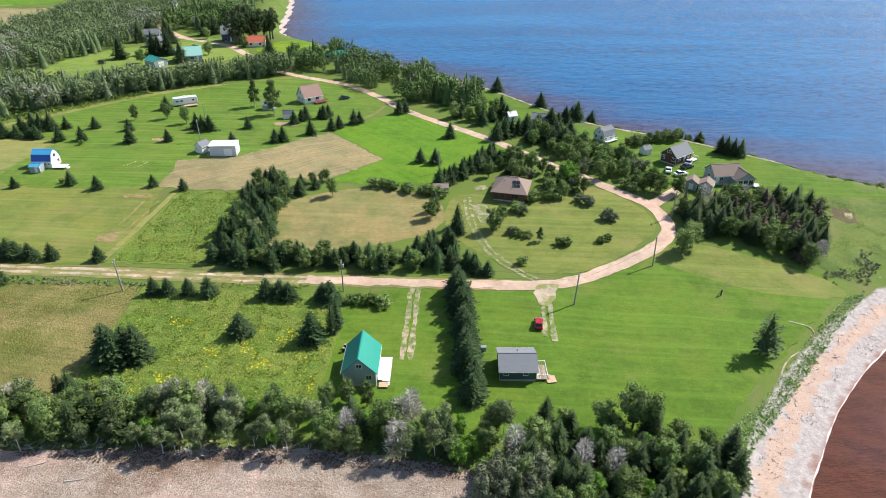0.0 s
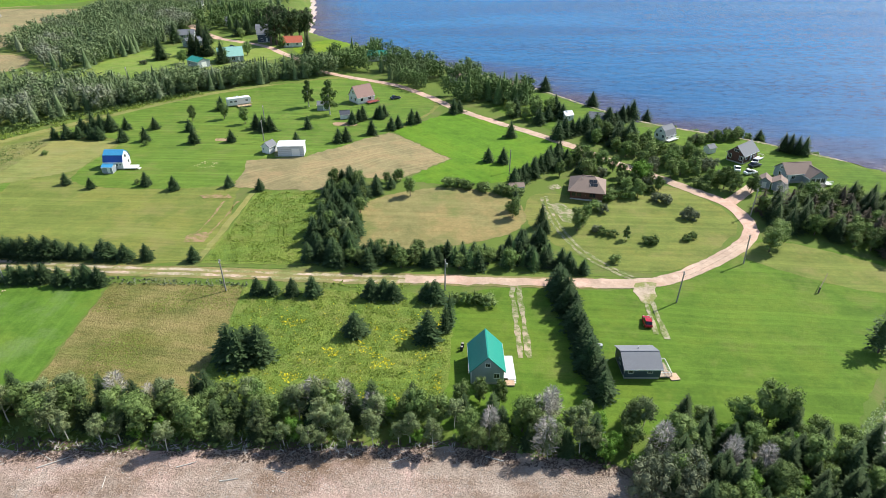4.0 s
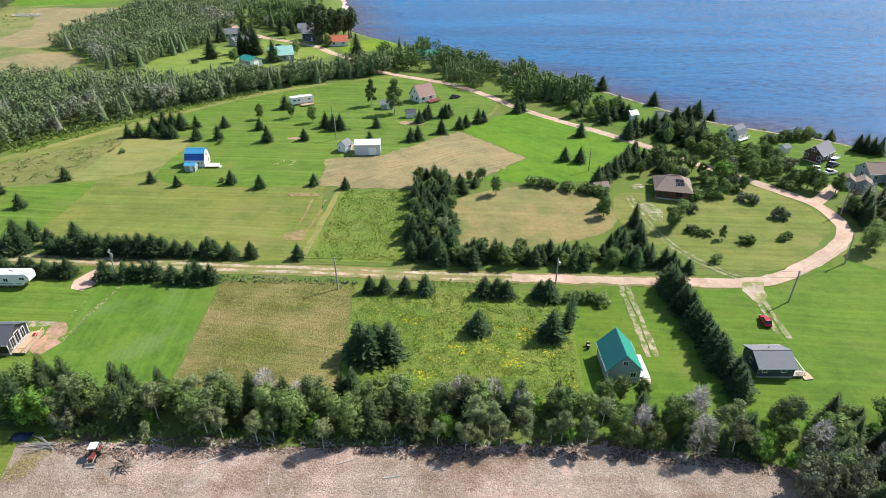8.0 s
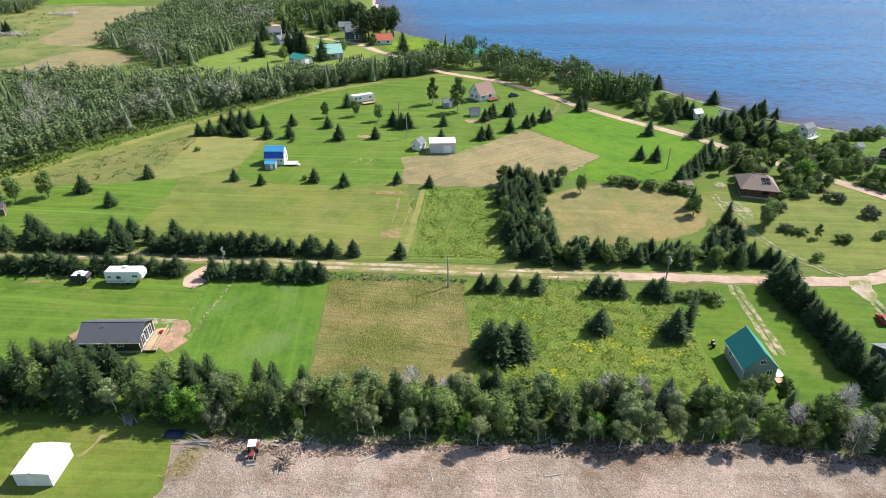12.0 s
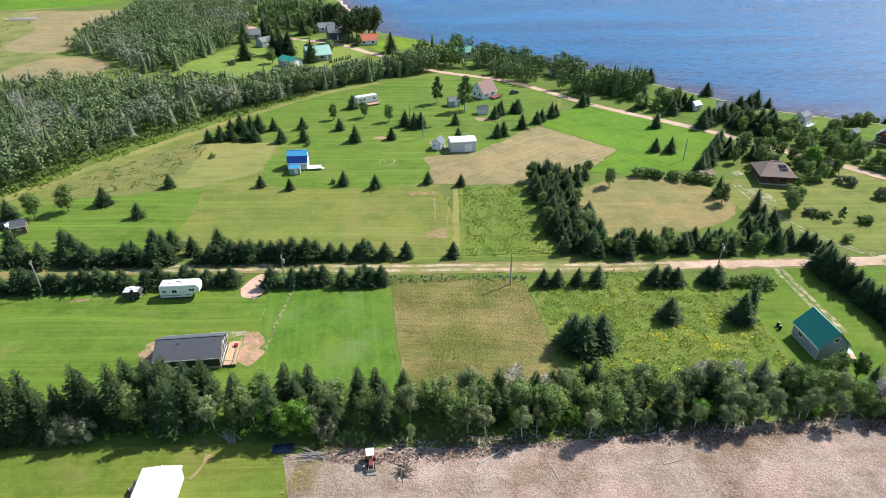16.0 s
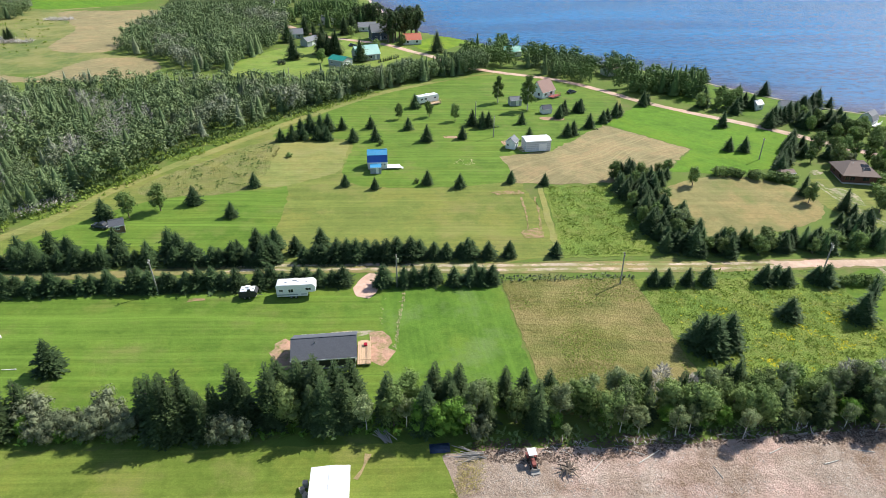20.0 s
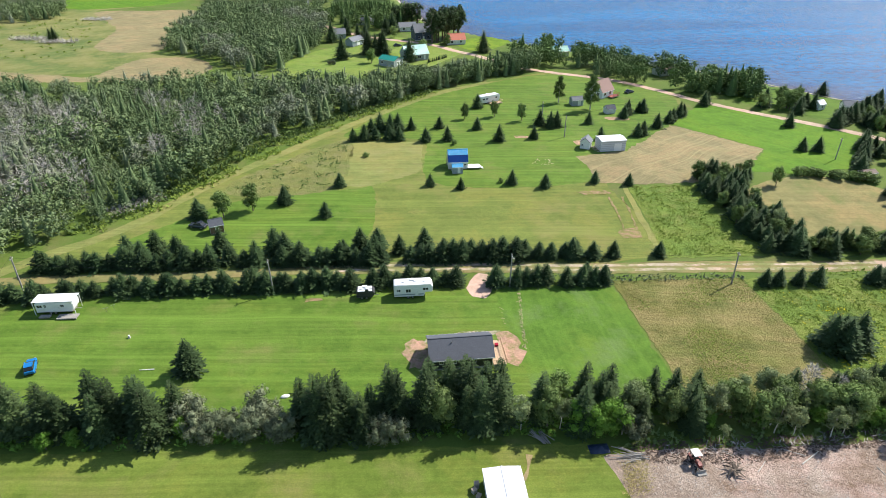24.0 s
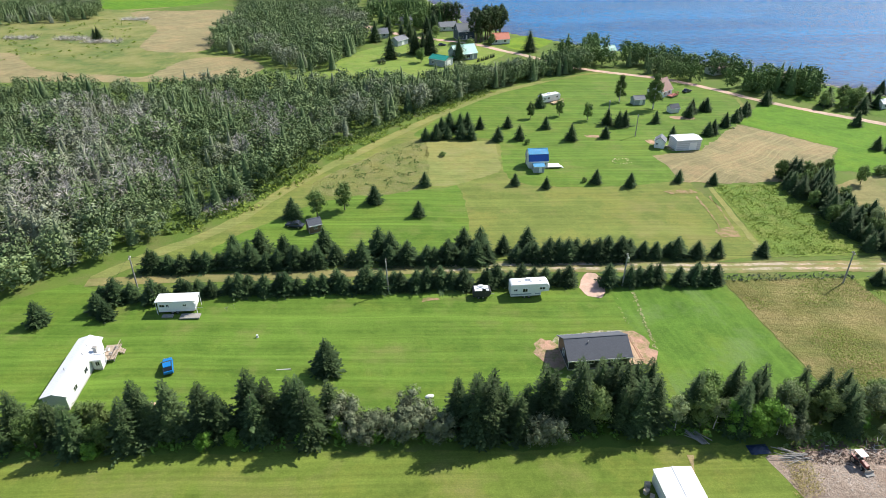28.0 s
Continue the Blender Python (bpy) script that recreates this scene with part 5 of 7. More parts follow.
woods("shore_trees", "mixed trees by the village shore", [(-49.6, 285.1), (-68.4, 295.4), (-77.9, 314.1), (-62.9, 341), (-43.9, 328.2), (-30.5, 310.9)], 4.0, 16, 0.2, 6.5, 10.5, None, SHORE_SHADE, gaps=True)
woods("shore_trees", "tall trees round the village", [(-165.1, 369.4), (-146.3, 376.4), (-116.8, 393.9), (-125.9, 441), (-182.1, 454.9)], 5.5, 17, 0.45, 8, 13, None, SHORE_SHADE, gaps=True)
GHOSTS = [twig_crown(8.5, 1.8, 300 + i, 150, 0.1) for i in range(7)]
woods("dead_trees", "grey dead birches standing in the woods", [(-420, 80), (-262, 100), (-243.7, 121.8), (-225.7, 139.7), (-207.4, 159.1), (-194.8, 183.5), (-188.3, 202), (-217.4, 229.8), (-308.5, 233.4), (-301.2, 181.1)], 6.4, 34, 0.4, 8.5, 13, GHOSTS, TWIG_GREY)

# ---- building helpers ----


def part(name, bm, material, parent, label=""):
    ob = tidy(bm, name, material, parent)
    if label:
        ob["label"] = label
    return ob


def box(bm, x0, x1, y0, y1, z0, z1, m=None):
    v = [bm.verts.new((x, y, z)) for x in (x0, x1) for y in (y0, y1) for z in (z0, z1)]
    if m is not None:
        for q in v:
            q.co = m @ q.co
    for f in ((0, 1, 3, 2), (4, 6, 7, 5), (0, 4, 5, 1), (2, 3, 7, 6), (0, 2, 6, 4), (1, 5, 7, 3)):
        bm.faces.new([v[i] for i in f])
    return bm


def boxed(*boxes):
    bm = bmesh.new()
    for b in boxes:
        box(bm, *b)
    return bm


def slab(bm, quad, thick):
    """A slab under a flat outline, thick metres deep along its normal."""
    q = [Vector(p) for p in quad]
    n = (q[1] - q[0]).cross(q[-1] - q[0]).normalized()
    if n.z < 0:
        n = -n
    a, b = [bm.verts.new(p) for p in q], [bm.verts.new(p - n * thick) for p in q]
    bm.faces.new(a)
    bm.faces.new(b[::-1])
    for i in range(len(q)):
        j = (i + 1) % len(q)
        bm.faces.new((a[i], b[i], b[j], a[j]))
    bmesh.ops.recalc_face_normals(bm, faces=bm.faces[:])
    return bm


def extrude_profile(pts, x0, x1):
    """A closed (y, z) outline pulled along x."""
    bm = bmesh.new()
    a, b = [bm.verts.new((x0, y, z)) for y, z in pts], [bm.verts.new((x1, y, z)) for y, z in pts]
    bm.faces.new(a)
    bm.faces.new(b[::-1])
    for i in range(len(pts)):
        j = (i + 1) % len(pts)
        bm.faces.new((a[i], b[i], b[j], a[j]))
    bmesh.ops.recalc_face_normals(bm, faces=bm.faces[:])
    return bm


def thing(name, label, category, x, y, rz=0, group="", z=None):
    root = new(name)
    root.matrix_basis = pose(x, y, (zat(x, y) if z is None else z) + 0.04, 0, 0, rz)
    return tagged(root, label, category, group)


def window_on(root, face, L, W, u, z, w, h, trim=None):
    """A framed window, proud of the wall, with mullion and pane; face is N, S, E or W of the house itself."""
    m = {"S": pose(u, -W / 2, z), "N": pose(u, W / 2, z, 0, 0, 180), "E": pose(L / 2, u, z, 0, 0, 90), "W": pose(-L / 2, u, z, 0, 0, -90)}[face]
    t = 0.09
    bm = bmesh.new()
    for b in ((-w / 2 - t, w / 2 + t, -0.05, 0.02, h / 2, h / 2 + t), (-w / 2 - t, w / 2 + t, -0.07, 0.02, -h / 2 - t, -h / 2), (-w / 2 - t, -w / 2, -0.05, 0.02, -h / 2, h / 2), (w / 2, w / 2 + t, -0.05, 0.02, -h / 2, h / 2), (-0.025, 0.025, -0.04, 0.02, -h / 2, h / 2)):
        box(bm, *b, m)
    f = part("window", bm, trim or WHITE, root)
    bm = bmesh.new()
    box(bm, -w / 2, w / 2, -0.02, 0.01, -h / 2, h / 2, m)
    part("pane", bm, GLASS, f)


def door_on(root, face, L, W, u, z0, w=0.95, h=2.05, mat=None):
    m = {"S": pose(u, -W / 2, z0), "N": pose(u, W / 2, z0, 0, 0, 180), "E": pose(L / 2, u, z0, 0, 0, 90), "W": pose(-L / 2, u, z0, 0, 0, -90)}[face]
    bm = bmesh.new()
    box(bm, -w / 2, w / 2, -0.05, 0.02, 0, h, m)
    d = part("door", bm, mat or WHITE, root)
    bm = bmesh.new()
    box(bm, w / 2 - 0.14, w / 2 - 0.08, -0.11, -0.05, 0.95, 1.05, m)
    part("handle", bm, STEEL, d)


def house(name, label, x, y, L, W, rz, eave, ridge, wall, roof, wins=(), doors=(), over=0.35, base=0.35, gambrel=False, chimney=None, trim=None, group="", category="house", roof_lower=None, vents=()):
    """A gabled or gambrel building, ridge along its own x: footing, walls, roof slopes, fascia, ridge cap, windows, doors."""
    trim = trim or WHITE
    root = thing(name, label, category, x, y, rz, group)
    part("foundation", boxed((-L / 2 + 0.06, L / 2 - 0.06, -W / 2 + 0.06, W / 2 - 0.06, -0.5, base)), CONCRETE, root)
    if gambrel:
        brk = W * 0.34
        bz = eave + (ridge - eave) * 0.6
        outline = [(-W / 2, base), (W / 2, base), (W / 2, eave), (brk, bz), (0, ridge), (-brk, bz), (-W / 2, eave)]
        slopes = [((-brk, bz), (0, ridge)), ((brk, bz), (0, ridge)), ((-W / 2, eave), (-brk, bz)), ((W / 2, eave), (brk, bz))]
    else:
        outline = [(-W / 2, base), (W / 2, base), (W / 2, eave), (0, ridge), (-W / 2, eave)]
        slopes = [((-W / 2, eave), (0, ridge)), ((W / 2, eave), (0, ridge))]
    part("wall", extrude_profile(outline, -L / 2, L / 2), wall, root)
    for i, (lo, hi) in enumerate(slopes):
        lo, hi = Vector((0, *lo)), Vector((0, *hi))
        d = (hi - lo).normalized()
        drop = over if abs(lo.z - eave) < 0.01 else 0.02
        lo = lo - d * drop
        nrm = Vector((0, -d.z, d.y)) if d.y > 0 else Vector((0, d.z, -d.y))
        if nrm.z < 0:
            nrm = -nrm
        lo, hi = lo + nrm * 0.14, hi + nrm * 0.14
        X = L / 2 + over * 0.8
        bm = slab(bmesh.new(), [(-X, lo.y, lo.z), (X, lo.y, lo.z), (X, hi.y, hi.z), (-X, hi.y, hi.z)], 0.12)
        s = part("roof_slope", bm, roof_lower if (roof_lower and i >= 2) else roof, root)
        if abs(drop - over) < 0.01:
            part("fascia", boxed((-X, X, lo.y - 0.03 if lo.y < 0 else lo.y, lo.y if lo.y < 0 else lo.y + 0.03, lo.z - 0.2, lo.z - 0.01)), trim, s)
    part("ridge_cap", boxed((-L / 2 - over * 0.8, L / 2 + over * 0.8, -0.12, 0.12, ridge + 0.1, ridge + 0.19)), roof, root)
    for sx in (-1, 1):
        for sy in (-1, 1):
            cx, cy = sx * L / 2, sy * W / 2
            part("corner_board", boxed((min(cx, cx + sx * 0.03), max(cx, cx + sx * 0.03), min(cy, cy - sy * 0.12), max(cy, cy - sy * 0.12), base, eave)), trim, root)
    for w_ in wins:
        window_on(root, w_[0], L, W, *w_[1:], trim=trim)
    for d_ in doors:
        door_on(root, d_[0], L, W, *d_[1:])
    if chimney:
        u, v, top = chimney
        c = part("chimney", boxed((u - 0.25, u + 0.25, v - 0.25, v + 0.25, eave, top)), CONCRETE, root)
        part("chimney_cap", boxed((u - 0.32, u + 0.32, v - 0.32, v + 0.32, top, top + 0.1)), GREY_WOOD, c)
    for u, v in vents:
        zr = ridge - (ridge - eave) * abs(v) / (W / 2) + 0.1
        vs, fs = tube([(u, v, zr - 0.1), (u, v, zr + 0.45)], [0.09, 0.09], 8)
        new("roof_vent", mesh_from("roof_vent", vs, fs + [tuple(range(8, 16))], [STEEL])).parent = root
    return root


def deck(name, label, x, y, L, W, rz, top, mat, rails="", steps=None, rail_mat=None, z=None, planks=True):
    """A raised deck: planks on posts, with rails on the named sides and steps."""
    root = thing(name, label, "deck", x, y, rz, z=z)
    n = max(3, int(L / 0.3))
    for i in range(n):
        a = -L / 2 + L * i / n
        part("plank", boxed((a + 0.012, a + L / n - 0.012, -W / 2, W / 2, top - 0.06, top)), mat, root)
    part("deck_frame", boxed((-L / 2 + 0.05, L / 2 - 0.05, -W / 2 + 0.05, -W / 2 + 0.12, top - 0.26, top - 0.06), (-L / 2 + 0.05, L / 2 - 0.05, W / 2 - 0.12, W / 2 - 0.05, top - 0.26, top - 0.06), (-L / 2 + 0.05, -L / 2 + 0.12, -W / 2 + 0.12, W / 2 - 0.12, top - 0.26, top - 0.06), (L / 2 - 0.12, L / 2 - 0.05, -W / 2 + 0.12, W / 2 - 0.12, top - 0.26, top - 0.06)), GREY_WOOD, root)
    for sx in (-1, 1):
        for sy in (-1, 1):
            cx, cy = sx * (L / 2 - 0.2), sy * (W / 2 - 0.2)
            part("post", boxed((cx - 0.06, cx + 0.06, cy - 0.06, cy + 0.06, -0.4, top - 0.06)), GREY_WOOD, root)
    rm = rail_mat or mat
    for s in rails:
        ends = {"S": ((-L / 2, -W / 2), (L / 2, -W / 2)), "N": ((-L / 2, W / 2), (L / 2, W / 2)), "E": ((L / 2, -W / 2), (L / 2, W / 2)), "W": ((-L / 2, -W / 2), (-L / 2, W / 2))}[s]
        (ax, ay), (bx, by) = ends
        ln = math.hypot(bx - ax, by - ay)
        m = pose(ax, ay, top, 0, 0, math.degrees(math.atan2(by - ay, bx - ax)))
        bm = bmesh.new()
        box(bm, 0, ln, -0.04, 0.04, 0.9, 0.98, m)
        rl = part("rail", bm, rm, root)
        k = max(2, int(ln / 0.45))
        for i in range(k + 1):
            bm = bmesh.new()
            box(bm, ln * i / k - 0.025, ln * i / k + 0.025, -0.025, 0.025, 0, 0.9, m)
            part("baluster", bm, rm, rl)
    if steps:
        sx, sy, sw, side = steps
        for i in range(3):
            h = top * (3 - i - 0.4) / 3
            dx, dy = {"E": (1, 0), "S": (0, -1), "N": (0, 1), "W": (-1, 0)}[side]
            cx, cy = sx + dx * (0.15 + 0.28 * i), sy + dy * (0.15 + 0.28 * i)
            hx, hy = (0.15, sw / 2) if dx else (sw / 2, 0.15)
            part("step", boxed((cx - hx, cx + hx, cy - hy, cy + hy, h - 0.05, h)), mat, root)
    return root


def wheel(parent, x, y, r, w):
    bm = bmesh.new()
    bmesh.ops.create_cone(bm, cap_ends=True, segments=16, radius1=r, radius2=r, depth=w, matrix=pose(x, y, r, 90))
    bmesh.ops.bevel(bm, geom=[e for e in bm.edges if len(e.link_faces) == 2 and abs(e.calc_face_angle(0)) > 1], offset=w * 0.2, segments=2, affect="EDGES")
    t = part("wheel", bm, RUBBER, parent)
    bm = bmesh.new()
    bmesh.ops.create_cone(bm, cap_ends=True, segments=12, radius1=r * 0.58, radius2=r * 0.58, depth=w * 1.06, matrix=pose(x, y, r, 90))
    part("rim", bm, STEEL, t)


def car(name, label, x, y, rz, paint, L=4.4, W=1.8, H=1.5, suv=False, group=""):
    """A car pointing along its own +x: lower body, glazed cabin with roof, bumpers, lamps, mirrors and wheels."""
    root = thing(name, label, "car", x, y, rz, group)
    k = L / 4.4
    rear = -2.0 if suv else -1.55

    def loft(sections, mat, nm, lab=""):
        bm = bmesh.new()
        rings = []
        for px, half, z0, z1 in sections:
            rings.append([bm.verts.new((px * k, s * half, z)) for s, z in ((-1, z0), (1, z0), (1, (z0 + z1) / 2 + 0.08), (0.86, z1), (-0.86, z1), (-1, (z0 + z1) / 2 + 0.08))])
        for a, b in zip(rings, rings[1:]):
            for i in range(6):
                j = (i + 1) % 6
                bm.faces.new((a[i], a[j], b[j], b[i]))
        bm.faces.new(rings[0][::-1])
        bm.faces.new(rings[-1])
        bmesh.ops.recalc_face_normals(bm, faces=bm.faces[:])
        return part(nm, bm, mat, root, lab)

    w = W / 2
    loft([(-2.2, w * 0.86, 0.42, 0.78), (-2.1, w * 0.96, 0.3, 0.9), (-1.2, w, 0.25, 0.96), (0.8, w, 0.25, 0.95), (1.6, w * 0.97, 0.28, 0.86), (2.1, w * 0.9, 0.32, 0.72), (2.2, w * 0.78, 0.42, 0.6)], paint, "body")
    loft([(rear, w * 0.8, 0.9, 0.97), (rear + 0.45, w * 0.84, 0.9, H - 0.04), (-0.15, w * 0.84, 0.9, H - 0.04), (0.95, w * 0.82, 0.88, 0.97)], GLASS, "window_glass", "dark tinted glass")
    loft([(rear + 0.42, w * 0.74, H - 0.06, H - 0.02), (rear + 0.6, w * 0.78, H - 0.06, H + 0.02), (-0.35, w * 0.78, H - 0.06, H + 0.02), (-0.15, w * 0.72, H - 0.06, H - 0.02)], paint, "roof")
    for sx in (1, -1):
        for sy in (1, -1):
            wheel(root, sx * 1.35 * k, sy * (w - 0.1), 0.32, 0.22)
            part("headlight" if sx > 0 else "tail_light", boxed((sx * 2.12 * k - 0.06, sx * 2.12 * k + 0.06, sy * w * 0.6 - 0.14, sy * w * 0.6 + 0.14, 0.6, 0.74)), STEEL if sx > 0 else RED_CAR, root)
    for sy in (1, -1):
        part("mirror", boxed((0.62, 0.76, sy * w - 0.02 if sy > 0 else sy * w - 0.16, sy * w + 0.16 if sy > 0 else sy * w + 0.02, 0.95, 1.07)), paint, root)
    return root


def trailer(name, label, x, y, rz, L, W, H, body, roof, fifth=False, wins=(), group="", z0=0.55, stripe=None):
    """A caravan: shell with rounded ends, roof with vents, windows, door, stripe, wheels and hitch."""
    root = thing(name, label, "trailer", x, y, rz, group)
    out = [(-L / 2, z0), (-L / 2, H - 0.2), (-L / 2 + 0.25, H), (L / 2 - 0.35, H), (L / 2, H - 0.5), (L / 2 - 0.1, z0 + 0.5), (L / 2 - 0.5, z0)]
    if fifth:
        out = [(-L / 2, z0), (-L / 2, H - 0.15), (-L / 2 + 0.2, H), (L / 2 - 0.5, H + 0.08), (L / 2, H - 0.55), (L / 2 - 0.1, z0 + 0.95), (L / 2 - 1.6, z0 + 0.85), (L / 2 - 1.75, z0)]
    bm = extrude_profile(out, -W / 2, W / 2)
    bmesh.ops.rotate(bm, verts=bm.verts[:], matrix=Matrix.Rotation(radians(-90), 3, "Z"))
    bmesh.ops.bevel(bm, geom=bm.edges[:], offset=0.05, segments=1, affect="EDGES")
    part("shell", bm, body, root)
    part("roof_sheet", boxed((-L / 2 + 0.3, L / 2 - 0.55, -W / 2 + 0.06, W / 2 - 0.06, H - 0.01, H + 0.05)), roof, root)
    for u in (-L * 0.25, L * 0.05, L * 0.28):
        part("roof_vent", boxed((u - 0.25, u + 0.25, -0.25, 0.25, H + 0.04, H + 0.2)), WHITE if u else GREY_WOOD, root)
    part("roof_air_conditioner", boxed((-0.6, 0.3, 0.2, 0.85, H + 0.04, H + 0.34)), WHITE, root)
    for u, z, w, h in wins:
        window_on(root, "S", L, W, u, z, w, h)
        window_on(root, "N", L, W, u, z, w, h)
    door_on(root, "S", L, W, L * 0.08, z0 + 0.1, 0.7, 1.75, body)
    if stripe:
        part("stripe", boxed((-L / 2 + 0.1, L / 2 - 1.8, -W / 2 - 0.015, -W / 2, z0 + 0.35, z0 + 0.6)), stripe, root)
    for dx in (-0.45, 0.45):
        for sy in (1, -1):
            wheel(root, -L * 0.08 + dx, sy * (W / 2 - 0.13), 0.34, 0.22)
    part("chassis", boxed((-L / 2 + 0.1, L / 2 - (1.7 if fifth else 0.4), -W / 2 + 0.3, W / 2 - 0.3, 0.35, z0)), GREY_WOOD, root)
    if not fifth:
        part("hitch", boxed((L / 2 - 0.45, L / 2 + 0.7, -0.06, 0.06, 0.38, 0.5)), STEEL, root)
    return root


# ---- cottages south of the road ----
house("cottage", "small grey-sided cottage with a bright teal metal roof", -14.3, 84.6, 7.5, 5.7, 90, 3.0, 6.0, GREY_VINYL, TEAL_TIN,
      [("W", 0, 4.3, 0.8, 0.8), ("W", -1.6, 1.9, 0.9, 1.0), ("S", -2, 1.9, 1.0, 1.1), ("S", 2, 1.9, 1.0, 1.1), ("N", 1.5, 1.9, 1, 1.1)], [("S", 0.2, 0.5)], 0.35, 0.45)
deck("deck", "pale wooden deck beside the teal-roofed cottage", -10.3, 85.0, 2.2, 6.0, 0, 0.5, WHITE, "", (0.4, -3.0, 1.4, "S"))
deck("landing", "low new-wood landing by the deck", -10.3, 81.0, 1.6, 1.3, 0, 0.3, NEW_WOOD)
house("cottage", "slate-blue cottage with a grey shingle roof", 13.15, 85.75, 6.4, 6.0, 0, 2.45, 3.75, NAVY_VINYL, GREY_SHINGLE,
      [("S", -2.1, 1.75, 0.75, 0.7), ("S", 1.3, 1.75, 0.75, 0.7), ("E", 1.2, 1.6, 1.2, 1.1), ("W", 0, 1.6, 0.9, 0.9)], [("E", -1.0, 0.5)], 0.35, 0.45, vents=((0.2, 1.4),))
deck("deck", "white-railed wooden deck with steps beside the slate-blue cottage", 17.4, 84.8, 1.9, 3.8, 0, 0.5, DECK_WOOD, "SNE", (1.0, -0.9, 1.2, "E"), WHITE)
deck("patio", "low pinkish wooden patio platform", 19.1, 83.3, 1.7, 1.8, 8, 0.2, NEW_WOOD)
car("car", "red hatchback parked at the end of the driveway", 19.0, 99.2, 84, RED_CAR, 3.6, 1.6, 1.5, True)
house("cottage", "charcoal cottage with a dark shingle roof and glazed gable", -127.2, 88.3, 10.4, 6.2, 1, 2.6, 4.35, BLACK_VINYL, DARK_SHINGLE,
      [("S", -3.4, 1.75, 0.6, 0.6), ("S", -1.4, 1.75, 0.95, 0.6), ("S", 1.9, 1.75, 0.95, 0.6), ("E", -1.5, 1.6, 1.1, 1.9), ("E", 0, 1.75, 1.2, 2.2), ("E", 1.5, 1.6, 1.1, 1.9), ("W", 0, 1.7, 0.9, 0.9)], [("N", 0, 0.5)], 0.45, 0.45, vents=((-1.5, -0.9),))
deck("deck", "new lumber deck with rails at the cottage gable", -120.6, 88.6, 2.3, 6.2, 1, 0.55, NEW_WOOD, "SE", (0, 3.1, 1.4, "N"))
part("cushion", boxed((-0.5, 0.1, 1.6, 2.2, 0.55, 0.95)), RED_CAR, thing("deck_chair", "red folded deck chair on the new deck", "chair", -120.2, 88.6, 0))
patch("bare_soil", "bare red soil beside the charcoal cottage", "soil", [(-136.5, 92.3), (-132.5, 93.6), (-132.2, 86.5), (-135, 85.8), (-137, 88)], BARE, 0.07, 0.9)
patch("bare_soil", "bare red soil beyond the new deck", "soil", [(-119.4, 95), (-116.4, 93.4), (-115.6, 88.5), (-117.4, 86), (-119.6, 86.6)], BARE, 0.07, 0.9)
patch("bare_soil", "thin grass and straw behind the cottage", "soil", [(-133, 92.6), (-122, 93.6), (-119, 95.2), (-123, 95.6), (-132, 94.4)], GRAVEL, 0.065)
patch("parking_pad", "pink gravel parking pad between the spruces", "pad", [(-122.6, 112.6), (-119.8, 115.2), (-117.6, 113.5), (-118.6, 107.8), (-120.6, 105.6), (-122.7, 107)], RED_DIRT, 0.075)
trailer("travel_trailer", "white fifth-wheel travel trailer by the spruce hedge", -134.3, 108.0, 0, 7.7, 2.5, 3.2, WHITE, WHITE_TIN, True, [(-2.9, 2.0, 0.7, 0.4), (-1.0, 1.9, 0.9, 0.7), (2.4, 2.2, 1.0, 0.5)], stripe=GREY_VINYL)
trailer("utility_trailer", "small dark enclosed trailer with a white roof", -143.7, 107.9, 0, 3.6, 2.0, 1.9, BLACK_VINYL, WHITE_TIN, False, ())
trailer("travel_trailer", "long white travel trailer under a flat white roof", -200.9, 106.4, -1, 6.8, 2.5, 2.6, WHITE, WHITE_TIN, False, [(-2.6, 1.9, 0.9, 0.5), (-1.6, 1.9, 0.4, 0.6), (1.5, 1.9, 0.6, 0.4)])
part("sheet", boxed((-3.75, 3.7, -1.42, 1.42, 2.86, 2.91), (-3.65, -3.57, -1.4, -1.32, 0, 2.86), (3.5, 3.58, -1.4, -1.32, 0, 2.86), (-3.65, -3.57, 1.32, 1.4, 0, 2.86), (3.5, 3.58, 1.32, 1.4, 0, 2.86)), WHITE_TIN, thing("shelter_roof", "white metal shelter roof over a travel trailer", "roof", -200.9, 106.4, -1))
deck("platform", "grey wooden platform before the trailer", -198.4, 104.0, 3.6, 1.5, -1, 0.35, GREY_WOOD)
deck("platform", "small grey wooden step platform", -202.6, 104.4, 2.0, 0.9, -1, 0.25, GREY_WOOD)
house("mobile_home", "long white mobile home with a white metal roof", -211.7, 87.9, 14.0, 3.3, 91, 2.7, 3.2, WHITE_VINYL, WHITE_TIN, [("S", -4, 1.7, 1, 0.8), ("S", 0, 1.7, 1, 0.8), ("N", 2, 1.7, 1, 0.8)], [("S", 3.4, 0.5)], 0.25, 0.4, vents=((-1.4, 0.6), (2.2, -0.7), (4.4, -0.5)))
house("porch_wing", "small white porch wing of the mobile home", -209.3, 90.9, 1.4, 1.8, 2, 2.2, 2.5, WHITE_VINYL, WHITE_TIN, [("S", 0.1, 1.3, 0.6, 0.7)], (), 0.25, 0.3, chimney=(-0.3, 0.5, 3.6), category="porch")
deck("deck", "cluttered wooden deck at the mobile home", -208.7, 93.8, 2.4, 4.0, 4, 0.6, DECK_WOOD, "SE", (1.2, 0.6, 1.2, "E"))
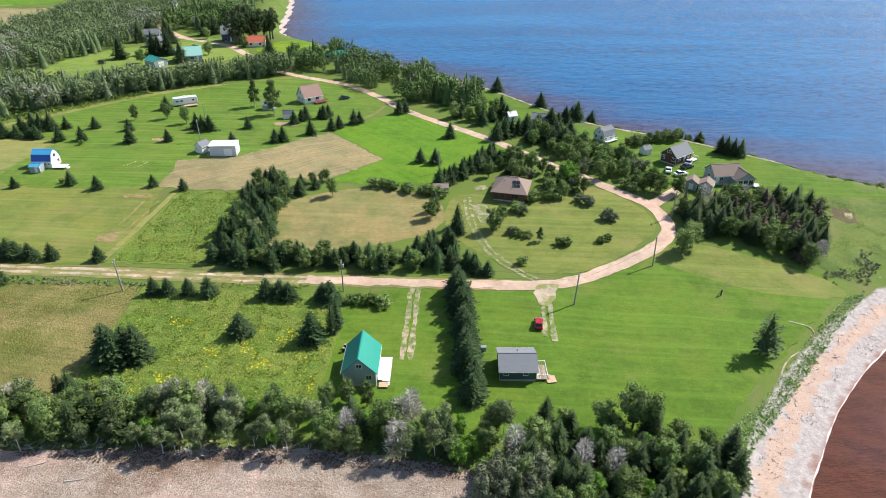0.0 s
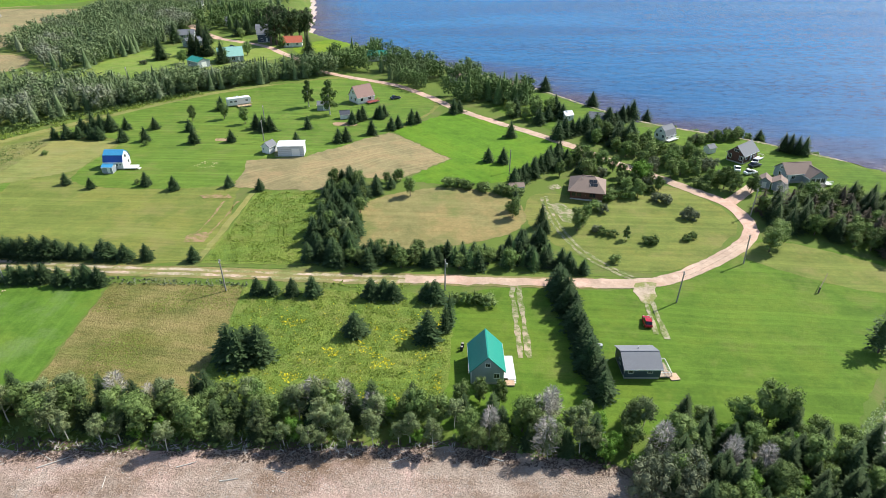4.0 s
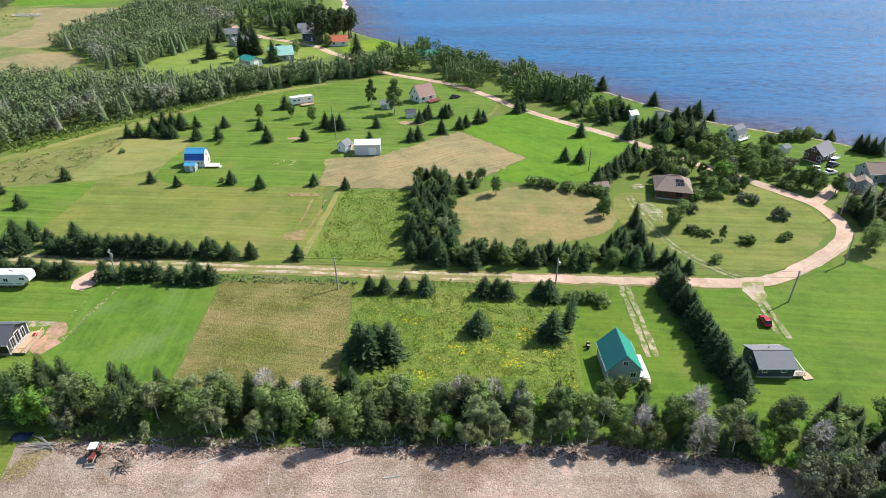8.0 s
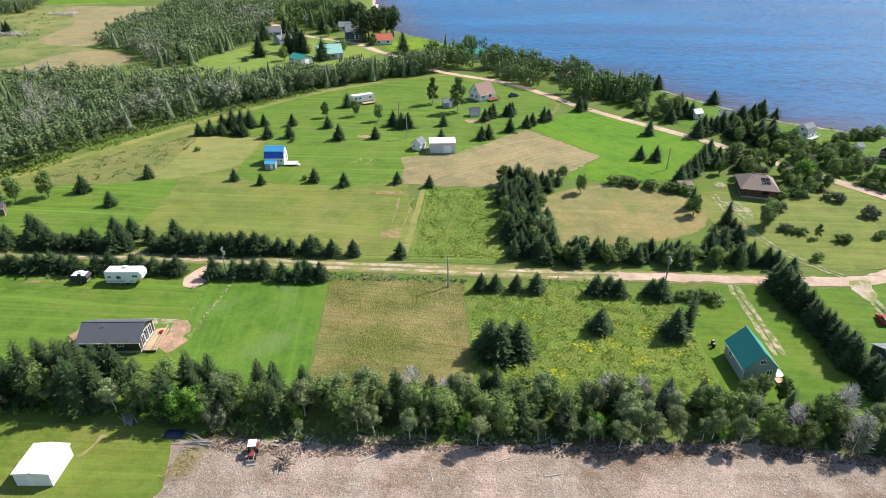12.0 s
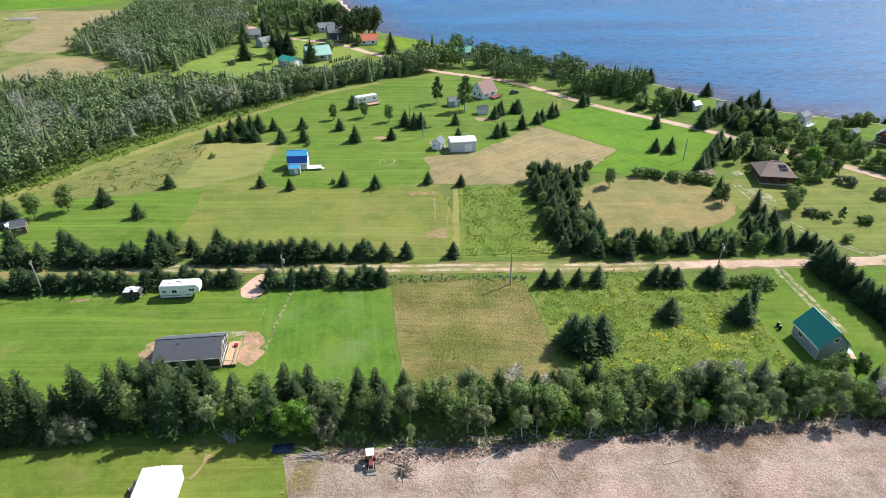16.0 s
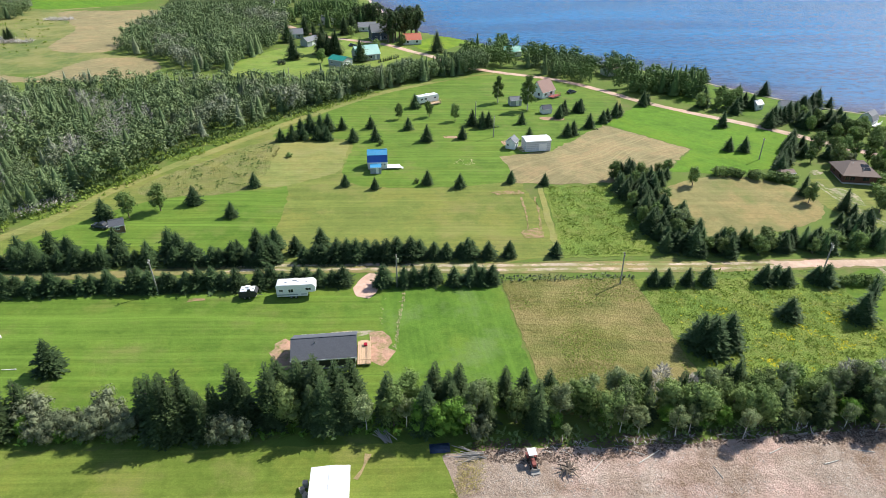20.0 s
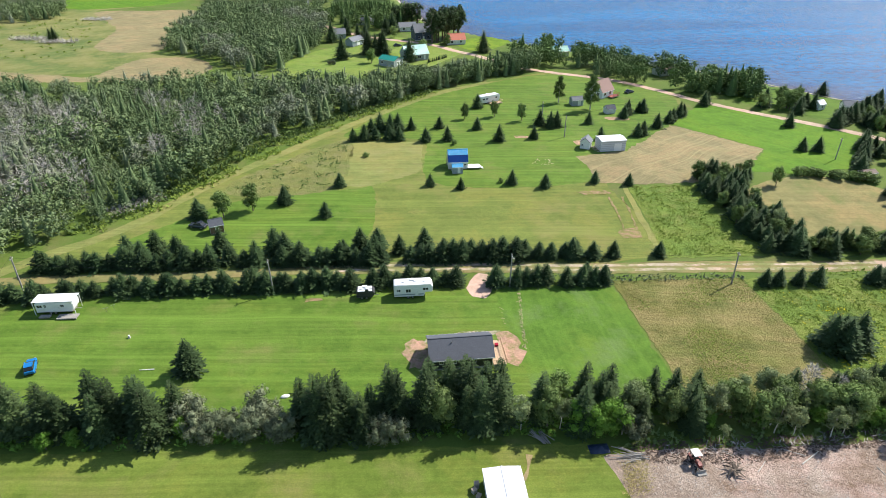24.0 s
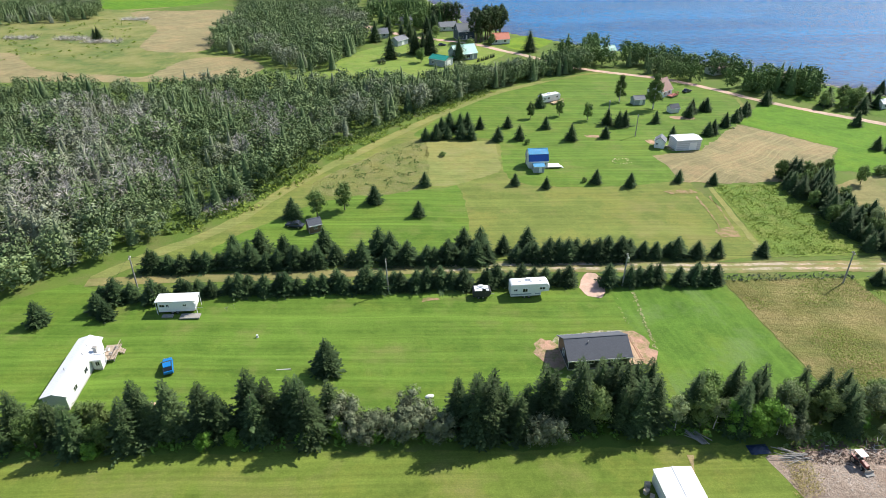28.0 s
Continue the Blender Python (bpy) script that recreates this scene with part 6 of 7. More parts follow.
for i, (dx, dy, s) in enumerate(((-0.8, 0.5, 0.5), (0.3, -0.6, 0.4), (0.9, 0.9, 0.35))):
    part("lid", boxed((-s / 2 - 0.03, s / 2 + 0.03, -s / 2 - 0.03, s / 2 + 0.03, s * 0.9, s)), GREY_WOOD, thing("storage_bin", "pale storage bin standing on the deck", "bin", -208.7 + dx * 0.8, 93.8 + dy, 20 * i, "deck bins", zat(-208.7, 93.8) + 0.6))
    part("bin_body", boxed((-s / 2, s / 2, -s / 2, s / 2, 0, s * 0.9)), WHITE, bpy.data.objects[("storage_bin", "storage_bin.001", "storage_bin.002")[i]])
car("car", "bright blue station wagon parked on the lawn", -198.2, 89.7, 109, BLUE_CAR, 4.0, 1.62, 1.5, True)
house("shed", "white metal storage shed with a white roof", -124.4, 59.5, 5.3, 4.9, 90, 2.35, 2.55, WHITE_VINYL, WHITE_TIN, (), [("W", 0.3, 0.1)], 0.15, 0.1, category="shed")
for i, (a, b, h) in enumerate(((-127.9, 61.2, 1.0), (-128.3, 60.4, 0.7), (-127.8, 59.6, 0.5))):
    part("crate_lid", boxed((-0.35, 0.35, -0.3, 0.3, h - 0.06, h)), DECK_WOOD, thing("crate", "stacked wooden crate beside the white shed", "crate", a, b, 30 * i, "crates"))
    part("crate_body", boxed((-0.32, 0.32, -0.27, 0.27, 0, h - 0.06)), GREY_WOOD, bpy.data.objects[("crate", "crate.001", "crate.002")[i]])

# ---- barns and houses beyond the road ----
# one metal roof: its upper slopes get a lighter blue as painted-in reflection
house("barn", "white gambrel barn with a blue metal roof, upper slopes coloured lighter for sun and sky reflection", -118.5, 173.1, 5.6, 4.8, 0, 2.3, 5.1, WHITE_VINYL, BLUE_TIN, [("S", 0.9, 1.4, 0.8, 0.5), ("S", 2.0, 1.4, 0.5, 0.5), ("E", 0, 3.4, 0.9, 0.9), ("E", 1.2, 1.3, 0.9, 0.9)], [("E", -0.6, 0.2)], 0.15, 0.2, True, roof_lower=BLUE_TARP, category="barn")
deck("deck", "white wooden deck beside the blue-roofed barn", -113.9, 171.7, 3.8, 2.8, 0, 0.55, WHITE, "", (1.9, -0.4, 1.4, "E"))
house("shed", "small pale shed with a light blue roof", -119, 168.7, 3.0, 2.3, 0, 1.9, 2.4, GREY_VINYL, BLUE_TIN, (), [("S", 0.4, 0.1, 0.8, 1.6)], 0.15, 0.1, category="shed")
house("barn", "white-sided storage barn with a flat white metal roof", -68.9, 184.8, 8.0, 5.0, 4, 3.4, 3.75, LINED, WHITE_TIN, (), [("E", 0.5, 0.1, 1.6, 2.4), ("S", 1.5, 0.1, 2.4, 2.4)], 0.2, 0.15, category="barn")
house("shed", "grey-roofed white garden shed", -76.3, 186.1, 3.6, 3.0, 62, 2.3, 3.5, WHITE_VINYL, GREY_SHINGLE, [("W", 0.8, 1.4, 0.5, 0.6), ("S", 0.8, 1.4, 0.6, 0.6)], [("W", -0.3, 0.1, 0.9, 1.9)], 0.2, 0.15, category="shed")
patch("pad", "grey gravel pad between shed and barn", "pad", [(-74.6, 187.4), (-72.1, 186.9), (-72.1, 181.8), (-74.5, 183.2)], GRAVEL, 0.08)
patch("bare_soil", "bare pink soil behind the shed", "soil", [(-78.9, 191.9), (-74.1, 191.9), (-75, 187.4), (-78.3, 188.3)], BARE, 0.08)
patch("bare_soil", "bare soil patch by the lane", "soil", [(-60.9, 216.4), (-52.2, 216), (-53.2, 212.8), (-59.5, 213.4)], BARE, 0.08)
patch("bare_soil", "bare soil patch by a spruce", "soil", [(-97.2, 198), (-92.4, 197.5), (-92.9, 195.3), (-96.6, 195.8)], BARE, 0.08)
trailer("travel_trailer", "white travel trailer with a wooden porch", -99.9, 236, 27, 9.0, 2.6, 3.1, WHITE, WHITE_TIN, False, [(-3, 2, 0.9, 0.6), (-1.4, 2, 0.9, 0.6), (2.8, 2, 0.8, 0.6)])
deck("deck", "new wooden deck before the trailer", -97.3, 234.0, 5.0, 2.2, 27, 0.6, NEW_WOOD, "SE")
house("house", "white house with a red-brown roof", -53.2, 244, 7.8, 6.4, 39, 2.7, 6.4, WHITE_VINYL, RED_SHINGLE, [("W", -1.4, 1.7, 0.9, 1.1), ("W", 1.4, 1.7, 0.9, 1.1), ("W", 0, 4.2, 0.9, 0.9), ("S", -2, 1.7, 1.2, 1.1), ("S", 1.6, 1.7, 1.2, 1.1)], [("S", 0, 0.4)], 0.35, 0.4)
deck("deck", "red wooden deck beside the white house", -48.6, 241.8, 5.0, 2.4, 39, 0.7, plain("red_stained_wood", (0.3, 0.07, 0.055), 0.7, spread=0.15), "SE", None)
house("shed", "grey garden shed with a shingle roof", -66.6, 232, 4.4, 3.2, 6, 2.2, 3.2, GREY_VINYL, GREY_SHINGLE, (), [("S", 0.6, 0.1, 1.2, 1.8)], 0.2, 0.1, category="shed")
house("shed", "white shed with a dark brown roof", -57.0, 221.7, 3.6, 2.6, 12, 1.8, 2.9, WHITE_VINYL, DARK_SHINGLE, (), [("S", 0.6, 0.1, 1.2, 1.6)], 0.2, 0.1, category="shed")
car("car", "dark car parked on the grass by the house", -40, 248, 30, DARK_CAR)
house("garden_shed", "small tan cabin with a dark metal roof", -179, 137.1, 3.0, 2.6, 22, 2.1, 3.1, LOG_BROWN, DARK_SHINGLE, [("S", 0, 1.4, 0.6, 0.6)], (), 0.2, 0.15, category="shed")
car("car", "dark blue car parked behind the cabin", -183.7, 139.2, 160, DARK_CAR)

# the brown bungalow: a broad hipped roof, a low garden wing and dark glass panels
bun = thing("bungalow", "red-brown bungalow with a broad hipped brown shingle roof", "house", 19.2, 158.6, -14)
BL, BW, EAVE, RIDGE = 8.8, 9.2, 2.6, 5.4
part("foundation", boxed((-BL / 2 + 0.05, BL / 2 - 0.05, -BW / 2 + 0.05, BW / 2 - 0.05, -0.5, 0.3)), CONCRETE, bun)
part("wall", boxed((-BL / 2, BL / 2, -BW / 2, BW / 2, 0.3, EAVE)), BROWN_BOARD, bun)
HX, HY, RX = BL / 2 + 0.7, BW / 2 + 0.7, 1.7
SW, SE, NE, NW = (-HX, -HY, EAVE), (HX, -HY, EAVE), (HX, HY, EAVE), (-HX, HY, EAVE)
RW, RE = (-RX, 0, RIDGE), (RX, 0, RIDGE)
for outline in ([SW, SE, RE, RW], [NE, NW, RW, RE], [SE, NE, RE], [NW, SW, RW]):
    part("roof_slope", slab(bmesh.new(), outline, 0.14), BROWN_SHINGLE, bun)
part("ridge_cap", boxed((-RX, RX, -0.14, 0.14, RIDGE - 0.02, RIDGE + 0.07)), BROWN_SHINGLE, bun)
for b_ in ((-HX, HX, -HY - 0.03, -HY, EAVE - 0.22, EAVE - 0.02), (-HX, HX, HY, HY + 0.03, EAVE - 0.22, EAVE - 0.02), (-HX - 0.03, -HX, -HY, HY, EAVE - 0.22, EAVE - 0.02), (HX, HX + 0.03, -HY, HY, EAVE - 0.22, EAVE - 0.02)):
    part("fascia", boxed(b_), BROWN_BOARD, bun)
for face, u, w in (("S", -3.4, 0.9), ("S", -2.0, 1.2), ("S", 1.6, 1.6), ("W", -2.5, 1.4), ("W", 2.0, 1.2), ("E", 0.5, 1.4)):
    window_on(bun, face, BL, BW, u, 1.55, w, 1.1, BROWN_BOARD)
door_on(bun, "S", BL, BW, -0.6, 0.3, mat=BROWN_BOARD)
TILT_S = math.degrees(math.atan2(RIDGE - EAVE, HY))
for u, v in ((0.9, -1.7), (2.0, -1.7), (1.1, -2.8), (2.2, -2.8)):
    bm = bmesh.new()
    box(bm, -0.5, 0.5, -0.5, 0.5, 0, 0.06, pose(u, v, RIDGE - (RIDGE - EAVE) * abs(v) / HY + 0.02, TILT_S))
    part("roof_panel", bm, GLASS, bun, "dark glass roof panel")
for u, v in ((-1.6, -1.2), (0.8, -3.2)):
    zr = RIDGE - (RIDGE - EAVE) * abs(v) / HY
    vs, fs = tube([(u, v, zr - 0.1), (u, v, zr + 0.5)], [0.09, 0.09], 8)
    new("roof_vent", mesh_from("roof_vent", vs, fs + [tuple(range(8, 16))], [STEEL])).parent = bun
house("shed", "small dark wooden shed by the spruce row", -0.7, 159.8, 4.2, 2.6, 8, 1.9, 2.5, GREY_WOOD, BROWN_SHINGLE, (), [("S", 0, 0.1, 1.0, 1.7)], 0.2, 0.1, category="shed")
patch("patio", "pale gravel patio beside the bungalow", "patio", [(10.4, 160.6), (13, 162.6), (11.6, 164.6), (8.8, 163)], GRAVEL, 0.08)
patch("yard", "worn gravel yard before the bungalow", "yard", [(7.6, 152.4), (11.6, 151.6), (13.4, 147), (12.2, 141.4), (9.6, 142.6), (8.2, 148)], TRACK, 0.07, 0.8)

# shore cottages
house("cottage", "pale blue gambrel cottage with a grey roof", 55.2, 202.4, 5.4, 4.6, 34, 2.0, 4.7, WHITE_VINYL, GREY_SHINGLE, [("W", -1.2, 1.6, 0.8, 1.0), ("W", 1.2, 1.6, 0.8, 1.0), ("W", 0, 3.3, 0.8, 0.7), ("S", -1.8, 1.4, 0.9, 0.8), ("S", 0.6, 1.4, 0.9, 0.8)], [("S", 1.9, 0.3)], 0.2, 0.4, True)
deck("deck", "white deck along the gambrel cottage", 57.0, 199.9, 5.2, 1.4, 34, 0.6, WHITE, "S")
house("house", "dark red house with a grey shingle roof", 73.4, 183.1, 8.4, 5.4, 38, 2.8, 5.2, BROWN_BOARD, GREY_SHINGLE, [("W", -1.8, 1.8, 0.9, 1.2), ("W", 1.8, 1.8, 0.9, 1.2), ("W", 0, 3.9, 1.4, 0.7), ("S", -2.4, 1.8, 1.0, 1.1), ("S", 2.4, 1.8, 1.0, 1.1)], [("S", 0.4, 0.4)], 0.4, 0.4)
deck("porch", "white porch steps of the dark red house", 78.9, 182.9, 2.4, 1.8, 38, 0.5, WHITE, "E")
house("house", "grey house with a brown shingle roof", 82.3, 168.3, 8.4, 6.0, 6, 2.8, 5.0, GREY_VINYL, BROWN_SHINGLE, [("W", 0, 1.7, 1.1, 1.6), ("S", -2, 1.7, 1.0, 1.0), ("W", 0, 3.8, 0.9, 0.7)], [("S", -3.2, 0.4)], 0.35, 0.4)
house("sunroom", "glazed front wing of the grey house", 86.4, 166, 6.0, 5.4, -82, 2.6, 4.5, GREY_VINYL, BROWN_SHINGLE, [("E", -1.6, 1.5, 1.3, 1.6), ("E", 0, 1.5, 1.3, 1.6), ("E", 1.6, 1.5, 1.3, 1.6), ("N", 0, 1.5, 1.3, 1.3)], (), 0.4, 0.4, category="house")
deck("steps", "white stairs at the glazed wing", 90.4, 164, 1.8, 2.2, 6, 0.6, WHITE, "S")
house("shed", "grey shed with a brown hip roof", 75.2, 162.0, 4.2, 3.6, 62, 2.2, 3.3, GREY_VINYL, BROWN_SHINGLE, [("W", 0, 1.3, 0.7, 0.7)], (), 0.25, 0.1, category="shed", group="shore sheds")
house("shed", "grey shed with a brown gable roof", 71.7, 163.6, 3.8, 3.2, 62, 2.1, 3.2, GREY_VINYL, BROWN_SHINGLE, (), [("W", 0, 0.1, 1.2, 1.8)], 0.25, 0.1, category="shed", group="shore sheds")
house("shed", "white shed with a grey roof", 25.4, 223.2, 3.4, 3.0, 20, 2.2, 3.4, WHITE_VINYL, WHITE_TIN, [("S", 0, 1.3, 0.7, 0.8)], (), 0.2, 0.1, category="shed")
house("cottage", "low white cottage with a grey roof", 36, 219.8, 6.6, 4.6, -18, 2.4, 3.8, WHITE_VINYL, GREY_SHINGLE, [("S", -1.6, 1.4, 1.0, 0.9), ("S", 1.4, 1.4, 1.0, 0.9)], [("S", 0, 0.2)], 0.3, 0.2)
house("shed", "small grey shed by the shore trees", 65.5, 189, 3.0, 2.4, 24, 1.9, 2.7, WHITE_VINYL, GREY_SHINGLE, (), [("S", 0.2, 0.1, 0.9, 1.6)], 0.2, 0.1, category="shed")
car("car", "dark car parked before the red house", 74.9, 176.9, 25, DARK_CAR, group="parked cars")
car("car", "grey car parked near the porch", 76.6, 180.2, 60, SILVER_CAR, group="parked cars")
car("car", "white car parked on the grass", 71.2, 171.5, 20, WHITE, group="parked cars")
car("car", "white car parked beside a bush", 68.4, 174.3, 70, WHITE, group="parked cars")
house("cottage", "low brown-roofed cottage behind shore trees", 10.3, 263.4, 8, 5.4, 24, 2.6, 4.2, LOG_BROWN, BROWN_SHINGLE, [("S", -2, 1.5, 1.1, 1), ("S", 2, 1.5, 1.1, 1)], [("S", 0, 0.2)], 0.4, 0.2)
house("cottage", "low brown-roofed cottage by the lane", -13, 278.6, 8.6, 5.4, 22, 2.6, 4.2, WHITE_VINYL, BROWN_SHINGLE, [("S", -2, 1.5, 1.1, 1), ("S", 2, 1.5, 1.1, 1)], [("S", 0, 0.2)], 0.4, 0.2)
house("cottage", "white cottage with a pale teal roof among trees", -53, 316, 10, 6, 10, 2.6, 4.6, WHITE_VINYL, TEAL_TIN, [("S", -2, 1.5, 1.1, 1), ("S", 2, 1.5, 1.1, 1)], [("S", 0, 0.2)], 0.4, 0.2)

# the far village
house("garage", "grey garage with a teal metal roof", -136.2, 298.2, 9.0, 6.4, -39, 3.0, 4.3, GREY_VINYL, TEAL_TIN, [("S", -2.4, 1.6, 1, 1)], [("E", 0, 0.2, 2.6, 2.4)], 0.3, 0.2, category="garage")
house("house", "grey-sided house with a pale green metal roof", -124.6, 310.5, 11.5, 8.0, 20, 3.0, 6.4, GREY_VINYL, plain("pale_green_metal", (0.3, 0.55, 0.47), 0.35, 0, 0.04, 1, ("X", 0.4, 0.25)), [("S", -3, 1.6, 1.2, 1.1), ("S", 1, 1.6, 1.6, 1.3), ("E", 0, 1.7, 1.4, 1.2)], [("S", 3.6, 0.3)], 0.4, 0.4)
house("house", "white house with an orange-red roof", -101.2, 345.5, 9.8, 6.4, 8, 2.6, 5.2, WHITE_VINYL, ORANGE_TIN, [("S", -2.5, 1.6, 1.1, 1.1), ("S", 2.5, 1.6, 1.1, 1.1), ("W", 0, 1.6, 1.1, 1.1)], [("S", 0, 0.3)], 0.4, 0.4)
house("house", "navy two-storey house with a grey roof", -118.5, 358.5, 9.5, 8, 14, 4.6, 8.0, NAVY_VINYL, GREY_SHINGLE, [("S", -2.5, 1.6, 1.1, 1.1), ("S", 2.5, 1.6, 1.1, 1.1), ("S", 0, 3.8, 1.4, 1.0), ("W", 0, 5.4, 1.1, 1.1)], [("S", 0, 0.3)], 0.4, 0.4)
house("house", "white bungalow with a grey roof", -125.5, 383.5, 10, 6.6, 8, 2.6, 4.6, WHITE_VINYL, GREY_SHINGLE, [("S", -2.5, 1.6, 1.1, 1.1), ("S", 2.5, 1.6, 1.1, 1.1)], [("S", 0, 0.3)], 0.4, 0.3, group="village bungalows")
house("house", "white cottage with a grey roof", -150.5, 405.5, 10.5, 6.8, 4, 2.6, 5.0, WHITE_VINYL, GREY_SHINGLE, [("S", -2.5, 1.6, 1.1, 1.1), ("S", 2.5, 1.6, 1.1, 1.1)], [("S", 0, 0.3)], 0.4, 0.3, group="village bungalows")
house("house", "grey cottage with a grey roof among spruces", -164.6, 363.5, 8.5, 6, 8, 2.6, 4.8, GREY_VINYL, GREY_SHINGLE, [("S", -2, 1.6, 1.1, 1.1), ("S", 2, 1.6, 1.1, 1.1)], [("S", 0, 0.3)], 0.4, 0.3, group="village bungalows")
house("garage", "grey metal-roofed outbuilding on the village lawn", -154.5, 343.5, 9, 5, 52, 2.8, 4.4, GREY_VINYL, GREY_SHINGLE, (), [("S", 0, 0.2, 2.4, 2.2)], 0.3, 0.2, category="garage")
house("house", "white house beside the lane in the woods", -196.4, 471.9, 10, 6, 10, 2.6, 4.6, WHITE_VINYL, GREY_SHINGLE, [("S", -2, 1.6, 1.1, 1.1)], (), 0.4, 0.3)
row("cedar_tree", (-118.5, 302.4), (-109, 312.4), 1.5, 2.2, "clipped cedar hedge", 0.1, 1.6, 0, 0.05)
car("car", "dark car parked on the village lawn", -132.2, 339.4, 20, DARK_CAR)
each("willow_bush", [(-164.6, 301.4), (-162.7, 300.5)], 2.2, "lawn bush")

# ---- utility poles and wires ----
POLES = [(-211, 113.8), (-162, 110.3), (-114.4, 110.1), (-67.5, 108.6), (-21.3, 110.2), (27.6, 106.9), (49, 123.3), (60.8, 146.7)]
tops = []


def utility_pole(x, y, h, transformer=False, tilt=(0, 0)):
    root = thing("utility_pole", "weathered grey wooden utility pole", "pole", x, y, 0, "utility poles")
    vs, fs = tube([(0, 0, -0.5), (0, 0, h * 0.5), (0, 0, h)], [0.17, 0.15, 0.12], 8)
    new("shaft", mesh_from("shaft", vs, fs + [tuple(range(16, 24))], [GREY_WOOD], False)).parent = root
    part("crossarm", boxed((-0.06, 0.06, -0.55, 0.55, h - 0.55, h - 0.43)), GREY_WOOD, root)
    for s in (-0.45, 0.45):
        vs, fs = tube([(0, s, h - 0.43), (0, s, h - 0.2)], [0.06, 0.04], 6)
        new("insulator", mesh_from("insulator", vs, fs, [WHITE])).parent = root
    if transformer:
        vs, fs = tube([(0.32, 0, h - 1.9), (0.32, 0, h - 1.85), (0.32, 0, h - 1.0), (0.32, 0, h - 0.92)], [0.05, 0.22, 0.22, 0.05], 10)
        new("transformer", mesh_from("transformer", vs, fs, [STEEL])).parent = root
    root.rotation_euler = (radians(tilt[0]), radians(tilt[1]), 0)
    return Vector((x, y, zat(x, y) + h))


for i, (x, y) in enumerate(POLES):
    tops.append(utility_pole(x, y, 7.7, i in (2, 4), (0, (1.2, -1.5, 0.8, -1, 0.5, 2, -2, 1)[i])))


def wire(a, b, sag=0.5, r=0.018):
    """A hanging wire."""
    path = [(Vector(a).lerp(Vector(b), t) - Vector((0, 0, 4 * sag * t * (1 - t)))) for t in np.linspace(0, 1, 12)]
    vs, fs = [], []
    for p in path:
        for k in range(3):
            an = 2.094 * k
            vs.append((p.x + r * math.cos(an) * 0.6, p.y + r * math.cos(an), p.z + r * math.sin(an)))
    for i in range(11):
        for k in range(3):
            fs.append((i * 3 + k, i * 3 + (k + 1) % 3, i * 3 + 3 + (k + 1) % 3, i * 3 + 3 + k))
    return tagged(new("power_line", mesh_from("power_line", vs, fs, [RUBBER])), "thin black overhead power line", "wire", "power lines")


for a, b in zip(tops, tops[1:]):
    wire(a - Vector((0, 0, 0.2)), b - Vector((0, 0, 0.2)))
    wire(a - Vector((0, 0, 1.6)), b - Vector((0, 0, 1.6)), 0.7, 0.022)
wire(tops[5], (13.2, 88.6, zat(13, 88) + 3.9), 0.4)
wire(tops[0], (-204.4, 106.0, zat(-204, 106) + 3.2), 0.3)
wire(tops[0], (-216, 104, zat(-216, 104) + 0.2), 0.0)
far_top = utility_pole(-80.6, 195.9, 7.2)
utility_pole(-84.3, 213, 7.0)
wire(far_top, (-47.5, 217.3, zat(-47.5, 217.3) + 6.5), 0.6)
utility_pole(-155.4, 265.9, 7)
utility_pole(-1.1, 173.3, 7)
utility_pole(-121.4, 174.4, 3.2)

# a stub post with a long pole leaning out over the lawn
stub = thing("post", "dark stub post with a leaning pole in the lawn", "post", 60.3, 111.3)
part("stub", boxed((-0.12, 0.12, -0.12, 0.12, -0.4, 1.5)), BARK, stub)
vs, fs = tube([(0, 0, 1.4), (2.6, 3.0, 1.7), (4.4, 5.2, 1.9)], [0.09, 0.08, 0.05], 6)
new("leaning_pole", mesh_from("leaning_pole", vs, fs, [BARK])).parent = stub

# ---- tractor on the clearing ----
tr = thing("tractor", "red compact tractor with a white canopy and loader bucket", "tractor", -96.3, 63.0, -86)
part("hood", boxed((0.1, 1.45, -0.33, 0.33, 0.75, 1.3)), TRACTOR_RED, tr)
part("chassis", boxed((-1.2, 1.4, -0.28, 0.28, 0.45, 0.75)), RUBBER, tr)
part("seat", boxed((-0.85, -0.4, -0.25, 0.25, 0.9, 1.0), (-0.92, -0.82, -0.25, 0.25, 0.95, 1.45)), RUBBER, tr)
part("canopy", boxed((-1.25, 0.35, -0.7, 0.7, 2.25, 2.34)), WHITE, tr)
for sx in (-1.1, 0.2):
    for sy in (-0.6, 0.6):
        part("canopy_post", boxed((sx - 0.03, sx + 0.03, sy - 0.03, sy + 0.03, 0.75, 2.25)), RUBBER, tr)
for sy in (-1, 1):
    wheel(tr, -0.75, sy * 0.68, 0.62, 0.36)
    wheel(tr, 1.05, sy * 0.58, 0.38, 0.24)
    part("fender", boxed((-1.4, -0.1, sy * 0.68 - 0.2, sy * 0.68 + 0.2, 1.24, 1.3)), TRACTOR_RED, tr)
    part("loader_arm", boxed((0.3, 2.0, sy * 0.42 - 0.05, sy * 0.42 + 0.05, 0.7, 0.84)), GREY_WOOD, tr)
bk = part("bucket", extrude_profile([(1.9, 0.2), (2.5, 0.12), (2.5, 0.18), (2.02, 0.3), (1.98, 0.75), (1.9, 0.75)], -0.8, 0.8), GREY_WOOD, tr)
bk.rotation_euler = (0, 0, radians(-90))
tr.scale = (0.85, 0.85, 0.85)

# ---- logs, brush and clutter ----


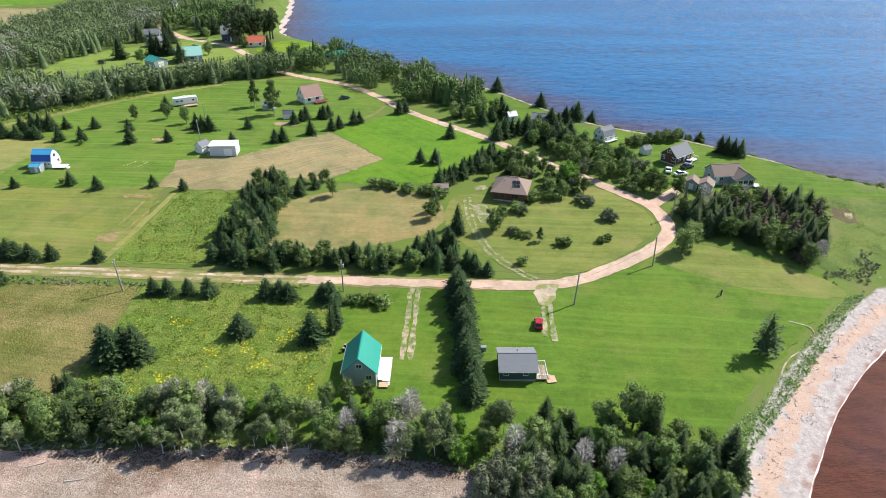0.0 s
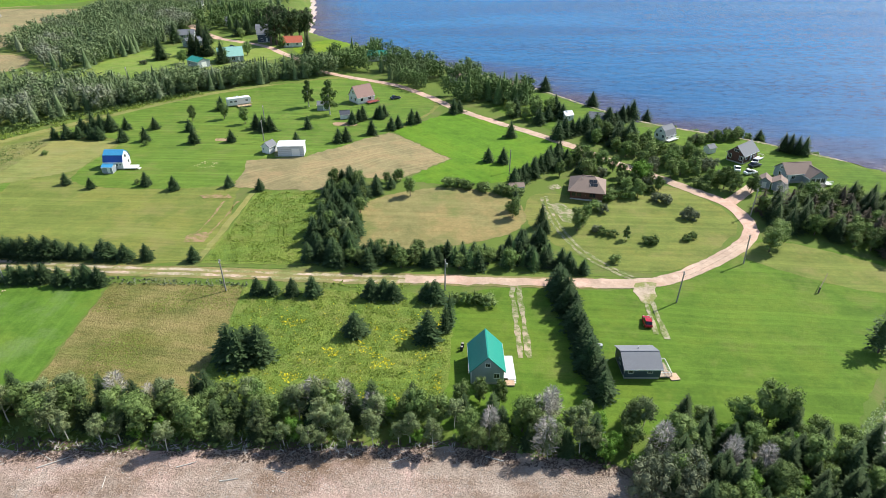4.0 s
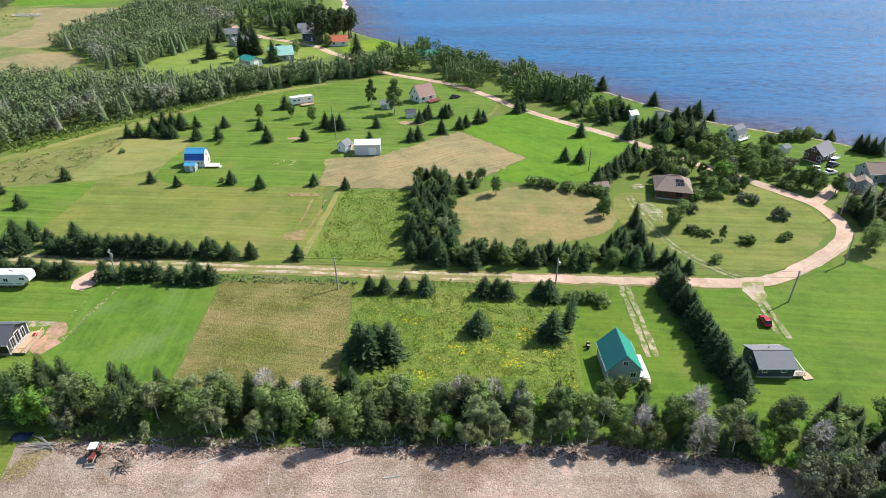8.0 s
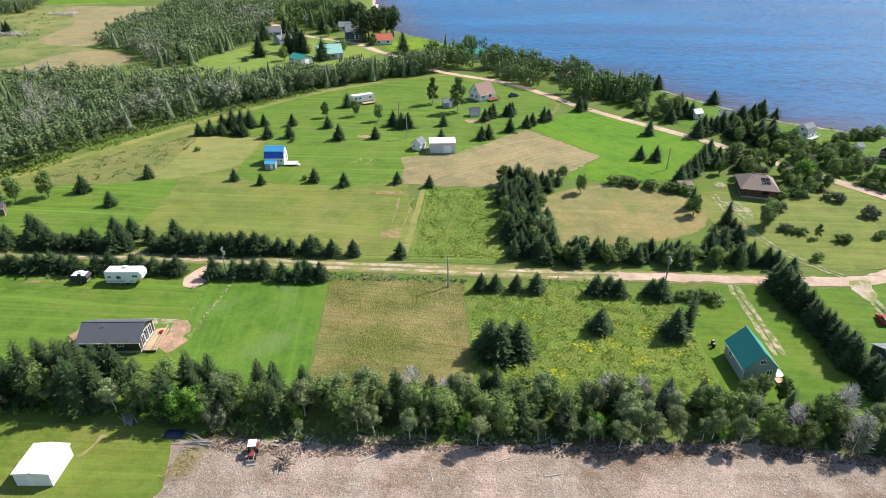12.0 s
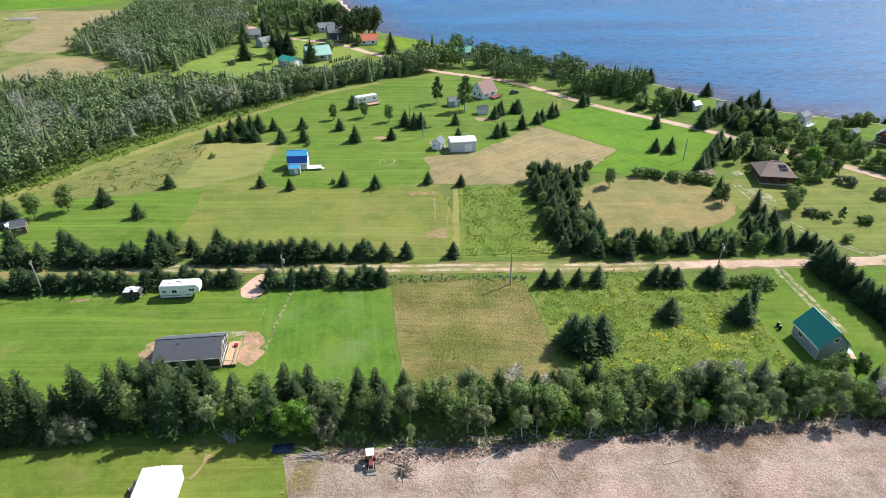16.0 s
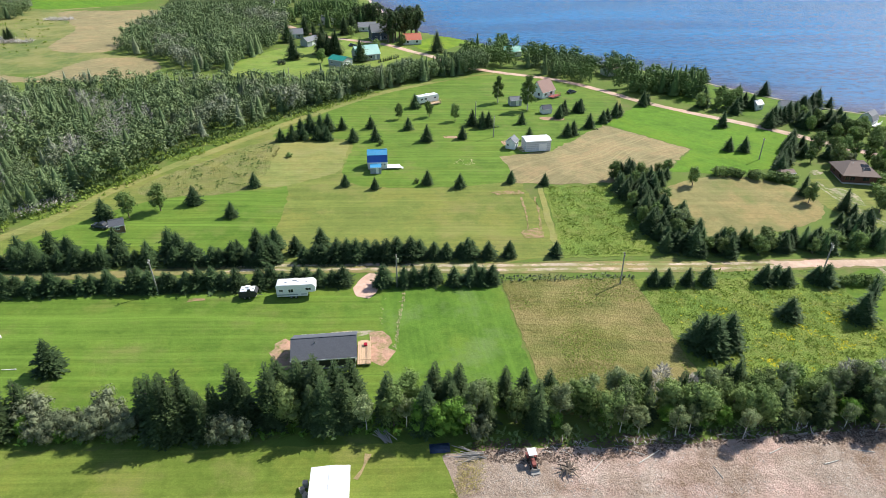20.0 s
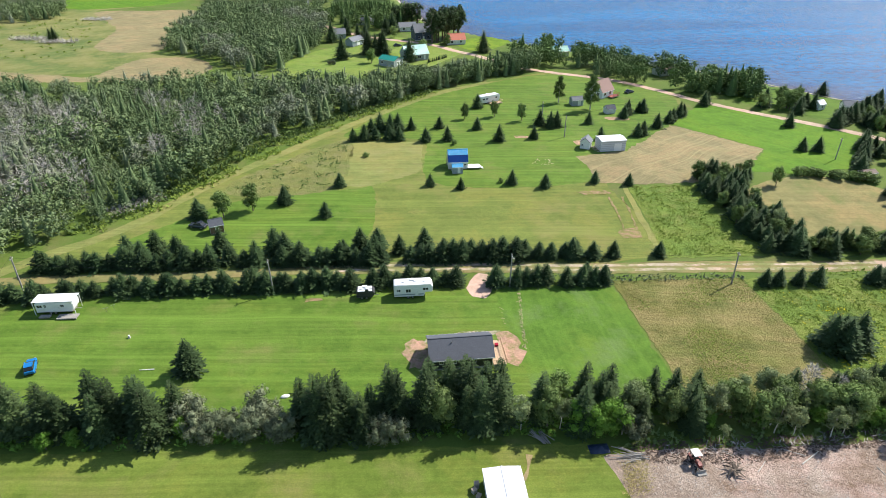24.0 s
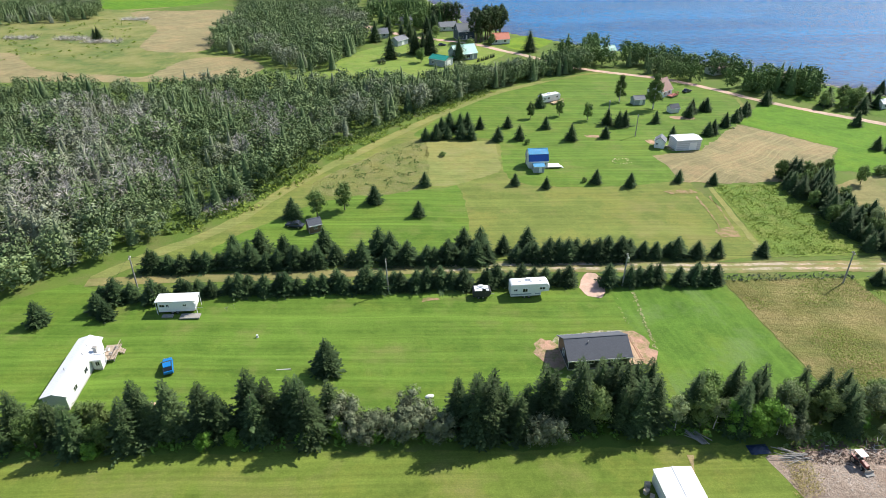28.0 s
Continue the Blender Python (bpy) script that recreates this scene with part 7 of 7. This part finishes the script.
def log(x, y, rz, L, r, label, mat=None, lift=0.0, group="fallen logs"):
    vs, fs = tube([(0, 0, 0), (0.02, 0, L * 0.5), (0, 0.04, L)], [r, r * 0.85, r * 0.6], 7)
    me = mesh_from("log", vs, fs + [tuple(range(7))[::-1], tuple(range(14, 21))], [mat or GREY_WOOD])
    ob = new("log", me)
    ob.matrix_basis = pose(x, y, zat(x, y) + r + 0.04 + lift, 0, 90, rz)
    return tagged(ob, label, "log", group)


for x, y, rz, L, r in ((-80.9, 61.9, 28, 4.2, 0.1), (-79.5, 63.3, 150, 3.2, 0.08), (-54, 59.9, 10, 2.6, 0.1), (-45, 61.5, 165, 3.5, 0.07), (-61, 62.3, 20, 2.8, 0.09), (-88, 61, 40, 2.6, 0.08), (-30, 63.5, 20, 3, 0.08), (-70, 58.5, 100, 2.2, 0.07), (-13, 64, 160, 3.4, 0.1)):
    log(x, y, rz, L, r, "bleached fallen log on the wood chips", BIRCH)
for i in range(26):
    log(-103.8 + RNG.normal() * 0.7, 64.6 + RNG.normal() * 0.5, 165 + RNG.normal() * 14, 2.6 + RNG.uniform(-0.5, 0.6), 0.07, "grey log in a loose pile by the trees", GREY_WOOD, RNG.uniform(0, 0.5), "log pile")
for i in range(14):
    log(-116.4 + RNG.normal() * 0.4, 68 + RNG.normal() * 0.3, 120 + RNG.normal() * 10, 3.0, 0.07, "grey log in a loose pile by the trees", GREY_WOOD, RNG.uniform(0, 0.4), "log pile")
for i in range(12):
    log(62 + 4.2 * i + RNG.normal(), 80 + 4.3 * i + RNG.normal() * 0.6, 45 + RNG.normal() * 30, RNG.uniform(1.0, 3.0), 0.07, "bleached driftwood log on the beach", BIRCH, 0, "driftwood")
tarp = bmesh.new()
bmesh.ops.create_grid(tarp, x_segments=12, y_segments=8, size=1)
for v in tarp.verts:
    v.co = Vector((v.co.x * 1.5, v.co.y * 0.9, 0.45 * max(0, 1 - v.co.x ** 2) * max(0, 1 - v.co.y ** 2) + 0.1 * noise.noise(v.co * 2.5) + 0.06))
bmesh.ops.solidify(tarp, geom=tarp.faces[:], thickness=0.02)
tb = tidy(tarp, "tarpaulin", TARP)
tb.location = (-109.2, 66.6, zat(-109, 66.6) + 0.06)
tagged(tb, "crumpled dark blue tarpaulin under the trees", "tarpaulin")
fr = thing("raised_bed", "long raised bed of new orange lumber", "planter", -199.8, 80.7, 2)
for b in ((-2.2, 2.2, -0.6, -0.5, 0, 0.4), (-2.2, 2.2, 0.5, 0.6, 0, 0.4), (-2.2, -2.1, -0.5, 0.5, 0, 0.4), (2.1, 2.2, -0.5, 0.5, 0, 0.4)):
    part("board", boxed(b), NEW_WOOD, fr)
part("soil", boxed((-2.1, 2.1, -0.5, 0.5, 0, 0.3)), BARE, fr)
bo = bmesh.new()
bmesh.ops.create_uvsphere(bo, u_segments=16, v_segments=8, radius=1)
for v in bo.verts:
    v.co = Vector((v.co.x * 0.75, v.co.y * 0.4, max(0.0, v.co.z) * 0.35 + 0.05))
pb = tidy(bo, "upturned_boat", WHITE)
pb.location, pb.rotation_euler = (-155.8, 80.4, zat(-155.8, 80.4) + 0.03), (0, 0, 0.2)
tagged(pb, "small white upturned boat behind the bushes", "boat")
or_ = thing("lawn_ornament", "small white lawn ornament on a base", "ornament", -185.2, 97.2)
part("base", boxed((-0.2, 0.2, -0.2, 0.2, 0, 0.12)), CONCRETE, or_)
part("urn", extrude_profile([(-0.08, 0.12), (0.08, 0.12), (0.17, 0.45), (0.13, 0.55), (-0.13, 0.55), (-0.17, 0.45)], -0.15, 0.15), WHITE, or_)
log(-178.2, 88.2, 178, 2.4, 0.1, "white fallen pole beside the lone spruce", WHITE, 0, "")
ut = thing("utility_box", "grey utility box beside the spruce row", "box", 7.6, 91.2)
part("cabinet", boxed((-0.5, 0.5, -0.3, 0.3, 0, 0.8)), GREY_VINYL, ut)
part("lid", boxed((-0.54, 0.54, -0.34, 0.34, 0.8, 0.88)), STEEL, ut)
for x, y, z_ in ((-191, 106.2, 1.0), (-192.2, 105.6, 0.8)):
    cl = thing("garden_stand", "thin metal garden stand on the grass", "stand", x, y, 30, "garden stands")
    part("rod", boxed((-0.03, 0.03, -0.03, 0.03, 0, z_)), STEEL, cl)
    part("arm", boxed((-0.4, 0.4, -0.02, 0.02, z_, z_ + 0.04)), STEEL, cl)

# trench scars and mown edges in the west pasture
for x0, x1 in ((-80.3, -82.4), (-76.6, -79.3)):
    strip("trench_scar", "narrow bare red trench scar in the grass", "soil", [(x0, 150.6), ((x0 + x1) / 2 + 0.3, 140.7), (x1, 131.2)], 0.5, SCAR, 0.075, 0.7)
strip("track", "pale mown track beside the weedy square", "track", [(-73.8, 157.7), (-75.3, 143.4), (-77.6, 120.5)], 1.6, HAY_STRIP, 0.065, 0.4)
patch("bare_soil", "scraped red soil at the trench end", "soil", [(-84.1, 133.3), (-80.1, 133.7), (-79.1, 129.9), (-83.1, 129.7)], SCAR, 0.08, 0.8)
patch("bare_soil", "scraped red soil in the pasture", "soil", [(-88.3, 153.8), (-80.4, 154.7), (-79.4, 152.9), (-86.3, 152.1)], SCAR, 0.08, 0.8)

# ---- uncountable growth ----


def growth(name, label, spots, size, mat, up=0.8, per=4, seed=5, flat=0.5, category="plants"):
    """Tufts of leaves or stalks joined into one piece."""
    rng = np.random.default_rng(seed)
    s = np.repeat(np.array(spots), per, 0)
    n = len(s)
    z = land(s[:, 0], s[:, 1]) + 0.08
    a = rng.uniform(0, 6.283, n)
    pos = np.stack([s[:, 0] + rng.normal(size=n) * size * 0.4, s[:, 1] + rng.normal(size=n) * size * 0.4, z], 1)
    along = unit(np.stack([np.cos(a), np.sin(a), np.full(n, up)], 1) + rng.normal(size=(n, 3)) * 0.3)
    across = unit(np.cross(along, [0, 0, 1]) + rng.normal(size=(n, 3)) * 0.3)
    v, f = sprays(pos, along, across, size * rng.uniform(0.6, 1.5, n), size * flat * rng.uniform(0.5, 1.2, n))
    return tagged(new(name, mesh_from(name, v, f, [mat])), label, category, kind="stuff")


def dots(poly, step, seed, keep=1.0, clump=0.0, wave=0.16):
    spots, rng = scatter(poly, step, seed)
    return [p for p in spots if rng.random() < keep and (clump == 0 or noise.noise((p[0] * wave, p[1] * wave, seed)) > clump)]


GOLD_FIELD = [(-63, 110), (-21.5, 108), (-20.5, 96), (-22.5, 73), (-62.5, 73)]
growth("weeds", "tall green weeds in the goldenrod field", dots(GOLD_FIELD, 0.5, 41, 0.8, -0.15, 0.5), 0.2, WEED_LEAF, 0.5, 5, 41)
growth("goldenrod", "yellow goldenrod flowers among the weeds", dots([(-60, 101), (-22, 99), (-22, 75), (-62, 75)], 0.4, 42, 0.4, 0.24, 0.25), 0.18, GOLD, 0.5, 6, 42)
growth("weeds", "taller weed clumps in the goldenrod field", dots(GOLD_FIELD, 0.7, 72, 0.8, 0.05, 0.45), 0.3, WEED_LEAF, 0.8, 9, 72, 0.35)
growth("goldenrod", "single goldenrod heads scattered through the weeds", dots([(-60, 106), (-22, 104), (-22, 75), (-62, 75)], 0.8, 77, 0.22), 0.14, GOLD, 0.5, 4, 77)
growth("weeds", "browned grass stalks", dots([(-92, 110.5), (-64, 110), (-63, 74), (-90.5, 74)], 0.4, 43, 0.7, 0.1, 0.07), 0.22, STRAW, 0.35, 4, 43, 0.25)
growth("weeds", "green weeds among browned grass", dots([(-92, 110.5), (-64, 110), (-63, 74), (-90.5, 74)], 0.5, 44, 0.7, 0.12, 0.08), 0.2, WEED_LEAF, 0.4, 5, 44)
growth("weeds", "tall green weeds in a square plot", dots([(-72.1, 156.6), (-50.6, 156.8), (-46.5, 138.8), (-50.4, 120.4), (-75.6, 120.6)], 0.6, 45, 0.8, -0.1, 0.4), 0.24, WEED_LEAF, 0.5, 5, 45)
growth("weeds", "darker weed clumps in the square plot", dots([(-72.1, 156.6), (-50.6, 156.8), (-46.5, 138.8), (-50.4, 120.4), (-75.6, 120.6)], 0.9, 76, 0.7, 0.05, 0.3), 0.34, WEED_LEAF, 0.8, 9, 76, 0.4)
growth("weeds", "tussocks of the rough pasture", dots([(-181.2, 163.3), (-168.9, 179.9), (-157.7, 192.7), (-150.8, 194.3), (-153.3, 161.8), (-174.3, 156.6)], 0.8, 46, 0.55, 0.06, 0.3), 0.3, LEAF, 0.8, 7, 46)
growth("weeds", "pale roadside weeds", dots([(-93, 113), (-64, 112), (-63, 110), (-93, 110.6)], 0.8, 47), 0.5, LEAF_GREY, 0.9, 3, 47)
growth("weeds", "pale weeds along the road bank", dots([(-50, 112.5), (-22, 111.8), (-22, 110), (-50, 110.4)], 0.9, 48, 0.7), 0.5, WEED_LEAF, 0.9, 3, 48)
growth("undergrowth", "undergrowth along the foot of the tree belt", dots([(-105, 66.5), (-60, 66), (-20, 67), (6, 62), (8, 66), (-20, 70), (-105, 70)], 1.0, 49, 0.4), 0.6, LEAF, 0.9, 8, 49)
growth("undergrowth", "undergrowth along the foot of the tree belt", dots([(-240, 72.5), (-170, 71), (-105, 69), (-105, 73), (-170, 75), (-240, 76)], 1.1, 50, 0.6), 0.6, LEAF_FRESH, 0.9, 8, 50)
growth("undergrowth", "bushy edge behind the tree belt", dots([(-93, 72), (-24, 71), (-24, 75), (-92, 76.5)], 1.1, 51, 0.7), 0.9, LEAF, 0.9, 5, 51)
BANK = [(41.5, 56), (46.5, 66.5), (56, 76), (67.8, 87.8), (78, 98.5), (87, 107.5), (94, 113.5), (88, 111.5), (75.8, 100.5), (69.6, 94.5), (62, 86.6), (54.6, 79), (44.5, 70.5), (38, 60)]
growth("beach_roses", "wild rose and dune growth on the beach bank", dots(BANK, 0.5, 52), 0.26, DUNE, 0.6, 8, 52)
growth("beach_roses", "darker rose bushes on the beach bank", dots(BANK, 0.6, 53, 0.8, 0.08, 0.3), 0.3, LEAF_FRESH, 0.7, 8, 53)
patch("meadow", "rough green grass on the point", "grass", [(88.5, 123.5), (98, 120.5), (108, 127.5), (125.3, 138.5), (131, 149.2), (119, 157.1), (103, 156), (101.6, 147.1), (95.4, 134)], GRASS, 0.05, 0.8)
growth("weeds", "wild growth on the point", dots([(88, 124), (98, 121), (108, 128), (125.3, 139.3), (129.3, 149.2), (117.8, 157.1), (104, 155.2), (101.6, 147.1), (95.4, 133.2)], 0.8, 54, 0.6, 0.05), 0.25, WEED_LEAF, 0.3, 6, 54)
patch("bare_soil", "burnt dark ring of soil on the point", "soil", [(104.4, 148.6), (105.6, 151.4), (108.4, 152.2), (111, 150.4), (111.4, 147.4), (109.6, 145), (106.6, 145)], BURNT, 0.08, 1.2)
growth("weeds", "silvery growth on the point", dots([(86.8, 120.7), (88.9, 115.9), (92, 112.5), (98.4, 119.6), (106.6, 128), (103.7, 132.1), (95.9, 124.2)], 0.7, 55, 0.9, -0.15), 0.4, LEAF_GREY, 0.7, 6, 55)
patch("bare_soil", "pale ash and gravel inside the burnt ring", "soil", [(107, 148.4), (108.2, 150.2), (110, 149), (109.6, 147), (108, 146.6)], GRAVEL, 0.12, 1.0)
growth("straw", "straw scraps along a filled trench", dots([(-113.3, 107.6), (-112.8, 107.6), (-115.0, 90), (-115.5, 90)], 0.3, 62, 0.6), 0.27, PALE_STRAW, 0.2, 3, 62, 0.5, "straw")
growth("straw", "straw scraps along a filled trench", dots([(-117.3, 106.5), (-116.8, 106.5), (-117.7, 96), (-118.2, 96)], 0.3, 63, 0.25), 0.2, PALE_STRAW, 0.2, 3, 63, 0.5, "straw")
growth("wood_chips", "scattered chips and twigs on the clearing", dots([(-106, 44), (-106, 64), (-20, 65), (10, 61), (20, 50), (20, 44)], 0.75, 56, 0.7, -0.12), 0.3, TWIG_GREY, 0.15, 2, 56, 0.22, "debris")
growth("brush", "brush heap at the edge of the clearing", dots([(-108, 58.5), (-106.5, 64), (-103, 64), (-104.5, 58.5)], 0.4, 57), 0.7, STRAW, 0.4, 6, 57, 0.05, "debris")
growth("brush", "slash and fallen twigs along the belt", dots([(-100, 64.6), (-20, 65.2), (-20, 66.8), (-100, 66)], 0.7, 58, 0.6, 0.0), 1.0, TWIG_GREY, 0.4, 4, 58, 0.07, "debris")
growth("seaweed", "dark wrack lines along the beach", dots([(51, 64), (60, 73), (75, 87), (90, 100), (88, 101), (73, 89), (58, 75), (49, 65)], 0.45, 59, 0.35, 0.08), 0.16, plain("wrack", (0.07, 0.045, 0.035), 0.9), 0.2, 3, 59, 0.5, "seaweed")
growth("weeds", "meadow tussocks", dots([(-396.1, 307.9), (-293.2, 318.6), (-284.2, 335.6), (-305, 413.5), (-402.5, 453.7)], 3.0, 60, 0.5, 0.1), 1.0, WEED_LEAF, 0.6, 4, 60)
growth("brush", "cleared brush heap at the woods' edge", dots([(-204.6, 145.5), (-195.4, 155), (-198.4, 158.9), (-208.6, 149.4)], 0.8, 61), 1.4, TWIG_GREY, 0.6, 6, 61, 0.06, "debris")
for x, y, w in ((-327.1, 365, 9), (-308.8, 356.1, 9), (-316, 424.2, 8), (-356, 367.6, 8)):
    growth("brush", "grey brush heap on the meadow", dots([(x - w, y - 3), (x + w, y - 4), (x + w, y + 4), (x - w, y + 3)], 1.2, int(-x)), 2.2, TWIG_GREY, 0.5, 5, int(-x), 0.08, "debris")
strip("footpath", "pale sandy footpath along the bank", "path", [(61.6, 86.4), (65.9, 91.4), (71.2, 94.9), (74.5, 99.6), (70.7, 102.3)], 0.34, GRAVEL, 0.12, 0.25, 0.8)
strip("footpath", "worn straw-coloured path beside the white shed", "path", [(-119.6, 66.3), (-120.1, 64.3), (-121.2, 61.9)], 0.5, HAY, 0.08, 0.4, 0.6)
growth("stones", "ring of pale stones round an old fire pit", [(-92.7 + 2.6 * math.cos(a) + RNG.normal() * 0.5, 174.3 + 1.6 * math.sin(a) + RNG.normal() * 0.5) for a in np.linspace(0, 6.2, 26)], 0.3, PALE_STRAW, 0.3, 2, 71, 0.6, "stones")
for x, y in ((-18.4, 90.0), (-18.2, 91.0)):
    vs, fs = tube([(0, 0, 0), (0, 0, 0.3), (0, 0, 0.6), (0, 0, 0.9)], [0.26, 0.31, 0.31, 0.26], 12)
    barrel = thing("rain_barrel", "dark plastic rain barrel by the cottage wall", "barrel", x, y, 0, "rain barrels")
    new("drum", mesh_from("drum", vs, fs + [tuple(range(36, 48))], [RUBBER])).parent = barrel
    part("lid", boxed((-0.2, 0.2, -0.2, 0.2, 0.9, 0.94)), GREY_WOOD, barrel)
stump = thing("uprooted_stump", "dark uprooted stump with tangled roots on the chips", "stump", -91.4, 61.3)
stump.scale = (1.5, 1.5, 1.4)
for k in range(11):
    a = 0.571 * k
    vs, fs = tube([(0, 0, 0.25), (0.5 * math.cos(a), 0.5 * math.sin(a), 0.35 + 0.12 * (k % 4)), (1.2 * math.cos(a + 0.3), 1.2 * math.sin(a + 0.3), 0.1 + 0.25 * (k % 3))], [0.16, 0.1, 0.03], 6)
    new("root", mesh_from("root", vs, fs, [BARK])).parent = stump
each("tall_spruce", [(-314.5, 359.9), (-312.9, 360.7)], 7, "meadow spruces", 1.3)
patch("bare_soil", "small bare dirt patch in the long lawn", "soil", [(-155.6, 107.9), (-152.6, 107.9), (-152.4, 106.9), (-155.4, 106.8)], SCAR, 0.07, 0.5)
growth("undergrowth", "weeds and saplings along the edge of the woods", dots([(-213.7, 136.7), (-203.6, 148.4), (-195.3, 161.8), (-184.8, 182.3), (-174.4, 200.6), (-152.3, 224.6), (-123, 253), (-118.3, 250.1), (-145.6, 220.7), (-164.6, 196.6), (-176.9, 177.4), (-187.8, 159.7), (-195.6, 147.3), (-205.7, 136.6)], 1.2, 73, 0.75, -0.15), 0.8, WEED_LEAF, 0.8, 5, 73, 0.4)
growth("undergrowth", "leafy saplings along the edge of the woods", dots([(-214.7, 137.7), (-204.6, 149.4), (-196.3, 162.7), (-185.7, 183.3), (-175.4, 201.6), (-153.3, 225.5), (-124, 253.9), (-120.2, 251.1), (-148.5, 222.6), (-170.5, 198.6), (-181.8, 180.3), (-191.3, 161.7), (-199.6, 148.3), (-209.7, 137.6)], 1.3, 74, 0.8), 1.1, LEAF, 1.0, 6, 74, 0.4)
# dark flakes over the litter also paint in the tree belt's cast shade
growth("leaf_litter", "leaf litter and bark along the foot of the trees, coloured dark for the belt shade", dots([(-105, 64.4), (-98, 63), (-86, 62.6), (-74, 64), (-60, 64.4), (-47, 63), (-38, 64.4), (-22, 63.6), (-8, 63), (6, 61), (8, 64), (-20, 68), (-60, 67.8), (-104, 67.5)], 0.36, 75, 0.8, -0.22, 0.3), 0.3, plain("shade_dark_litter", (0.11, 0.075, 0.055), 0.95, spread=0.3), 0.12, 3, 75, 0.5, "litter")
